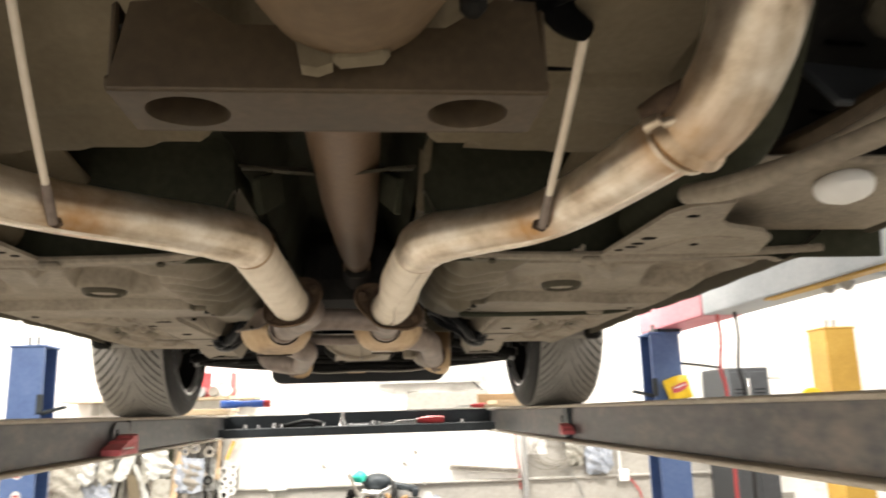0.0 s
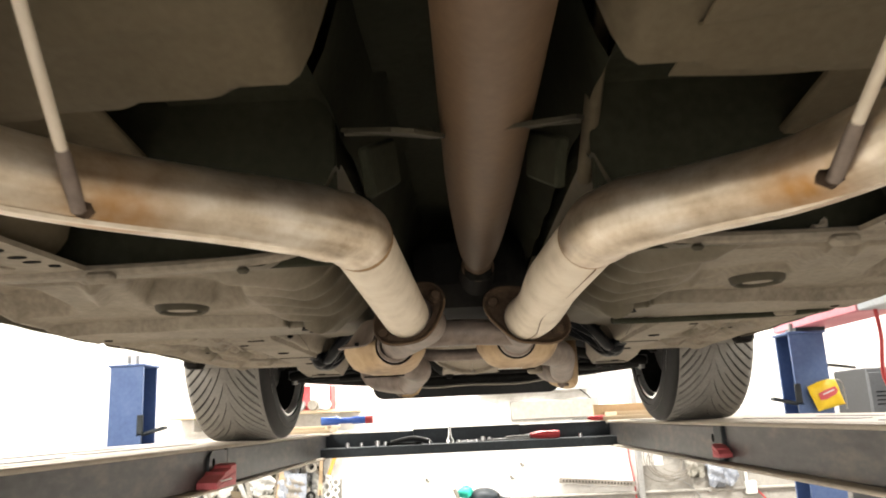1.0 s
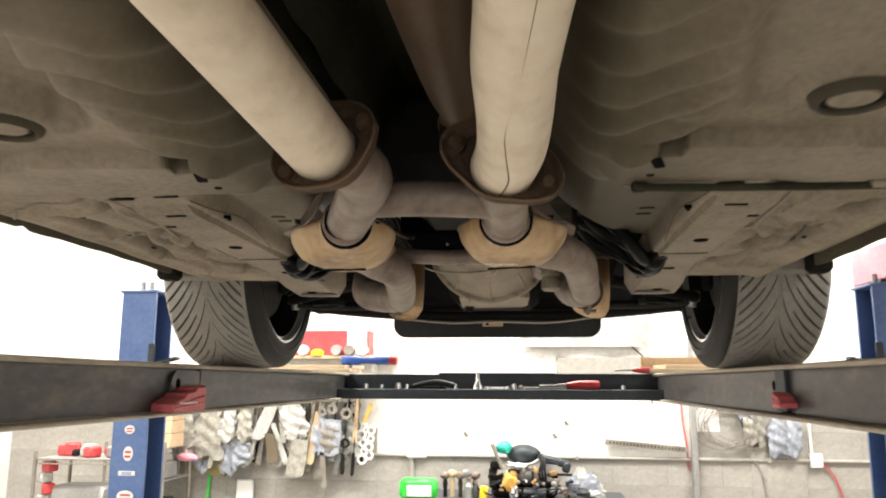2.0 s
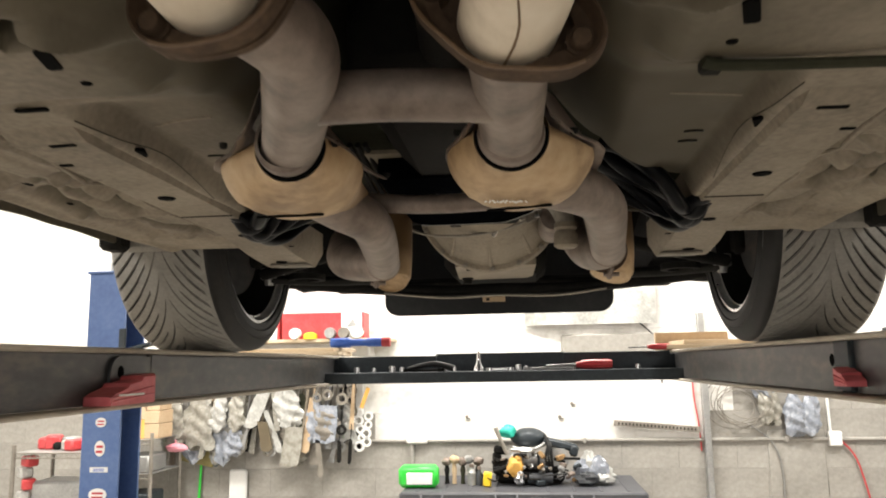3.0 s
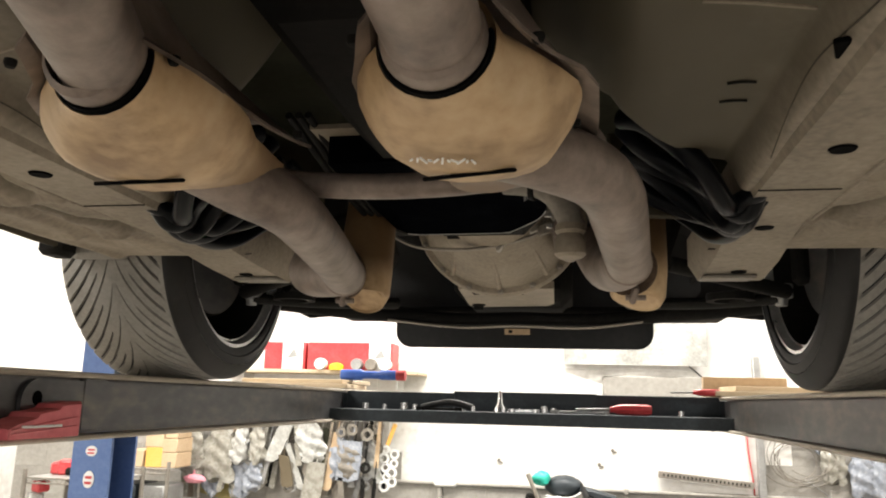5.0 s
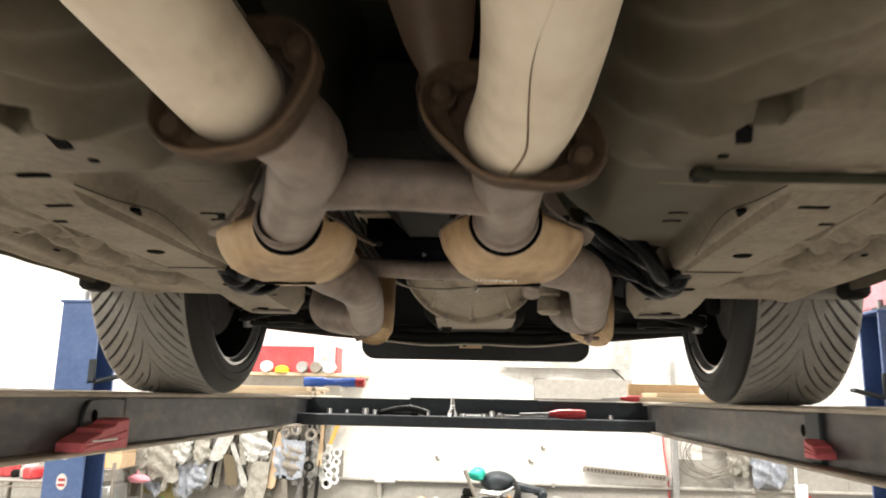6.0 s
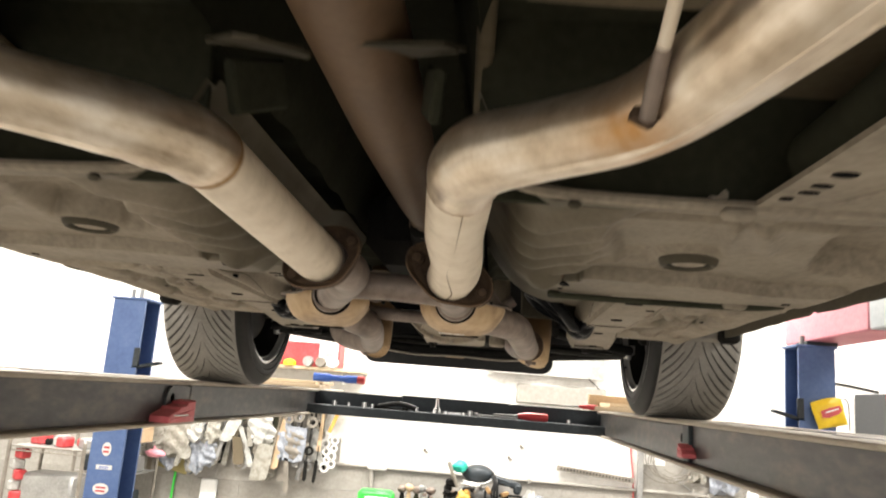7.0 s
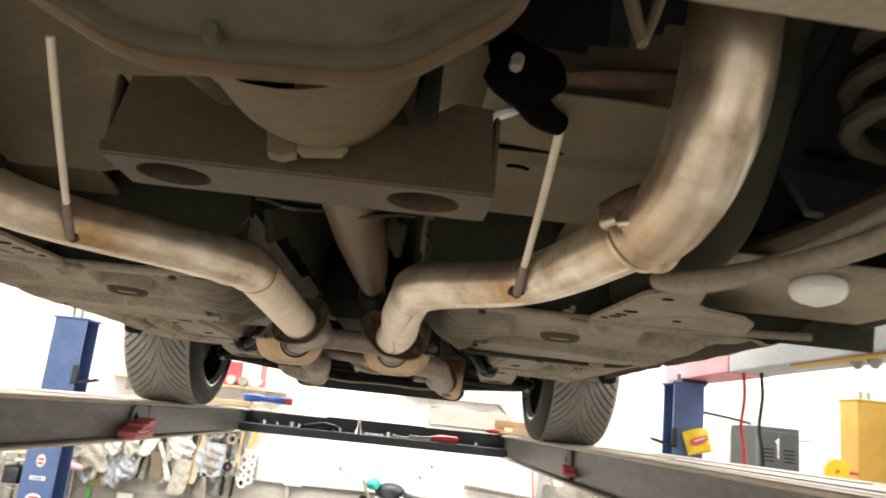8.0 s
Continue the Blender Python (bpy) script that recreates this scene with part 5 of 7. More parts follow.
part("casting_lug", Shape().box((0.060, 0.593, 1.903), (0.036, 0.013, 0.013), (18, -4, -6), 0.005), M_UNDER2, diff)
part("drain_stub", Shape().box((0.128, 0.575, 1.945), (0.016, 0.02, 0.045), (12, 0, 0), 0.005), M_DARK, diff)
def oval(prof, c, wx, wz, n=72):
    """Rings of (scale, y) on a flattened round outline."""
    v, f = [], []
    for k, h in prof:
        for i in range(n):
            a = 2 * math.pi * i / n
            ca, sa = math.cos(a), math.sin(a)
            g = 1 + 0.012 * math.sin(10 * a + 0.8)
            v.append((c[0] + wx * k * g * math.copysign(abs(ca) ** 0.80, ca), c[1] + h, c[2] + wz * k * g * math.copysign(abs(sa) ** 0.80, sa)))
    for j in range(len(prof) - 1):
        f += [(j * n + i, j * n + (i + 1) % n, (j + 1) * n + (i + 1) % n, (j + 1) * n + i) for i in range(n)]
    return Shape().add(v, f)


CC = (0.040, 0.440, 2.016)
part("cover_flange", oval([(0.70, 0.014), (0.985, 0.014), (1.0, 0.010), (1.0, 0.002), (0.985, -0.002), (0.95, -0.002)], CC, 0.148, 0.134), M_DIFF, diff, "worn brown cover flange")
part("cover", oval([(0.975, -0.001), (0.965, -0.006), (0.93, -0.007), (0.90, -0.006), (0.86, -0.014), (0.72, -0.030), (0.45, -0.042), (0.15, -0.046), (0.0, -0.046)], CC, 0.148, 0.134), M_OLIVE, diff, "dark olive differential cover")
part("flange_edge", Shape().sweep([(CC[0] + 0.1475 * math.cos(a), CC[1] - 0.001, CC[2] + 0.1345 * math.sin(a)) for a in np.linspace(math.pi * 1.12, math.pi * 1.30, 8)], 0.0024, 6, 2), M_UNDER, diff, "bare worn flange edge")
for k in range(10):
    a = 2 * math.pi * (k + 0.35) / 10
    part("cover_bolt", Shape().lathe([(0.0, -0.008), (0.0040, -0.008), (0.0046, -0.005), (0.0046, 0.0), (0.007, 0.002)], (CC[0] + 0.136 * math.cos(a), 0.433, CC[2] + 0.122 * math.sin(a)), "y", 8), M_OLIVE, diff)


def axle_tube(s):
    part("axle_tube", Shape().sweep([(0.04 + s * 0.07, 0.50, 2.06), (0.04 + s * 0.62, 0.50, 2.06)], [0.045, 0.040], 20), M_DARK, car, "dark axle tube")


both(axle_tube)

# ---- under the engine and gearbox ----
part("gearbox_cross_member", Shape().sweep([(-0.22, 2.12, 1.925), (-0.15, 2.118, 1.892), (-0.06, 2.112, 1.876), (0.06, 2.112, 1.876), (0.15, 2.118, 1.892), (0.20, 2.12, 1.925)], 0.013, 14), M_TAUPE, car, "thin brown cross bar")
gb = part("gearbox", Shape().box((0.02, 2.30, 2.03), (0.22, 0.85, 0.16), bevel=0.04), M_DARK, car, "black gearbox case")
SUMP = [(-0.120, 2.25), (0.135, 2.25), (0.135, 2.50), (0.120, 2.555), (0.075, 2.632), (0.055, 2.645), (-0.080, 2.650), (-0.105, 2.640), (-0.118, 2.60)]
part("gearbox_pan", Shape().plate(SUMP, 0.045, Matrix.Translation((0, 0, 1.968))), M_GLOSS, gb, "glossy black gearbox sump")
part("pan_rim", Shape().plate([(0.008 + (x - 0.008) * 1.13, 2.45 + (y - 2.45) * 1.13) for x, y in SUMP], 0.006, Matrix.Translation((0, 0, 1.984))), M_BELL, gb, "dusty sump flange")
# thin grey line drawn for the highlight on the sump's lower edge
part("pan_edge", Shape().sweep([(x, y, 1.9452) for x, y in SUMP[2:8]], 0.0011, 6), M_GREY, gb, "thin grey line painting the sump edge highlight")
part("gasket", Shape().sweep([(-0.165, 2.75, 1.972), (-0.14, 2.75, 1.955), (-0.101, 2.75, 1.942), (-0.04, 2.75, 1.938), (0.005, 2.75, 1.940), (0.06, 2.75, 1.950), (0.108, 2.75, 1.966), (0.124, 2.75, 1.991)], 0.006, 8, squash=0.5), M_CAST, gb, "pale gasket edge")
part("gasket_tab", Shape().box((0.10, 2.752, 1.985), (0.045, 0.006, 0.030), (0, -25, 0), 0.003), M_CAST, gb)
part("gasket_tab", Shape().box((0.045, 2.748, 1.945), (0.010, 0.008, 0.028), (0, 30, 0), 0.003), M_EDGE, gb)
for k in range(3):
    part("cooler_line", Shape().sweep([(-0.13 - 0.012 * k, 2.20, 1.99), (-0.135 - 0.012 * k, 2.45, 1.965), (-0.14 - 0.01 * k, 2.70, 1.965), (-0.12, 2.88, 2.0)], 0.0045, 8), M_DARK, gb, "thin cooler line")
st = part("starter", Shape().lathe([(0.0, -0.10), (0.026, -0.10), (0.030, -0.09), (0.030, 0.05), (0.022, 0.06), (0.022, 0.10), (0.0, 0.10)], (0.168, 2.76, 1.955), "y", 20), M_TAUPE, car, "dull grey starter motor")
part("pipe_elbow", Shape().sweep([(0.085, 2.70, 2.015), (0.115, 2.70, 2.008), (0.142, 2.70, 1.998), (0.158, 2.70, 1.982), (0.165, 2.70, 1.962)], [0.011, 0.013, 0.016, 0.018, 0.015], 16), M_CAST, st, "bright bent pipe elbow")
part("elbow_collar", Shape().lathe([(0.014, -0.006), (0.024, -0.006), (0.024, 0.006), (0.014, 0.006), (0.014, -0.006)], (0.167, 2.70, 1.960), "z", 24), M_BELL, st)
for k in range(8):
    part("pan_bolt", Shape().lathe([(0.0, -0.006), (0.006, -0.006), (0.006, 0.0)], (-0.11 + 0.245 * (k % 2), 2.43 + 0.08 * (k // 2), 1.964), "z", 8), M_GREY, gb)
bell = part("bell_housing", Shape().lathe([(0.10, -0.24), (0.118, -0.17), (0.148, -0.07), (0.166, -0.012), (0.176, -0.008), (0.180, 0.0), (0.180, 0.016), (0.165, 0.02), (0.150, 0.12)], (0.025, 2.93, 2.057), "y", 64), M_BELL, car, "tan cast bell housing")
cv = [(-0.066, 2.96), (0.134, 2.96), (0.128, 3.20), (0.112, 3.25), (-0.07, 3.27), (-0.080, 3.24)]
part("inspection_cover", Shape().plate(cv, 0.016, Matrix.Translation((0, 0, 1.905))), M_BELL, bell, "cast cover plate")
part("cover_slot", Shape().box((0.012, 3.02, 1.8965), (0.11, 0.03, 0.004), bevel=0.001), M_BLACK, bell)
part("drain_bolt", Shape().lathe([(0.0, -0.016), (0.011, -0.016), (0.012, -0.006), (0.016, -0.004), (0.016, 0.0)], (-0.055, 3.22, 1.898), "z", 10), M_DARK, bell)
for k in range(7):
    a = radians(205 + 22 * k)
    part("bell_bolt", Shape().lathe([(0.0, -0.007), (0.004, -0.007), (0.0045, 0.0), (0.007, 0.002)], (0.025 + 0.172 * math.cos(a), 2.918, 2.057 + 0.172 * math.sin(a)), "y", 10), M_CAST, bell)
for k, (gx_, w_, h_, m_) in enumerate(((0.125, 0.030, 0.020, M_CAST), (0.105, 0.020, 0.014, M_EDGE), (-0.03, 0.050, 0.008, M_DARK), (0.05, 0.046, 0.008, M_DARK))):
    part("ledge_piece", Shape().box((gx_, 2.745, 1.962 + 0.012 * (gx_ > 0.08)), (w_, 0.010, h_), (0, -18 if gx_ > 0.08 else 0, 0), 0.002), m_, bell)
for k in range(3):
    part("casting_rib", Shape().sweep([(0.025 + 0.115 * math.cos(radians(235 + 35 * k)), 2.77, 2.057 + 0.115 * math.sin(radians(235 + 35 * k))), (0.025 + 0.165 * math.cos(radians(235 + 35 * k)), 2.915, 2.057 + 0.165 * math.sin(radians(235 + 35 * k)))], [0.004, 0.006], 8), M_BELL, bell)
for sx in (-1, 1):
    part("sway_bar", Shape().sweep([(CX + sx * 0.10, 3.56, 1.92), (CX + sx * 0.42, 3.56, 1.92), (CX + sx * 0.54, 3.46, 1.925), (CX + sx * 0.56, 3.22, 1.94)], 0.012, 10), M_DARK, car, "dark sway bar")
part("oil_sump", Shape().box((0.02, 3.46, 1.985), (0.30, 0.36, 0.14), bevel=0.03), M_DARK, car, "black engine sump")
part("front_cross_member", Shape().sweep([(-0.64, 3.40, 1.925), (-0.42, 3.43, 1.902), (-0.16, 3.45, 1.885), (0.02, 3.45, 1.888), (0.22, 3.45, 1.885), (0.44, 3.43, 1.900), (0.65, 3.40, 1.92)], [0.03, 0.026, 0.022, 0.022, 0.022, 0.026, 0.03], 16, squash=0.8), M_DARK, car, "dark tubular front cross member")
part("skid_strip", Shape().sweep([(-0.33, 3.42, 1.880), (-0.14, 3.43, 1.862), (0.02, 3.43, 1.866), (0.20, 3.43, 1.862), (0.35, 3.42, 1.878)], 0.012, 8, squash=0.35), M_CAST, car, "bare edge strip")
# splitter plate with round lower corners
o = [(-0.41, 0.10)]
for k in range(7):
    a = radians(180 + 15 * k)
    o.append((-0.36 + 0.05 * math.cos(a), 0.05 + 0.05 * math.sin(a)))
for k in range(7):
    a = radians(270 + 15 * k)
    o.append((0.37 + 0.05 * math.cos(a), 0.05 + 0.05 * math.sin(a)))
o.append((0.42, 0.10))
dam = part("air_dam", Shape().plate(o, 0.014, Matrix.Translation((0, 3.86, 1.836)) @ pose(0, 0, 0, 90, 0, 0)), M_RUBBER, car, "black plastic air dam")
tag = part("sticker", Shape().box((-0.008, 3.851, 1.889), (0.082, 0.003, 0.019), bevel=0.001), M_CARD, dam, "small tan paper label")
part("print", Shape().box((-0.03, 3.8488, 1.889), (0.012, 0.002, 0.010), bevel=0.0004), M_DARK, tag)
part("bumper_floor", Shape().box((CX, 3.95, 1.955), (1.30, 0.30, 0.02), bevel=0.006), M_DARK, car)


def front_corner(s):
    # dark panel added to keep light out of the engine bay
    part("bay_light_block", Shape().box((CX + s * 0.50, 3.10, 2.20), (0.012, 0.80, 0.42), (0, s * 6, 0), 0.004), M_DARK, car)
    arm = part("control_arm", Shape().sweep([(CX + s * 0.30, 3.34, 1.915), (CX + s * 0.46, 3.22, 1.900), (CX + s * 0.60, 3.10, 1.895)], [0.028, 0.024, 0.022], 14, squash=0.55), M_DARK, car, "dark lower control arm")
    part("arm_ring", Shape().lathe([(0.034, -0.008), (0.050, -0.008), (0.050, 0.008), (0.034, 0.008), (0.034, -0.008)], (CX + s * 0.50, 3.12, 1.900), "z", 28), M_DARK, arm, "dark pressed ring")
    part("ball_joint", Shape().lathe([(0.0, -0.026), (0.012, -0.026), (0.014, -0.012), (0.024, -0.008), (0.024, 0.02), (0.0, 0.02)], (CX + s * 0.600, 3.10, 1.905), "z", 16), M_GREY, arm)
    part("rear_link", Shape().sweep([(CX + s * 0.34, 2.86, 1.93), (CX + s * 0.48, 2.95, 1.912), (CX + s * 0.60, 3.06, 1.905)], 0.016, 12), M_DARK, car)
    # black hoses looping from the engine to the rail
    upper = [(0.222, 2.253, 1.990), (0.249, 2.229, 1.965), (0.300, 2.234, 1.930), (0.332, 2.277, 1.905), (0.347, 2.302, 1.892), (0.364, 2.292, 1.896), (0.376, 2.270, 1.915), (0.400, 2.255, 1.935)]
    lower = [(0.234, 2.492, 1.990), (0.270, 2.518, 1.965), (0.327, 2.518, 1.930), (0.352, 2.470, 1.905), (0.366, 2.403, 1.890), (0.372, 2.345, 1.894), (0.382, 2.310, 1.912), (0.402, 2.290, 1.935)]
    for k in range(6):
        t = k / 5
        way = [Vector(a).lerp(Vector(b), t) for a, b in zip(upper, lower)]
        part("hose", Shape().sweep([(CX + s * w.x, w.y, w.z + 0.008 * math.sin(1.7 * i + 2.3 * k)) for i, w in enumerate(way)], 0.0125 - 0.0015 * (k % 2), 12), M_HOSE, car, "glossy black hose")
    part("engine_mount", Shape().box((CX + s * 0.30, 2.98, 2.0), (0.13, 0.18, 0.12), (0, s * 20, 0), 0.02), M_DARK, car)
    part("engine_bay_side", Shape().box((CX + s * 0.290, 2.52, 2.05), (0.15, 0.010, 0.24), (-8, 0, s * 10), 0.003), M_OLIVE, car, "dark olive engine bay panel")
    # tether bracket bolted to the rail's end
    part("rail_bracket", Shape().box((CX + s * 0.425, 2.755, 1.884), (0.085, 0.07, 0.006), (4, 0, 0), 0.002), M_CAST, car, "pale bracket plate with a hole")


both(front_corner)
el = part("coolant_elbow", Shape().sweep([(0.090, 2.32, 1.932), (0.118, 2.31, 1.927), (0.140, 2.30, 1.919), (0.158, 2.30, 1.905), (0.170, 2.30, 1.884), (0.171, 2.30, 1.866)], [0.0105, 0.011, 0.012, 0.0145, 0.0155, 0.015], 18), M_CAST, car, "pale cast coolant elbow")
part("elbow_neck", Shape().lathe([(0.012, 0.016), (0.0175, 0.014), (0.0185, 0.006), (0.015, 0.002), (0.0185, -0.004), (0.019, -0.022), (0.014, -0.026), (0.0, -0.026)], (0.171, 2.302, 1.862), "z", 20), M_BELL, el, "ribbed neck")
part("elbow_collar", Shape().sweep([(0.126, 2.306, 1.925), (0.132, 2.304, 1.923)], [0.0155, 0.0155], 18), M_DARK, el)
for k, (hx, hy) in enumerate([(-0.06, 2.28), (0.03, 2.26), (0.09, 2.33)]):
    part("cable", Shape().sweep([(hx, hy, 1.965), (hx + 0.02, hy + 0.10, 1.95), (hx - 0.03, hy + 0.22, 1.972)], 0.006, 8), M_RUBBER, car)

# ---- floor fittings ----
def floor_fittings(s):
    if s > 0:
        part("brake_line", Shape().sweep([(CX + 0.235, 1.680, 1.884), (CX + 0.26, 1.684, 1.881), (CX + 0.40, 1.696, 1.8815), (CX + 0.545, 1.712, 1.885), (CX + 0.60, 1.72, 1.892)], 0.0048, 8), M_TUNNEL, car, "thin dark line along the channel")
        part("line_clip", Shape().box((CX + 0.52, 1.706, 1.886), (0.036, 0.026, 0.012), (0, 0, 12), 0.004), M_UNDER, car)
        part("line_clip", Shape().box((CX + 0.243, 1.690, 1.884), (0.018, 0.016, 0.012), bevel=0.003), M_DARK, car)
    # jacking plate near the rear lip, with punched holes
    pl = part("corner_plate", Shape().plate([(0.374, 1.168), (0.380, 1.05), (0.384, 0.945), (0.400, 0.915), (0.438, 0.90), (0.462, 0.985), (0.482, 1.008), (0.54, 1.035), (0.572, 1.075), (0.60, 1.168)], 0.005, Matrix.Translation((CX, 0, 1.8985)) @ Matrix.Diagonal((s, 1, 1, 1))), M_UNDER, car, "welded corner plate with punched holes")
    for u, y, rx, ry in ((0.388, 1.135, 0.008, 0.006), (0.398, 1.115, 0.012, 0.005), (0.400, 1.095, 0.012, 0.006), (0.404, 1.065, 0.014, 0.009), (0.479, 1.103, 0.008, 0.008), (0.415, 0.955, 0.010, 0.007)):
        o = [(0.7 * rx * math.cos(2 * math.pi * k / 16), 0.7 * ry * math.sin(2 * math.pi * k / 16)) for k in range(16)]
        part("punched_hole", Shape().plate(o, 0.0016, Matrix.Translation((CX + s * u, y, 1.8958))), M_BLACK, pl)
    part("plate_bead", Shape().sweep([(CX + s * 0.43, 1.14, 1.8965), (CX + s * 0.47, 1.06, 1.8965), (CX + s * 0.53, 1.07, 1.8965)], 0.003, 8), M_UNDER, pl)
    part("edge_tab", Shape().box((CX + s * 0.36, 1.168, 1.889), (0.03, 0.012, 0.012), bevel=0.004), M_UNDER, car)
    part("edge_tab", Shape().box((CX + s * 0.22, 1.168, 1.889), (0.012, 0.008, 0.007), bevel=0.003), M_OLIVE, car)
    # tunnel bracket
    br = part("tunnel_bracket", Shape().plate([(-0.045, 0.0), (0.045, 0.0), (0.045, -0.05), (0.0, -0.10), (-0.02, -0.10)], 0.004, Matrix.Translation((CX + s * 0.075, 1.15, 2.015)) @ pose(0, 0, 0, 20, 0, s * -20)), M_OLIVE, car, "olive tunnel bracket")
    part("bracket_lip", Shape().box((CX + s * 0.070, 1.128, 2.008), (0.085, 0.006, 0.005), (0, s * 4, s * -14), 0.001), M_OLIVE, br, "worn edge")
    part("bracket_stay", Shape().box((CX + s * 0.085, 1.19, 1.995), (0.012, 0.10, 0.05), (25, 0, s * 12), 0.003), M_TUNNEL, br)
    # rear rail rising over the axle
    # right rail takes the dark recess olive for its shade
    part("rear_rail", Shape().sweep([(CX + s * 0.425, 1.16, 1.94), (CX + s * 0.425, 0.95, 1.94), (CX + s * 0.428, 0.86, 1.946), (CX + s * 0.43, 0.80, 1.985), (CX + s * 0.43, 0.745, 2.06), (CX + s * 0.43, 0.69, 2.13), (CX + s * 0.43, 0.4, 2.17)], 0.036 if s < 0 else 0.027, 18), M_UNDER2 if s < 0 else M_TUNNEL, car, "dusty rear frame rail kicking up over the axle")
    part("rail_web", Shape().box((CX + s * 0.60, 1.02, 1.935), (0.34, 0.30, 0.010), bevel=0.003), M_UNDER, car)
    # outer floor and the sheet after it are black in place of unlit void
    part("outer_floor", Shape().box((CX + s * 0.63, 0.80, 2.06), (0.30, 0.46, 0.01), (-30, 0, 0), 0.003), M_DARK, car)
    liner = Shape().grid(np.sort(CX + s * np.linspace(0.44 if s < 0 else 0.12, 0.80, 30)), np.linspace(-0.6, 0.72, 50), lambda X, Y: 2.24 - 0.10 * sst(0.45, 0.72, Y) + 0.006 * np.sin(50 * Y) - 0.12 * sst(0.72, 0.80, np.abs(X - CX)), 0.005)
    part("wheelhouse_shade", liner, M_DARK, car, "black sheet standing in for shade in the wheelhouse", 60)
    for k in range(2):
        part("fuel_line", Shape().sweep([(CX + s * 0.385, 0.90, 1.905), (CX + s * 0.405, 0.82, 1.890 + 0.004 * k), (CX + s * (0.45 + 0.01 * k), 0.72 - 0.03 * k, 1.900 - 0.004 * k), (CX + s * (0.51 + 0.012 * k), 0.64 - 0.05 * k, 1.935 - 0.008 * k), (CX + s * 0.62, 0.56, 1.98)], 0.0105, 12), M_UNDER, car, "dusty hose pair")
    # rear spring
    pts = [(CX + s * 0.60 + 0.052 * math.cos(k * 0.5), 0.70 + 0.052 * math.sin(k * 0.5), 2.03 + 0.0045 * k) for k in range(56)]
    part("coil_spring", Shape().sweep(pts, 0.0085, 8, 0), M_DARK, car, "dark coil spring")
    part("spring_seat", Shape().lathe([(0.0, -0.012), (0.07, -0.012), (0.075, 0.0), (0.0, 0.004)], (CX + s * 0.60, 0.70, 2.02), "z", 24), M_DARK, car)
    part("lower_arm", Shape().sweep([(CX + s * 0.46, 1.02, 1.955), (CX + s * 0.52, 0.86, 1.955), (CX + s * 0.58, 0.62, 1.985)], [0.02, 0.024, 0.026], 12, squash=0.7), M_BROWN, car, "brown trailing arm")


def closing(s):
    part("rear_wheelhouse", Shape().box((CX + s * 0.56, 1.08, 2.02), (0.48, 0.26, 0.012), (-6, 0, 0), 0.004), M_UNDER2, car)


both(floor_fittings)
both(closing)
part("plastic_canister", Shape().blob((0.581, 0.915, 1.918), 0.030, 18, 0.04, 4, (1.0, 1.15, 0.62)), M_WHITE, car, "white plastic canister")
part("hook_end", Shape().sweep([(0.366, 1.20, 1.935), (0.366, 1.196, 1.915), (0.360, 1.188, 1.906), (0.350, 1.185, 1.905)], 0.0045, 8), M_CREAM, car, "small pale hose end")
part("cable_strap", Shape().sweep([(0.140, 1.24, 1.985), (0.142, 1.17, 2.035), (0.145, 1.08, 2.105), (0.146, 0.96, 2.14)], [0.008, 0.009, 0.009, 0.009], 10), M_UNDER2, car, "olive sheathed cable")
def sheet_height(X, Y):
    return 2.012 - 0.03 * (Y - 0.80) + 0.004 * np.sin(30 * X) * np.sin(22 * Y) - 0.010 * sst(0.838, 0.846, Y) + 0.008 * sst(0.93, 0.945, Y) - 0.006 * sst(0.97, 0.98, Y)


hs = part("exhaust_heat_shield", Shape().grid(np.linspace(0.176, 0.362, 50), np.linspace(0.705, 1.02, 90), sheet_height, 0.002), M_UNDER2, car, "brown sheet shield with folds and a slot", 60)
part("shield_fold", Shape().box((0.222, 0.826, 2.0095), (0.092, 0.008, 0.003), (0, 0, -1), 0.001), M_BLACK, hs)
part("shield_slot", Shape().sweep([(0.214, 0.853, 1.9995), (0.226, 0.850, 1.9990), (0.237, 0.857, 1.9995)], 0.0022, 6), M_BLACK, hs)
part("rust_bar", Shape().sweep([(0.238, 0.704, 2.030), (0.27, 0.699, 2.032), (0.30, 0.697, 2.034), (0.350, 0.694, 2.038)], [0.010, 0.014, 0.014, 0.013], 14, squash=0.55), M_RUST, car, "rusty brown cross bracket")
part("rubber_mount", Shape().blob((0.208, 0.705, 2.030), 0.030, 18, 0.07, 5, (1.2, 1.0, 0.9)), M_BLACK, car, "black rubber exhaust mount")
part("mount_strap", Shape().sweep([(0.190, 0.715, 2.06), (0.200, 0.705, 2.03), (0.224, 0.722, 2.006), (0.247, 0.738, 2.002)], [0.017, 0.017, 0.014, 0.010], 14), M_BLACK, car)
part("mount_button", Shape().lathe([(0.0, -0.012), (0.005, -0.012), (0.0055, 0.0)], (0.190, 0.625, 1.997), "y", 12), M_CAST, car)
part("white_clip", Shape().sweep([(0.182, 0.745, 1.997), (0.190, 0.739, 2.004), (0.199, 0.736, 2.008), (0.208, 0.735, 2.011)], [0.0035, 0.0045, 0.005, 0.0035], 8), M_WHITE, car, "white wire clip")
pts = [(0.562 + 0.050 * math.cos(k * 0.5), 0.72 + 0.050 * math.sin(k * 0.5), 2.015 + 0.0030 * k) for k in range(64)]
part("coil_spring", Shape().sweep(pts, 0.0105, 8, 0), M_OLIVE, car, "dusty dark coil spring")
brace = part("brace_panel", Shape().box((0.575, 0.845, 2.015), (0.15, 0.008, 0.13), (-38, 0, 6), 0.003), M_LOCKER, car, "dark grey brace panel with slots")
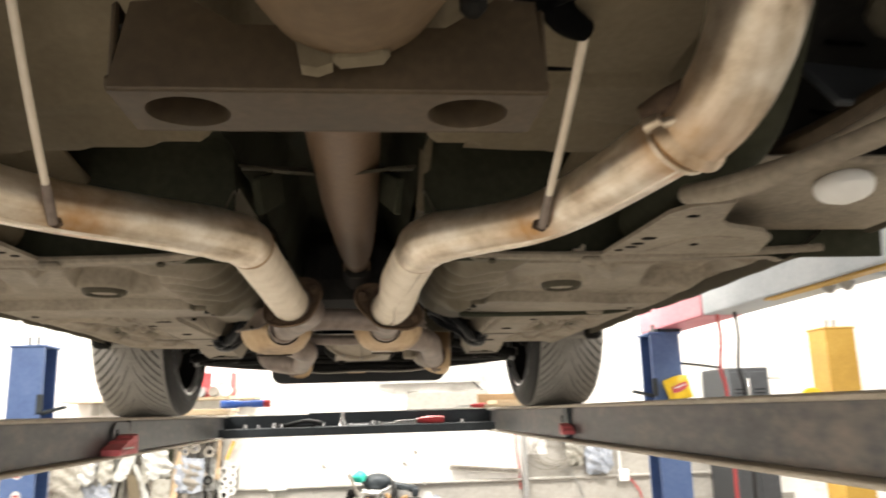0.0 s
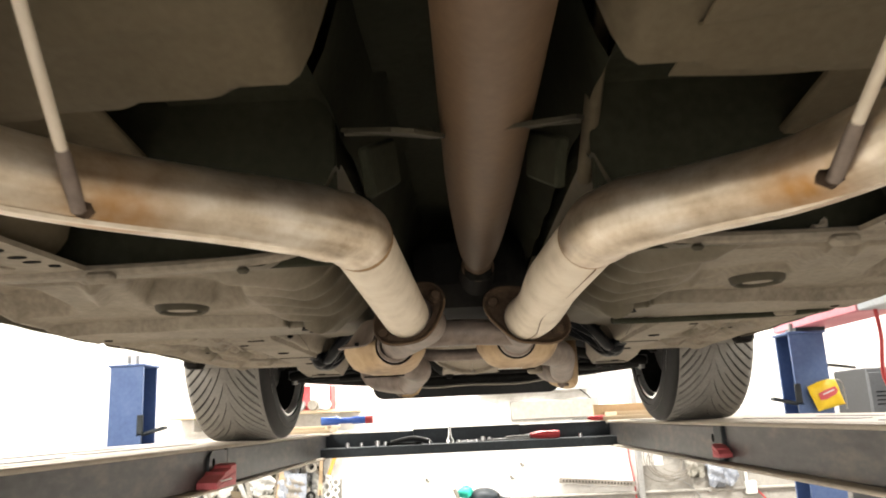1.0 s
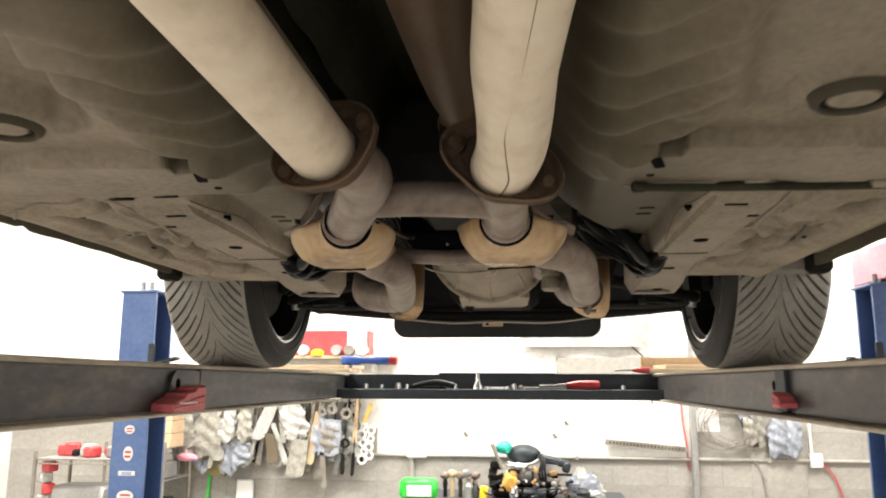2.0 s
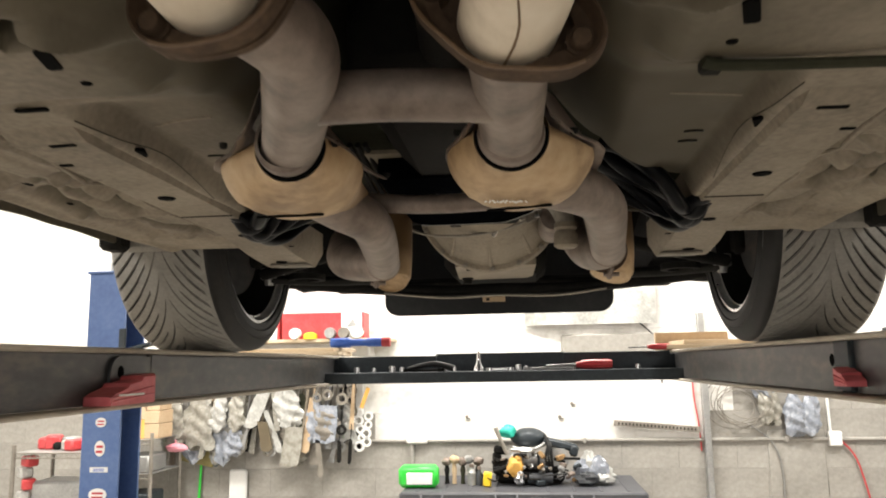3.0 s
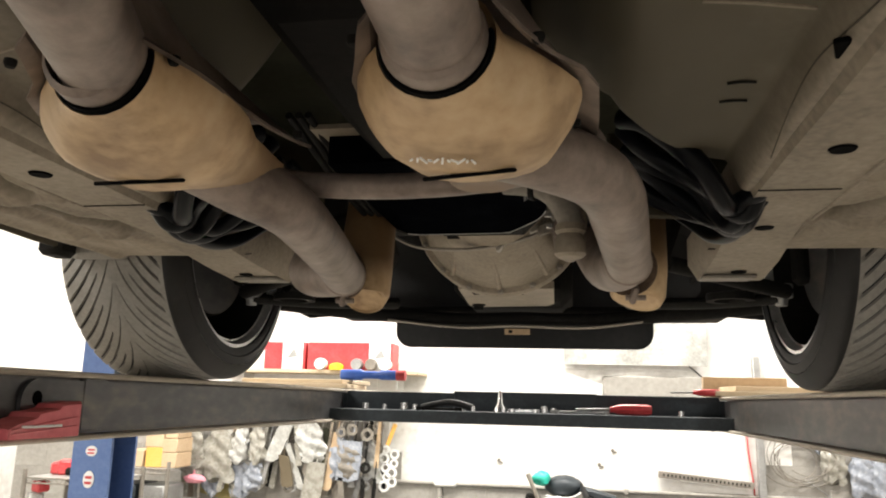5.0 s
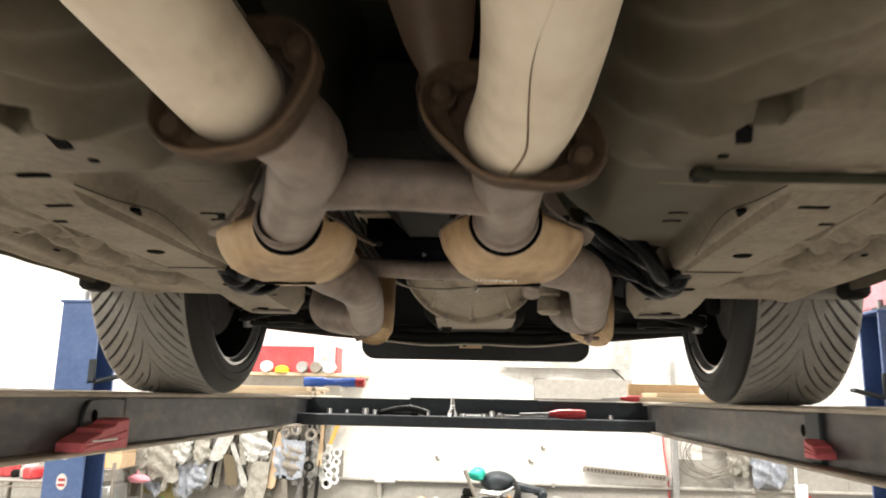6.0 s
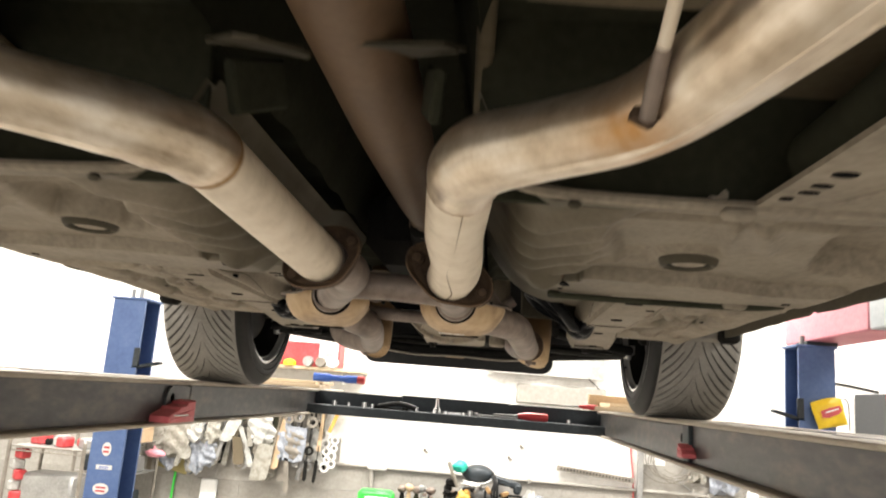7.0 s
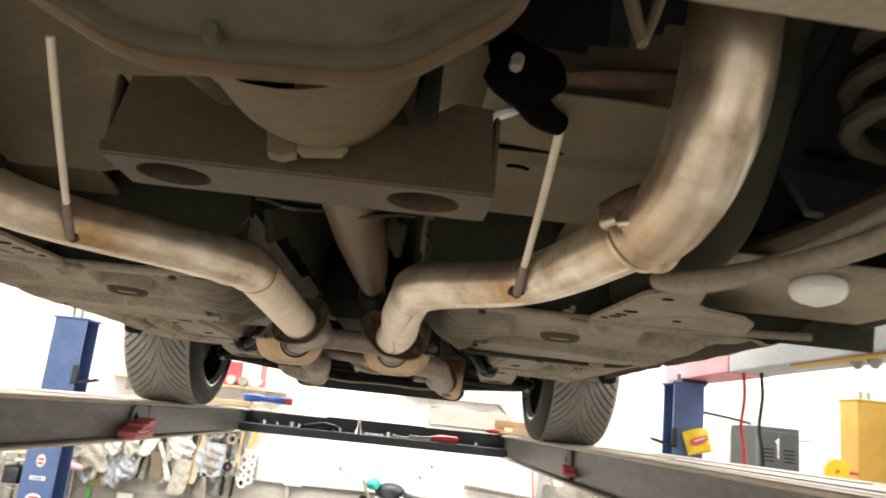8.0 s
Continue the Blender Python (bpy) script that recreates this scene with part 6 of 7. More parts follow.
for k in range(4):
    part("brace_slot", Shape().box((0.535 + 0.012 * (k % 2), 0.815 + 0.022 * k, 2.035 - 0.028 * k), (0.045, 0.004, 0.008), (-38, 0, 6 + 4 * k), 0.002), M_BLACK, brace)
for sx in (0.243, 0.285):
    part("hanger_strap", Shape().sweep([(sx, 0.55, 2.075), ((sx + 0.264) / 2, 0.55, 2.02), (0.264, 0.55, 1.985)], [0.006, 0.008, 0.007], 8, squash=0.5), M_UNDER2, car, "bent hanger strap")
part("axle_bracket", Shape().box((0.330, 0.420, 1.963), (0.17, 0.09, 0.010), (4, -3, 8), 0.003), M_UNDER, car, "tan axle bracket")

# ---- tools on the lift ----
def screwdriver(at, rz, label, size=1.0):
    x, y, z = at
    t = thing("screwdriver", (x, y, z), label, "screwdriver", "red screwdrivers")
    hs = Shape().lathe([(0.0, -0.078), (0.010, -0.077), (0.012, -0.060), (0.0165, -0.05), (0.0185, -0.02), (0.0185, 0.045), (0.015, 0.058), (0.0, 0.06)], (0, 0, 0.0185), "x", 8)
    h = new("handle", hs.mesh("handle", M_RED))
    h.parent = t
    b = new("blade", Shape().sweep([(-0.07, 0, 0.0185), (-0.19, 0, 0.0150)], 0.0050, 10).mesh("blade", M_GREY))
    b.parent = t
    t.rotation_euler = (0, 0, radians(rz))
    t.scale = (size, size, size)


TZ = 1.630
screwdriver((0.367, 4.06, TZ), 0, "screwdriver with a red plastic handle in the tray")
screwdriver((0.62, 4.13, RT + 0.0), 6, "small red-handled screwdriver on the runway end", 0.65)
solo("socket_cone", Shape().lathe([(0.0, 0.0), (0.022, 0.0), (0.020, 0.012), (0.009, 0.03), (0.005, 0.075), (0.0, 0.078)], (-0.083, 4.07, TZ), "z", 16), M_CHROME, "bright pointed centring tool standing in the tray", "tool")
for k, (x, w, m) in enumerate([(0.19, 0.17, M_GREY), (-0.30, 0.14, M_DARK), (0.0, 0.08, M_CHROME)]):
    wr = Shape().box((x, 4.06 + 0.015 * (k % 2), TZ + 0.006), (w, 0.016, 0.010), (0, 0, 5 * k - 4), 0.003)
    wr.lathe([(0.008, 0.0), (0.016, 0.0), (0.016, 0.012), (0.008, 0.012), (0.008, 0.0)], (x - w / 2, 4.06 + 0.015 * (k % 2), TZ), "z", 14)
    wr.lathe([(0.007, 0.0), (0.014, 0.0), (0.014, 0.012), (0.007, 0.012), (0.007, 0.0)], (x + w / 2, 4.06 + 0.015 * (k % 2), TZ), "z", 14)
    solo("spanner", wr, m, "steel ring spanner lying in the black tray", "spanner", "spanners in the tray")
for k, (x, r) in enumerate([(-0.42, 0.014), (-0.385, 0.011), (-0.50, 0.010), (-0.56, 0.012), (0.07, 0.013), (0.10, 0.010), (0.52, 0.010), (-0.18, 0.011), (-0.22, 0.016)]):
    solo("socket", Shape().lathe([(r * 0.6, 0.0), (r, 0.0), (r, r * 1.8), (r * 0.6, r * 1.8), (r * 0.6, 0.0)], (x, 4.05 + 0.02 * (k % 3), TZ), "z", 14), M_CHROME, "small chrome socket in the tray", "socket", "sockets in the tray")
solo("ratchet", Shape().sweep([(-0.36, 4.07, TZ + 0.012), (-0.26, 4.06, TZ + 0.03), (-0.18, 4.06, TZ + 0.012)], [0.009, 0.011, 0.013], 10), M_RUBBER, "black-handled ratchet in the tray", "ratchet")

# blue torque tool with red tip on the left runway
tt = thing("torch", (-0.60, 4.25, RT + 0.034), "blue metal torch with a red tail cap", "torch")
part("barrel", Shape().lathe([(0.0, -0.12), (0.020, -0.12), (0.021, -0.04), (0.015, -0.03), (0.015, 0.03), (0.019, 0.04), (0.019, 0.10)], (-0.60, 4.26, RT + 0.055), "x", 18), M_BLUEP, tt)
part("tail_cap", Shape().lathe([(0.019, 0.10), (0.020, 0.105), (0.020, 0.135), (0.0, 0.138)], (-0.60, 4.26, RT + 0.055), "x", 18), M_RED, tt)


def board(x, y, z, w, d, t, rz, label, m=None):
    solo("board", Shape().box((x, y, z + t / 2), (w, d, t), (0, 0, rz), 0.002), m or M_WOOD, label, "board", "boards on the runways")


board(-0.90, 4.30, RT + 0.001, 0.46, 0.36, 0.016, 4, "thin raw board on the runway")
board(-0.88, 4.33, RT + 0.0175, 0.42, 0.30, 0.016, -5, "thin raw board lying on another board")
board(0.86, 4.28, RT + 0.001, 0.42, 0.34, 0.018, -3, "thin raw board on the runway")
board(0.90, 4.32, RT + 0.0195, 0.38, 0.26, 0.018, 4, "thin raw board lying on another board")
board(0.80, 4.43, RT + 0.001, 0.30, 0.03, 0.075, 0, "brown board edge standing on the runway", M_CARD)

for sx in (-1, 1):
    for x, y0, y1 in ((0.78, 0.6, 1.9), (0.83, 2.1, 2.75), (0.92, -0.5, 1.2), (0.72, 3.3, 3.8), (0.98, 1.5, 2.6)):
        part("worn_strip", Shape().box((sx * x, (y0 + y1) / 2, RT + 0.0012), (0.035, y1 - y0, 0.0016), (0, 0, sx * 0.6), 0.0005), M_RUNWAY, run_l if sx < 0 else run_r, "dark worn strip on the deck")

# yellow bag with unreadable red print, hung on the right post
bag = thing("snack_bag", (1.635, 4.03, RT + 0.004), "yellow plastic bag with red print against the blue post", "bag")
bm_ = Matrix.Translation((1.655, 4.03, RT + 0.070)) @ pose(0, 0, 0, 80, 0, 0) @ pose(0, 0, 0, 0, 0, 12) @ Matrix.Scale(0.92, 4)
v, f, nu, nv = [], [], 26, 18
for j in range(nv + 1):
    b = -0.064 + 0.128 * j / nv
    for i in range(nu):
        g = 2 * math.pi * i / nu
        full = max(0.10, 1 - (abs(b) / 0.064) ** 3)
        half = 0.076 * (1 - 0.10 * (1 - abs(b) / 0.064)) + 0.004 * math.sin(40 * b + 1)
        ca, sa = math.cos(g), math.sin(g)
        v.append(bm_ @ Vector((half * math.copysign(abs(ca) ** 0.7, ca), b + 0.006 * math.sin(3 * ca + 1), 0.026 * full * sa * (1 + 0.18 * math.sin(5 * ca + 60 * b)))))
for j in range(nv):
    f += [(j * nu + i, j * nu + (i + 1) % nu, (j + 1) * nu + (i + 1) % nu, (j + 1) * nu + i) for i in range(nu)]
f += [tuple(range(nu)), tuple(range(nv * nu, (nv + 1) * nu))]
part("pouch", Shape().add(v, f), M_YEL, bag, "", 60)
part("print", Shape().plate([(-0.050, -0.022), (-0.02, -0.026), (0.03, -0.016), (0.052, 0.000), (0.045, 0.024), (0.0, 0.020), (-0.048, 0.010)], 0.003, bm_ @ Matrix.Translation((0, 0, 0.0285))), M_RED, bag, "red print patch")
part("print", Shape().plate([(-0.030, -0.004), (0.034, 0.006), (0.034, 0.012), (-0.030, 0.003)], 0.003, bm_ @ Matrix.Translation((0, 0, 0.0305))), M_WHITE, bag, "pale print bar")
part("hook", Shape().sweep([(1.69, 4.05, RT + 0.11), (1.72, 4.05, RT + 0.135), (1.745, 4.05, RT + 0.12), (1.75, 4.05, RT + 0.05), (1.75, 4.05, RT)], 0.0035, 8), M_GREY, bag)

# ---- neighbouring lift ----
nb = thing("overhead_runway", (1.7, 1.0, 2.09), "raised grey-blue runway beam with a faded red end", "runway beam")
part("beam_body", Shape().box((1.70, -1.25, 2.162), (0.20, 9.56, 0.145), bevel=0.006), M_GREYBLUE, nb)
part("red_end", Shape().box((1.70, 3.955, 2.162), (0.206, 0.85, 0.150), bevel=0.006), M_PINK, nb, "faded red painted end")
part("lower_strip", Shape().box((1.64, 2.55, 2.085), (0.05, 0.9, 0.010), bevel=0.002), M_YELLOW, nb, "tan painted strip")
part("end_bracket", Shape().box((1.66, 4.16, 2.079), (0.14, 0.13, 0.022), bevel=0.004), M_BLACKST, nb)
for k in range(2):
    part("hook_tooth", Shape().box((1.68, 2.66 - 0.10 * k, 2.086 - 0.004 * k), (0.05, 0.055, 0.060), (0, 0, 10), 0.020), M_GREY, nb, "grey cast tooth")
part("tooth_plate", Shape().box((1.69, 2.58, 2.089), (0.10, 0.30, 0.016), bevel=0.004), M_GREYBLUE, nb)

yp = thing("yellow_post", (2.63, 4.15, 0), "yellow painted steel lift post", "lift post")
part("column", Shape().plate([(-0.085, -0.085), (0.085, -0.085), (0.085, 0.085), (0.073, 0.085), (0.073, -0.073), (-0.073, -0.073), (-0.073, 0.085), (-0.085, 0.085)], 2.07, Matrix.Translation((2.635, 4.19, 1.035))), M_YELLOW, yp)
part("cap", Shape().box((2.635, 4.19, 2.076), (0.185, 0.185, 0.012), bevel=0.003), M_YELLOW, yp)
for dx in (-0.035, 0.01):
    part("stud", Shape().sweep([(2.635 + dx, 4.16, 2.08), (2.635 + dx, 4.16, 2.125)], 0.011, 10), M_GREY, yp)
part("base_plate", Shape().box((2.635, 4.19, 0.01), (0.34, 0.34, 0.02), bevel=0.003), M_YELLOW, yp)
reel = thing("hose_reel", (2.43, 4.12, 1.64), "bright yellow hose reel on a bracket of the yellow post", "hose reel")
part("disc", Shape().lathe([(0.012, -0.014), (0.062, -0.014), (0.066, -0.010), (0.066, 0.010), (0.062, 0.014), (0.012, 0.014), (0.012, -0.014)], (2.425, 4.10, 1.690), "y", 32), M_YEL, reel)
part("bracket", Shape().box((2.49, 4.12, 1.690), (0.14, 0.014, 0.016), bevel=0.003), M_RED, reel)
for hx, hy, m, lb in ((1.655, 3.50, M_RED, "red air hose hanging from the beam"), (1.70, 3.42, M_RUBBER, "black air hose hanging from the beam")):
    solo("air_hose", Shape().sweep([(hx, hy, 2.092), (hx + 0.006, hy, 1.98), (hx - 0.004, hy + 0.01, 1.84), (hx + 0.01, hy, 1.70), (hx + 0.004, hy, 1.2), (hx, hy, 0.3)], 0.008, 10), m, lb, "air hose", "air hoses")

# ---- along the back wall ----
WY = Y1
conduit = thing("conduit", (0.6, WY - 0.02, 1.10), "thin grey painted conduit clipped to the wall", "conduit")
part("pipe", Shape().sweep([(-1.06, WY - 0.022, 1.10), (3.4, WY - 0.022, 1.095)], 0.014, 10), M_GREYWALL, conduit)
for x in (-0.72, 0.5, 1.9, 3.0):
    part("clip", Shape().box((x, WY - 0.022, 1.098), (0.03, 0.044, 0.04), bevel=0.006), M_GREYWALL, conduit)
part("junction", Shape().box((-0.72, WY - 0.03, 1.105), (0.16, 0.05, 0.05), bevel=0.012), M_WALL, conduit)
part("drop", Shape().sweep([(-0.76, WY - 0.022, 1.09), (-0.76, WY - 0.022, 0.75)], 0.018, 10), M_GREYWALL, conduit)
pb = thing("perforated_bar", (1.01, WY - 0.05, 1.17), "grey perforated steel bar leaning on the conduit", "steel bar")
part("bar", Shape().box((1.01, WY - 0.05, 1.195), (0.60, 0.03, 0.042), (0, 5.0, 0), 0.003), M_CAST, pb)
for k in range(22):
    part("hole", Shape().box((0.745 + 0.0253 * k, WY - 0.0665, 1.218 - 0.00221 * k), (0.010, 0.004, 0.016), (0, 5, 0), 0.001), M_DARK, pb)
pl = thing("pilaster", (1.36, WY, 0), "grey metal corner strip up the wall", "corner strip")
part("strip", Shape().box((1.362, WY - 0.03, 1.0), (0.045, 0.06, 2.0), bevel=0.004), M_GREY, pl)
solo("red_strap", Shape().sweep([(1.285, WY - 0.015, 1.56), (1.29, WY - 0.02, 1.38), (1.31, WY - 0.02, 1.20), (1.318, WY - 0.02, 1.02)], [0.014, 0.016, 0.016, 0.012], 8, squash=0.3), M_RED, "red webbing strap hanging on the wall", "strap")
coil = thing("cable_coil", (1.62, WY - 0.03, 1.3), "loose coil of grey cable hung on the wall", "cable")
rnd = random.Random(4)
for k in range(9):
    cx_, cz_, r = 1.60 + rnd.uniform(-0.05, 0.05), 1.36 + rnd.uniform(-0.04, 0.04), rnd.uniform(0.09, 0.19)
    part("loop", Shape().sweep([(cx_ + r * math.cos(a) * 1.15, WY - 0.03 - 0.008 * k, cz_ + r * math.sin(a)) for a in np.linspace(0.5 * k, 0.5 * k + rnd.uniform(4.6, 6.2), 18)], 0.0032, 6, 2), M_CAST, coil)
part("tail", Shape().sweep([(1.62, WY - 0.03, 1.22), (1.80, WY - 0.03, 1.08), (1.86, WY - 0.03, 0.85), (1.84, WY - 0.03, 0.5)], 0.005, 6), M_GREY, coil)
sw = thing("socket_box", (2.22, WY - 0.02, 1.04), "white socket box on the wall", "socket box")
part("box", Shape().box((2.225, WY - 0.025, 1.10), (0.09, 0.05, 0.10), bevel=0.008), M_WHITE, sw)
part("riser", Shape().sweep([(2.20, WY - 0.02, 1.15), (2.19, WY - 0.02, 1.8)], 0.012, 8), M_WHITE, sw)
part("cord", Shape().sweep([(2.27, WY - 0.03, 1.08), (2.36, WY - 0.03, 0.95), (2.44, WY - 0.03, 0.6)], 0.006, 8), M_RED, sw)
solo("wall_stain_board", Shape().box((1.965, WY - 0.012, 0.58), (0.38, 0.02, 1.16), bevel=0.003), M_GREYWALL, "grey board leaning on the wall", "board")

# wide tool chest with engine parts on its lid
bz = 0.8634
bench = thing("tool_chest", (0.045, 6.35, 0), "wide grey plastic tool chest on a stand against the wall", "tool chest")
part("body", Shape().box((0.045, 6.37, 0.60), (1.50, 0.70, 0.40), bevel=0.02), M_CHEST, bench)
lid = part("lid", Shape().box((0.045, 6.37, bz - 0.034), (1.55, 0.75, 0.058), bevel=0.012).box((0.045, 6.00, bz - 0.050), (1.50, 0.02, 0.026), bevel=0.006), M_CHEST, bench, "ribbed grey lid")
for lx in (-0.52, -0.05, 0.42):
    part("latch", Shape().box((lx, 5.984, bz - 0.075), (0.13, 0.022, 0.07), bevel=0.008).sweep([(lx - 0.07, 5.99, bz - 0.02), (lx - 0.05, 5.965, bz - 0.045), (lx + 0.05, 5.965, bz - 0.045), (lx + 0.07, 5.99, bz - 0.02)], 0.008, 8), M_CHEST, bench, "pull latch")
for k in range(9):
    part("rib", Shape().box((-0.62 + 0.166 * k, 6.37, bz - 0.0045), (0.02, 0.66, 0.006), bevel=0.002), M_CHEST, lid)
for lx in (-0.64, 0.73):
    for ly in (6.06, 6.68):
        part("leg", Shape().box((lx, ly, 0.20), (0.05, 0.05, 0.40), bevel=0.004), M_GREY, bench)
BT = bz - 0.0015
gx = -0.628
gb_ = thing("green_case", (gx, 6.2, BT), "bright green plastic tool case on the chest", "tool case")
part("shell", Shape().box((gx, 6.2, BT + 0.07), (0.26, 0.12, 0.14), bevel=0.025), M_GREEN, gb_)
part("face", Shape().box((gx + 0.01, 6.139, BT + 0.060), (0.17, 0.012, 0.075), bevel=0.008), M_WHITE, gb_)
rnd = random.Random(7)
for k in range(5):
    x, h = -0.455 + 0.052 * k + rnd.uniform(-0.006, 0.006), 0.145 + 0.012 * (k % 2)
    br = thing("brush", (x, 6.34, BT), "worn round brush with a stubby handle standing on the chest", "brush", "brushes on the chest")
    part("handle", Shape().lathe([(0.0, 0.0), (0.016, 0.0), (0.013, 0.05), (0.018, 0.09), (0.010, h - 0.02), (0.0, h - 0.02)], (x, 6.34, BT), "z", 12), (M_DARK, M_CARD, M_TUNNEL, M_GREY, M_DARK)[k], br)
    part("bristles", Shape().blob((x, 6.34, BT + h), 0.034, 12, 0.18, k, (1.05, 0.8, 0.8)), (M_TAUPE, M_CARD, M_TAUPE, M_GREY, M_TAUPE)[k], br)
for k, (x, h, r, m) in enumerate(((-0.285, 0.115, 0.030, M_GREY), (-0.235, 0.10, 0.024, M_LOCKER))):
    bt = thing("bottle", (x, 6.28, BT), "grey spray bottle among the parts on the chest", "bottle", "bottles on the chest")
    part("vessel", Shape().lathe([(0.0, 0.0), (r, 0.0), (r, h * 0.7), (r * 0.5, h * 0.86), (r * 0.45, h)], (x, 6.28, BT), "z", 16), m, bt)
    part("cap", Shape().lathe([(r * 0.55, h), (r * 0.55, h + 0.02), (0.0, h + 0.022)], (x, 6.28, BT), "z", 14), M_TAUPE, bt)
eng = thing("engine_assembly", (0.10, 6.40, BT), "black and grey engine accessory with hoses on the chest", "engine part")
part("block", Shape().box((0.10, 6.44, BT + 0.055), (0.46, 0.26, 0.11), bevel=0.03), M_DARK, eng)
part("lower_cylinder", Shape().lathe([(0.0, -0.08), (0.034, -0.08), (0.036, -0.06), (0.030, 0.0), (0.036, 0.06), (0.034, 0.075), (0.0, 0.075)], (0.175, 6.27, BT + 0.045), "x", 20), M_LOCKER, eng, "dark grey cylinder")
part("mid_cylinder", Shape().lathe([(0.0, -0.12), (0.040, -0.12), (0.046, -0.10), (0.046, -0.02), (0.050, -0.015), (0.050, 0.0), (0.046, 0.005), (0.044, 0.11), (0.0, 0.11)], (0.09, 6.33, BT + 0.155), "x", 24), M_GREY, eng, "dull grey cylinder")
part("clamp_band", Shape().lathe([(0.046, -0.008), (0.052, -0.006), (0.052, 0.006), (0.046, 0.008)], (0.16, 6.33, BT + 0.155), "x", 24), M_BLACKST, eng)
part("dome", Shape().blob((0.10, 6.36, BT + 0.295), 0.115, 24, 0.05, 2, (1.05, 0.75, 0.58)), M_BLACKST, eng, "black plastic dome")
part("dome_rim", Shape().sweep([(-0.01, 6.27, BT + 0.245), (0.06, 6.255, BT + 0.232), (0.15, 6.26, BT + 0.24), (0.21, 6.30, BT + 0.27)], 0.010, 10), M_GREY, eng)
part("white_rag", Shape().blob((0.065, 6.26, BT + 0.228), 0.062, 14, 0.3, 9, (1.3, 0.6, 0.24)), M_WHITE, eng, "crumpled white rag")
part("side_arm", Shape().box((0.305, 6.34, BT + 0.255), (0.23, 0.10, 0.050), (0, 14, 4), 0.014).box((0.395, 6.33, BT + 0.215), (0.055, 0.09, 0.075), (0, 14, 0), 0.014), M_BLACKST, eng, "black plastic arm")
part("bracket_case", Shape().plate([(-0.062, 0.055), (0.030, 0.050), (0.058, -0.045), (-0.048, -0.060)], 0.10, Matrix.Translation((0.305, 6.33, BT + 0.180)) @ pose(0, 0, 0, 90, 0, 0)), M_GREY, eng, "grey cast bracket")
for k in range(3):
    part("black_hose", Shape().sweep([(0.205 + 0.014 * k, 6.30, BT + 0.32 - 0.02 * k), (0.222 + 0.010 * k, 6.27, BT + 0.25), (0.205 + 0.02 * k, 6.26, BT + 0.18), (0.225 + 0.014 * k, 6.28, BT + 0.10)], 0.0095, 8), M_RUBBER, eng)
part("amber_housing", Shape().blob((0.005, 6.24, BT + 0.125), 0.058, 16, 0.22, 5, (0.95, 0.7, 1.0)), M_ORANGE, eng, "amber plastic housing")
part("silver_fitting", Shape().blob((0.035, 6.21, BT + 0.055), 0.036, 12, 0.3, 6), M_CHROME, eng)
part("teal_cap", Shape().blob((-0.035, 6.30, BT + 0.345), 0.048, 14, 0.25, 6, (1.2, 0.7, 0.8)), M_TEAL, eng, "teal plastic cap")
part("lever", Shape().sweep([(-0.118, 6.26, BT + 0.370), (-0.085, 6.25, BT + 0.29), (-0.045, 6.25, BT + 0.20)], [0.016, 0.013, 0.014], 10), M_CAST, eng, "pale lever")
part("lever_base", Shape().box((-0.09, 6.29, BT + 0.225), (0.09, 0.06, 0.05), (0, 10, 0), 0.012).box((-0.115, 6.30, BT + 0.14), (0.06, 0.06, 0.14), bevel=0.012), M_DARK, eng)
for k in range(46):
    x = rnd.uniform(-0.14, 0.42)
    p = (x, 6.21 + rnd.uniform(0, 0.09), BT + 0.02 + rnd.uniform(0, 0.20) * (1 if x < 0.36 else 0.6))
    g = rnd.uniform(0.010, 0.026)
    if k % 3 == 0:
        fit = Shape().blob(p, g, 8, 0.3, k)
    elif k % 3 == 1:
        fit = Shape().box(p, (g * 2.4, g * 1.4, g * 1.2), (rnd.uniform(-30, 30), rnd.uniform(-50, 50), rnd.uniform(-40, 40)), 0.004)
    else:
        fit = Shape().sweep([p, (p[0] + rnd.uniform(-0.08, 0.08), p[1] - 0.02, p[2] + rnd.uniform(-0.03, 0.05)), (p[0] + rnd.uniform(-0.12, 0.12), p[1], p[2] + 0.02)], g * 0.4, 8)
    part("fitting", fit, (M_GREY, M_DARK, M_TAUPE, M_GREY, M_RUBBER, M_BLACKST, M_CAST, M_DARK, M_WELD)[(k * 5) % 9], eng)


def foil(x, y, z, w, h, seed):
    """A crumpled wrapped part: a lump with sharp folds."""
    r = random.Random(seed)
    v, f, nu, nv = [], [], 14, 8
    for j in range(nv + 1):
        th = math.pi * j / nv
        for i in range(nu):
            a = 2 * math.pi * i / nu
            k = 1 + r.uniform(-0.28, 0.28)
            v.append((x + 0.5 * w * k * math.sin(th) * math.cos(a), y + 0.25 * w * k * math.sin(th) * math.sin(a), max(z, z + 0.5 * h + 0.5 * h * k * math.cos(th))))
    for j in range(nv):
        f += [(j * nu + i, (j + 1) * nu + i, (j + 1) * nu + (i + 1) % nu, j * nu + (i + 1) % nu) for i in range(nu)]
    return Shape().add(v, f)


for k, (x, w, h) in enumerate(((0.44, 0.12, 0.15), (0.49, 0.14, 0.20), (0.55, 0.13, 0.17), (0.60, 0.12, 0.11), (0.47, 0.16, 0.08), (0.57, 0.16, 0.07))):
    solo("foil_wrap", foil(x, 6.30 + 0.03 * (k % 2) - 0.05 * (k > 3), BT, w, h, 20 + k), (M_BAGB, M_BAG, M_BAGB, M_BAG, M_LOCKER, M_GREY)[k], "crumpled silver wrapped part on the chest", "wrapped part", "wrapped parts", angle=15)
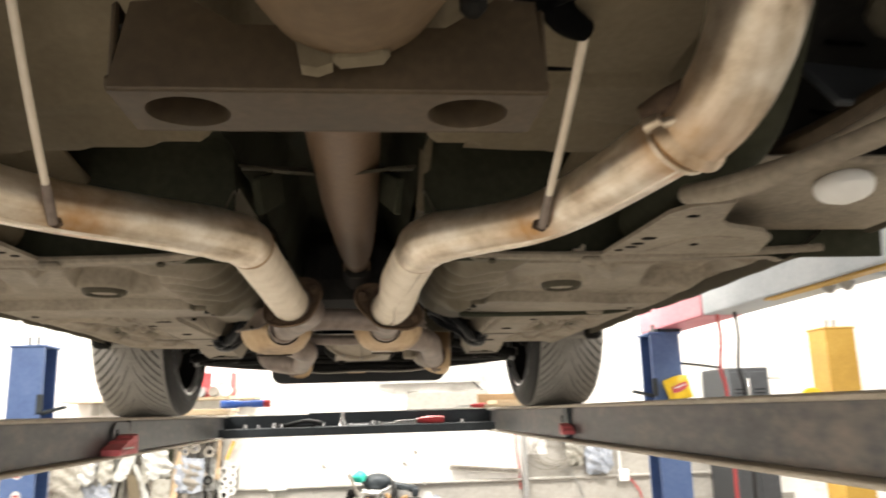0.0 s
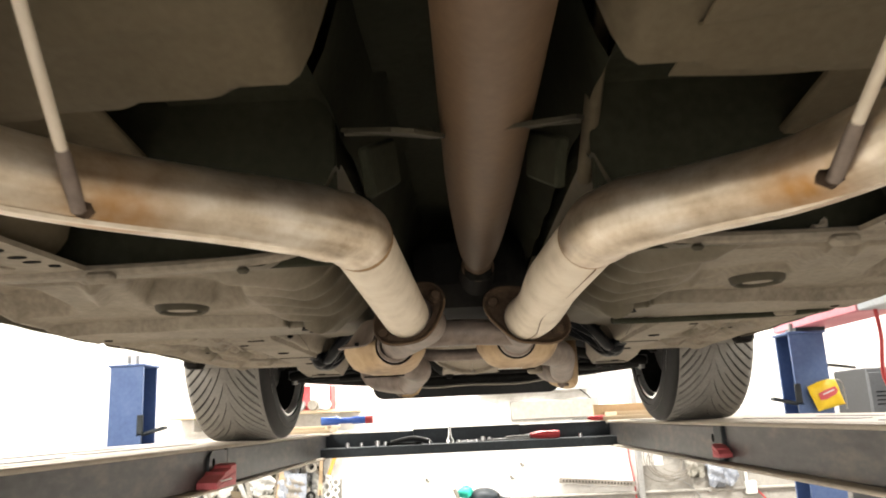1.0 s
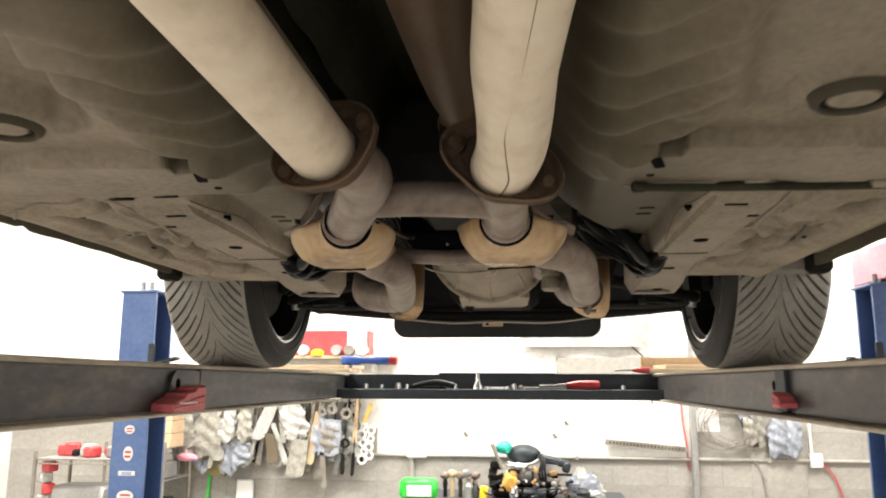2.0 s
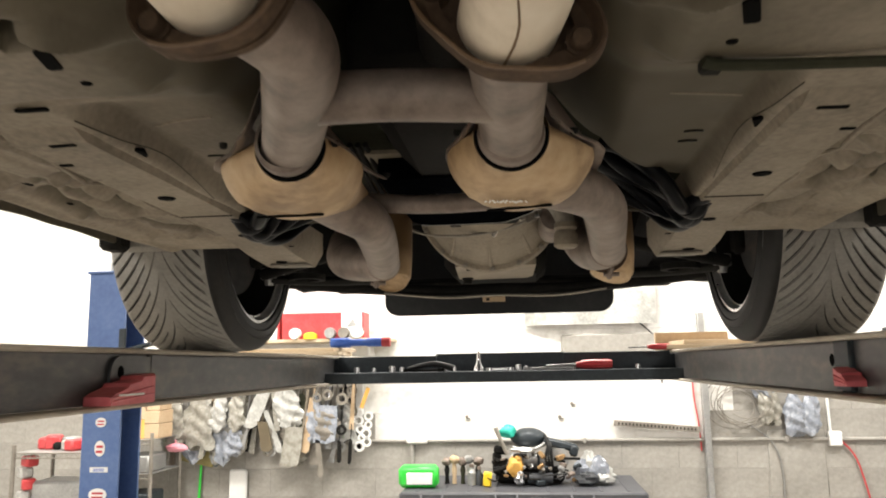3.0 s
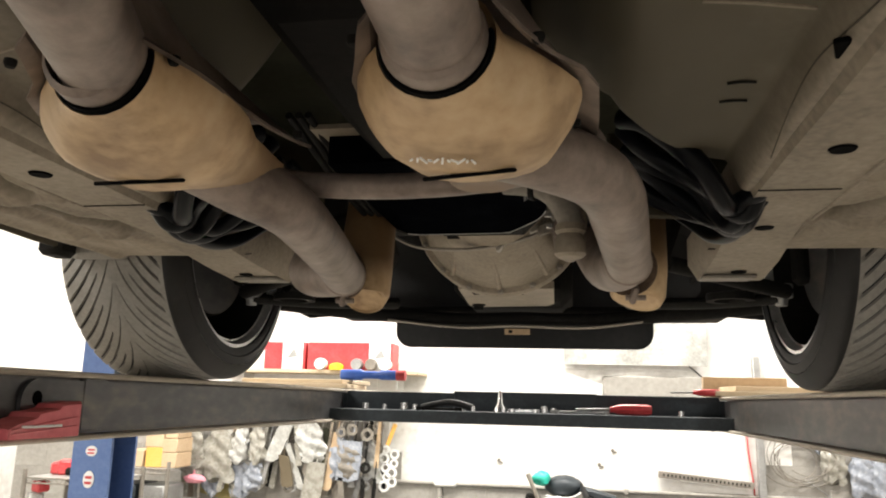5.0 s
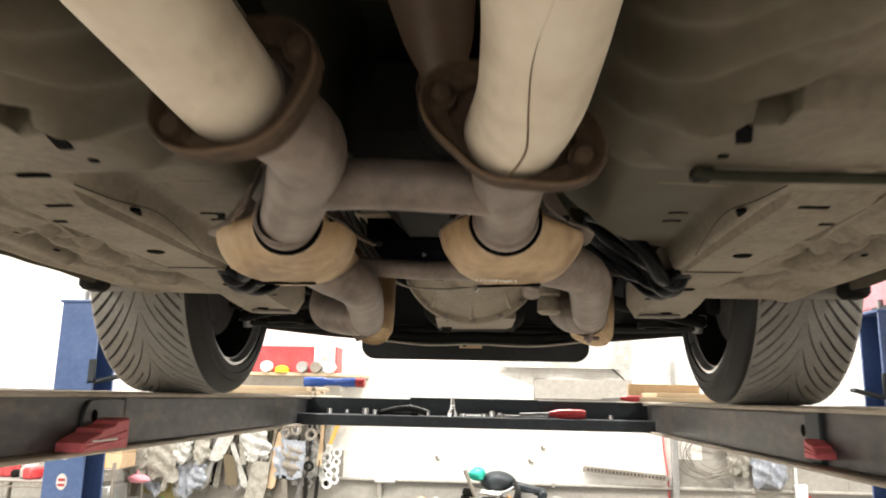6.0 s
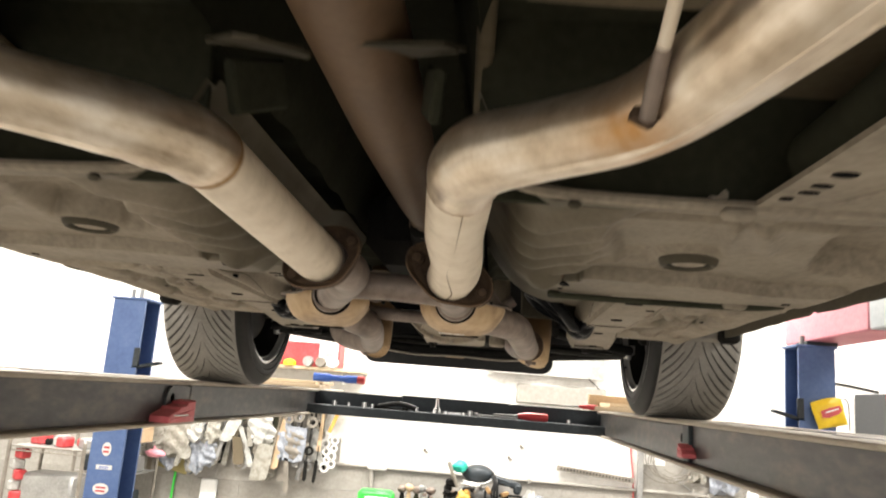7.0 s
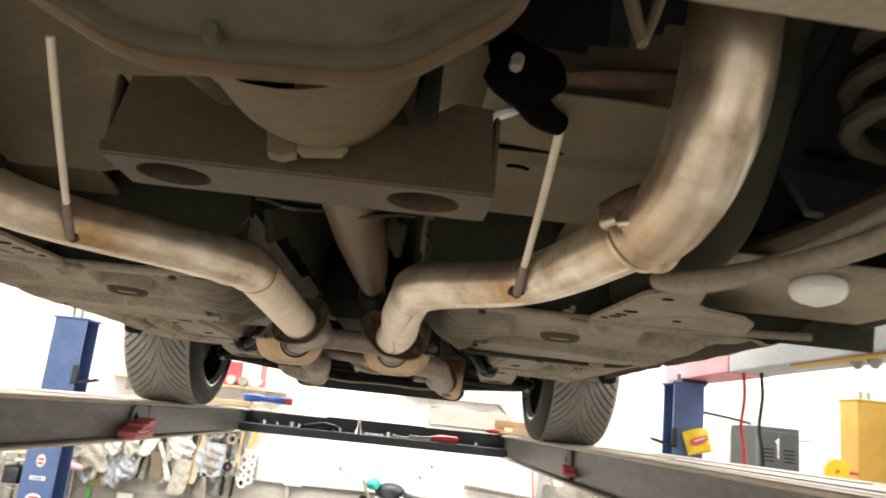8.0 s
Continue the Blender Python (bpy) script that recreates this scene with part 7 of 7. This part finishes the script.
solo("yellow_tin", Shape().box((-0.178, 6.22, BT + 0.046), (0.055, 0.04, 0.092), (0, 6, 0), 0.008), M_YEL, "small yellow tin on the chest", "tin")

# hanging gaskets and bagged parts
hr = thing("hanging_rail", (-1.85, WY - 0.03, 1.62), "dark rail with hooks for hanging parts", "rail")
part("bar", Shape().sweep([(-2.72, WY - 0.04, 1.62), (-1.0, WY - 0.04, 1.62)], 0.012, 8), M_GREY, hr)
rnd = random.Random(11)


def crumpled(x, y, z0, w, h, seed):
    """A hanging bag: pinched at the top, full and uneven below."""
    r = random.Random(seed)
    a, b, c, d = (r.uniform(0, 6.3) for _ in range(4))
    lean, sk = r.uniform(-0.03, 0.03), r.uniform(0.5, 1.0)
    v, f, nu, nv = [], [], 24, 16
    for j in range(nv + 1):
        t = j / nv
        full = (0.16 + 0.84 * math.sin(math.pi * min(1, (1 - t) * 0.62 + 0.02) ** sk)) * (1 - 0.25 * (t < 0.06))
        for i in range(nu):
            g = 2 * math.pi * i / nu
            wob = 1 + 0.22 * math.sin(3 * g + a + 5 * t) + 0.14 * math.sin(7 * g + b - 9 * t) + 0.12 * math.sin(2 * g + 11 * t + c) + 0.10 * math.sin(11 * g + 17 * t + d)
            v.append((x + lean * (1 - t) + 0.5 * w * full * wob * math.cos(g), y + 0.026 * full * wob * math.sin(g) + 0.008 * math.sin(23 * t + 4 * math.cos(g) + a), z0 + h * t + 0.02 * math.sin(2 * g + d) * (1 - t)))
    for j in range(nv):
        f += [(j * nu + i, j * nu + (i + 1) % nu, (j + 1) * nu + (i + 1) % nu, (j + 1) * nu + i) for i in range(nu)]
    f += [tuple(range(nu)), tuple(range(nv * nu, (nv + 1) * nu))]
    return Shape().add(v, f)


for k in range(64):
    x = -2.66 + 0.0237 * k + rnd.uniform(-0.02, 0.02)
    kind_ = rnd.choice("bbgsss" if k < 32 else "ggssb")
    zb = rnd.uniform(1.02, 1.30)
    y = WY - 0.05 - rnd.uniform(0, 0.12)
    if kind_ == "b":
        w, h = rnd.uniform(0.09, 0.17), rnd.uniform(0.22, 0.40)
        sh = crumpled(x, y, zb - 0.08, w, h, k).sweep([(x, y, zb - 0.08 + h * 0.97), (x, WY - 0.04, 1.62)], 0.004, 6)
        solo("bagged_part", sh, rnd.choice([M_BAG, M_BAG2, M_BAGB, M_BAG2, M_CAST]), "clear bag of gaskets hanging from the rail", "bag", "hanging bags", angle=60)
    elif kind_ == "g":
        sh = Shape()
        r0 = rnd.uniform(0.024, 0.042)
        for j in range(rnd.randint(2, 5)):
            sh.lathe([(r0 * 0.55, -0.004), (r0, -0.004), (r0, 0.004), (r0 * 0.55, 0.004), (r0 * 0.55, -0.004)], (x + 0.012 * (j % 2), y - 0.004 * j, zb + 1.9 * r0 * j), "y", 14)
        sh.sweep([(x, y, zb + r0), (x, WY - 0.04, 1.62)], 0.004, 6)
        solo("gasket", sh, rnd.choice([M_GREY, M_CAST, M_DARK]), "string of grey metal gaskets hanging from the rail", "gasket", "hanging gaskets")
    else:
        w, h = rnd.uniform(0.018, 0.05), rnd.uniform(0.22, 0.46)
        o = [(-w * 0.3, h / 2), (w * 0.3, h / 2), (w * 0.5, 0), (w * rnd.uniform(0.2, 0.9), -h / 2), (-w * rnd.uniform(0.2, 0.9), -h / 2), (-w * 0.4, 0.02)]
        sh = Shape().plate(o, 0.010, Matrix.Translation((x, y, zb + 0.10)) @ pose(0, 0, 0, 90, 0, 0) @ pose(0, 0, 0, 0, 0, rnd.uniform(-14, 14))).sweep([(x, y, zb + 0.2), (x, WY - 0.04, 1.62)], 0.004, 6)
        solo("metal_strip", sh, rnd.choice([M_GREY, M_CAST, M_BAG2, M_CARD, M_DARK, M_UNDER]), "long metal bracket hanging from the rail", "bracket", "hanging brackets")
HUNG = [(-2.34, 1.07, 0.22, 0.40, 0.02, M_BAG2, "b"), (-2.183, 1.20, 0.12, 0.27, 0.01, M_BAG, "b"), (-2.055, 1.205, 0.11, 0.28, 0.0, M_BAG2, "b"), (-2.06, 1.017, 0.12, 0.22, 0.0, M_BAGB, "b"), (-1.894, 1.212, 0.105, 0.29, 0.055, M_BAG, "s"), (-1.833, 1.044, 0.085, 0.22, -0.02, M_UNDER2, "s"),
        (-1.78, 1.03, 0.05, 0.32, -0.06, M_BAG, "s"), (-1.679, 1.232, 0.18, 0.28, 0.0, M_BAG, "b"), (-1.625, 0.936, 0.14, 0.29, 0.02, M_BAG2, "s"), (-1.504, 1.03, 0.055, 0.40, 0.028, M_CARD, "s"), (-1.376, 1.098, 0.165, 0.28, 0.012, M_BAGB, "s"), (-1.272, 0.963, 0.03, 0.16, 0.0, M_DARK, "s"), (-1.197, 0.95, 0.025, 0.18, 0.005, M_DARK, "s"),
        (-1.423, 0.862, 0.040, 0.27, -0.012, M_CAST, "s"), (-2.55, 1.12, 0.16, 0.36, 0.0, M_BAG2, "b"), (-1.56, 1.20, 0.05, 0.26, 0.0, M_TUNNEL, "s")]
for k, (x, z, w, h, lean, m, kd) in enumerate(HUNG):
    y = WY - 0.16 - 0.012 * (k % 3)
    if kd == "b":
        sh = crumpled(x, y, z, w, h, 60 + k).sweep([(x, y, z + h * 0.97), (x, WY - 0.04, 1.62)], 0.004, 6)
        solo("bagged_part", sh, m, "clear bag of gaskets hanging from the rail", "bag", "hanging bags", angle=60)
    else:
        o = [(-w * 0.45 + lean, h / 2), (w * 0.45 + lean, h / 2 - 0.01), (w * 0.52, 0.0), (w * 0.5 - lean, -h / 2 + 0.02), (w * 0.1 - lean, -h / 2), (-w * 0.5 - lean, -h / 2 + 0.01), (-w * 0.47, 0.02)]
        sh = Shape().plate(o, 0.012, Matrix.Translation((x, y, z + h / 2)) @ pose(0, 0, 0, 90, 0, 0)).sweep([(x + lean, y, z + h - 0.01), (x + lean, WY - 0.04, 1.62)], 0.004, 6)
        solo("flat_packet", sh, m, "flat packet of gaskets hanging from the rail", "packet", "hanging packets")
for cx_, cz_, r in ((-1.255, 1.197, 0.038), (-1.36, 1.45, 0.04), (-1.25, 1.42, 0.045), (-1.44, 1.43, 0.035)):
    solo("ring_gasket", Shape().lathe([(r * 0.5, -0.005), (r, -0.005), (r, 0.005), (r * 0.5, 0.005), (r * 0.5, -0.005)], (cx_, WY - 0.19, cz_), "y", 20).sweep([(cx_, WY - 0.19, cz_ + r * 0.8), (cx_, WY - 0.04, 1.62)], 0.004, 6), M_DARK if cz_ < 1.3 else M_CAST, "dark ring gasket hanging from the rail", "gasket", "hanging gaskets")
for x, z, m in ((1.95, 1.135, M_BAGB), (2.075, 1.14, M_BAGB), (1.78, 1.21, M_BAG2), (1.75, 1.40, M_BAGB)):
    solo("parts_bag", crumpled(x, WY - 0.06, z, 0.13, 0.28, int(x * 100)).sweep([(x, WY - 0.06, z + 0.26), (x, WY - 0.01, z + 0.36)], 0.004, 6), m, "crumpled plastic bag of small parts on the wall", "bag", "bags on the wall", angle=60)
wc = Shape()
for k in range(9):
    wx, wz, wr = -1.135 + 0.055 * (k % 2) + 0.012 * math.sin(2.3 * k), 1.32 - 0.031 * k, 0.030 + 0.005 * (k % 3)
    wc.lathe([(wr * 0.55, -0.004), (wr, -0.004), (wr, 0.004), (wr * 0.55, 0.004), (wr * 0.55, -0.004)], (wx, WY - 0.10 - 0.004 * (k % 2), wz), "y", 14)
wc.sweep([(-1.12, WY - 0.10, 1.34), (-1.12, WY - 0.04, 1.62)], 0.004, 6)
solo("white_chain_gasket", wc, M_WHITE, "white looped gasket hanging from the rail", "gasket", "hanging gaskets")
solo("orange_scraper", Shape().box((-1.10, WY - 0.10, 1.42), (0.03, 0.01, 0.16), (0, 20, 0), 0.003), M_ORANGE, "orange plastic scraper hanging by the rail", "scraper")
dp = thing("dustpan", (-2.38, WY - 0.06, 0.95), "khaki dustpan with a thin green-tipped pole", "dustpan")
part("pan", Shape().box((-2.40, WY - 0.06, 1.01), (0.28, 0.02, 0.13), (0, 12, 0), 0.006), M_KHAKI, dp)
part("pole", Shape().sweep([(-2.37, WY - 0.05, 0.95), (-2.41, WY - 0.05, 0.02)], 0.010, 8), M_GREEN, dp)
solo("panel_offcut", Shape().box((-2.08, WY - 0.04, 0.62), (0.14, 0.03, 0.56), bevel=0.02), M_WHITE, "narrow white panel standing against the wall", "panel")

# wire racks behind the left post
def wire_rack(x0, x1, y0, y1, levels, label):
    r = thing("wire_rack", ((x0 + x1) / 2, (y0 + y1) / 2, 0), label, "wire rack", "wire racks")
    top = max(levels) + 0.05
    for x in (x0, x1):
        for y in (y0, y1):
            part("upright", Shape().sweep([(x, y, 0), (x, y, top)], 0.013, 8), M_CAST, r)
    for z in levels:
        sh = part("shelf", Shape().box(((x0 + x1) / 2, (y0 + y1) / 2, z), (x1 - x0, y1 - y0, 0.006), bevel=0.001), M_GREY, r)
        for dz in (-0.030, 0.0):
            part("wire", Shape().sweep([(x0, y0, z + dz), (x1, y0, z + dz)], 0.005, 6), M_CAST, sh)
        n = 16
        zig = [(x0 + (x1 - x0) * k / n, y0, z - (0.03 if k % 2 else 0.0)) for k in range(n + 1)]
        part("zigzag", Shape().sweep(zig, 0.003, 5, 0), M_CAST, sh)
    return r


wire_rack(-3.08, -2.55, 5.6, 6.0, [0.30, 0.72, 1.155], "chrome wire rack crowded with red parts")
wire_rack(-2.95, -2.50, 6.22, 6.66, [0.35, 0.68, 0.94, 1.17], "pale wire rack with boxes and black trays")
rnd = random.Random(5)
for k in range(9):
    x, w = -3.02 + 0.052 * k, rnd.uniform(0.05, 0.10)
    solo("red_part", Shape().box((x, 5.72 + rnd.uniform(0, 0.15), 1.158 + w * 0.45), (w, w * 1.3, w * 0.9), (0, 0, rnd.uniform(-30, 30)), 0.012), (M_RED, M_RED, M_DARK, M_GREY, M_BAG)[k % 5], "red or dark small machine part on the wire rack", "machine part", "parts on the rack")
for k in range(6):
    z = 0.723 + 0.0
    solo("red_part", Shape().box((-3.04 + 0.03 * (k % 2), 5.66, z + 0.03 + 0.07 * k), (0.08, 0.08, 0.066), (0, 0, 13 * k), 0.01), M_RED if k % 2 else M_BAG, "red part stacked on the wire rack", "machine part", "parts on the rack")
solo("storage_bin", Shape().box((-2.80, 5.75, 0.723 + 0.13), (0.36, 0.24, 0.26), bevel=0.02), M_GREY, "grey storage bin on the wire rack", "storage bin")
for k, (x, z, w, h, m) in enumerate([(-2.665, 1.174, 0.12, 0.13, M_ORANGE), (-2.545, 1.174, 0.11, 0.10, M_CARD), (-2.545, 1.276, 0.11, 0.09, M_CARD), (-2.670, 1.306, 0.13, 0.10, M_CARD), (-2.545, 1.368, 0.10, 0.09, M_CARD), (-2.80, 1.174, 0.13, 0.11, M_CARD)]):
    solo("cardboard_box", Shape().box((x, 6.40, z + h / 2), (w, 0.2, h), (0, 0, rnd.uniform(-4, 4)), 0.004), m, "small cardboard box on the wire rack", "box", "boxes on the rack")
for k, (x, z) in enumerate([(-2.82, 0.944), (-2.62, 0.944), (-2.82, 0.684), (-2.62, 0.684)]):
    solo("parts_tray", Shape().box((x, 6.38, z + 0.06), (0.18, 0.26, 0.12), (0, 0, 4 * k - 6), 0.01), M_BLACKST if k != 1 else M_GREY, "open parts tray on the wire rack", "parts tray", "trays on the rack")
solo("pink_brush", Shape().blob((-2.46, 6.5, 1.09), 0.05, 10, 0.2, 8, (1.6, 0.6, 0.6)).sweep([(-2.46, 6.5, 1.09), (-2.52, 6.62, 1.14)], 0.008, 6), M_PINK, "pink scrubbing brush stuck on the rack", "brush")

# shelf with boxed spares above
sf = thing("wall_shelf", (-1.55, 6.62, 1.83), "white wall shelf with boxed spares", "shelf")
part("plank", Shape().box((-1.62, 6.62, 1.842), (1.5, 0.36, 0.024), bevel=0.003), M_WOOD, sf)
for x in (-2.2, -1.05):
    part("bracket", Shape().box((x, 6.70, 1.78), (0.02, 0.20, 0.10), bevel=0.004), M_WHITE, sf)
SZ = 1.854
for x, w in ((-1.84, 0.30), (-1.365, 0.61)):
    rb = thing("spares_box", (x, 6.58, SZ), "red and white printed spares box on the shelf", "box", "spares boxes")
    part("carton", Shape().box((x, 6.58, SZ + 0.095), (w, 0.2, 0.19), bevel=0.004), M_RED, rb)
    part("label_panel", Shape().box((x + w / 2 - 0.09, 6.479, SZ + 0.095), (0.15, 0.004, 0.184), bevel=0.001), M_WHITE, rb, "white label panel")
    part("logo", Shape().plate([(-0.04, -0.03), (0.04, -0.02), (0.01, 0.035)], 0.003, Matrix.Translation((x + w / 2 - 0.09, 6.476, SZ + 0.11)) @ pose(0, 0, 0, 90, 0, 0)), M_GREY, rb)
# a loose yellow bottle cap lying on the shelf
solo("yellow_cap", Shape().lathe([(0.0, 0.0), (0.05, 0.0), (0.05, 0.03), (0.03, 0.045), (0.0, 0.05)], (-1.45, 6.46, SZ), "z", 16), M_YEL, "low yellow plastic cap on the shelf", "jar")
for k, x in enumerate((-1.30, -1.20, -1.10, -1.56)):
    solo("filter_can", Shape().lathe([(0.0, -0.05), (0.038, -0.05), (0.04, -0.04), (0.04, 0.03), (0.022, 0.032), (0.022, 0.02), (0.0, 0.02)], (x, 6.47, SZ + 0.04), "y", 18), (M_GREY, M_CAST, M_WHITE, M_WHITE)[k], "grey metal can lying on the shelf", "can", "cans on the shelf")

# pale sheet and panel on the wall beyond the air dam
solo("plastic_sheet", Shape().add([(p[0], WY - 0.05 - p[2], p[1]) for p in Shape().grid(np.linspace(0.10, 1.05, 30), np.linspace(1.93, 2.30, 14), lambda X, Y: 0.02 * np.sin(14 * X) * np.sin(9 * Y + X) + 0.02).v], Shape().grid(np.linspace(0, 1, 30), np.linspace(0, 1, 14), lambda X, Y: X * 0).f), M_BAG, "pale crumpled plastic sheet pinned on the wall", "plastic sheet")
solo("grey_panel", Shape().box((0.72, WY - 0.02, 1.78), (0.72, 0.03, 0.16), bevel=0.01), M_GREYWALL, "pale grey panel on the wall", "panel")
solo("red_sign", Shape().box((0.82, WY - 0.02, 2.185), (0.21, 0.02, 0.055), (0, 4, 0), 0.004), M_RED, "small red sign on the wall", "sign")
solo("thin_cord", Shape().sweep([(0.80, WY - 0.03, 2.02), (0.95, WY - 0.03, 1.92), (1.06, WY - 0.03, 1.78), (1.07, WY - 0.03, 1.5)], 0.005, 6), M_DARK, "thin dark cord hanging on the wall", "cord")

# grey locker at the far right
lk = thing("locker", (3.19, 6.5, 0), "grey-blue steel locker against the wall", "locker")
part("cabinet", Shape().box((3.19, 6.52, 0.985), (0.36, 0.5, 1.97), bevel=0.008), M_LOCKER, lk)
for x in (3.103, 3.277):
    d = part("locker_door", Shape().box((x, 6.266, 0.985), (0.168, 0.012, 1.90), bevel=0.004), M_LOCKER, lk)
    for k in range(4):
        part("vent_slot", Shape().box((x, 6.259, 1.70 + 0.03 * k), (0.09, 0.003, 0.008), bevel=0.001), M_BLACK, d)
part("handle", Shape().box((3.18, 6.255, 1.80), (0.018, 0.02, 0.16), bevel=0.005), M_CHROME, lk, "bright upright handle")
solo("wall_cable", Shape().sweep([(2.72, WY - 0.02, 2.06), (3.0, WY - 0.02, 2.03), (3.2, WY - 0.02, 2.0)], 0.008, 8), M_DARK, "black cable along the wall", "cable")

# wall hooks and small fixings on the white part of the back wall
rnd = random.Random(21)
for x, z in ((0.42, 1.36), (-0.35, 1.27), (0.33, 1.265)):
    solo("wall_fixing", Shape().lathe([(0.0, -0.010), (0.006, -0.010), (0.007, 0.0), (0.012, 0.002)], (x, WY - 0.018, z), "y", 12).box((x + 0.012, WY - 0.020, z - 0.012), (0.03, 0.008, 0.010), (0, rnd.uniform(-30, 30), 0), 0.002), M_CAST, "small grey metal fixing on the white wall", "wall fixing", "fixings in the wall")

# painted blocks of the back wall
wall_n = bpy.data.objects["wall_north"]
blk = Shape().box((0, 0, 0), (0.3993, 0.02, 0.1993), bevel=0.0012).mesh("block", M_WALL)
blk_low = blk.copy()
blk_low.materials[0] = M_GREYWALL
for r in range(9):
    for c in range(-1, 19):
        z = 0.60 + 0.2 * r
        x = -3.84 + 0.4 * c + 0.2 * (r % 2)
        low = z < 1.05 or (z < 1.45 and (x < -1.2 or x > 1.55))
        b = new("block", blk_low if low else blk)
        b.parent = wall_n
        b.location = Vector((-3.84 + 0.4 * c + 0.2 * (r % 2), WY - 0.004, z)) - wall_n.location
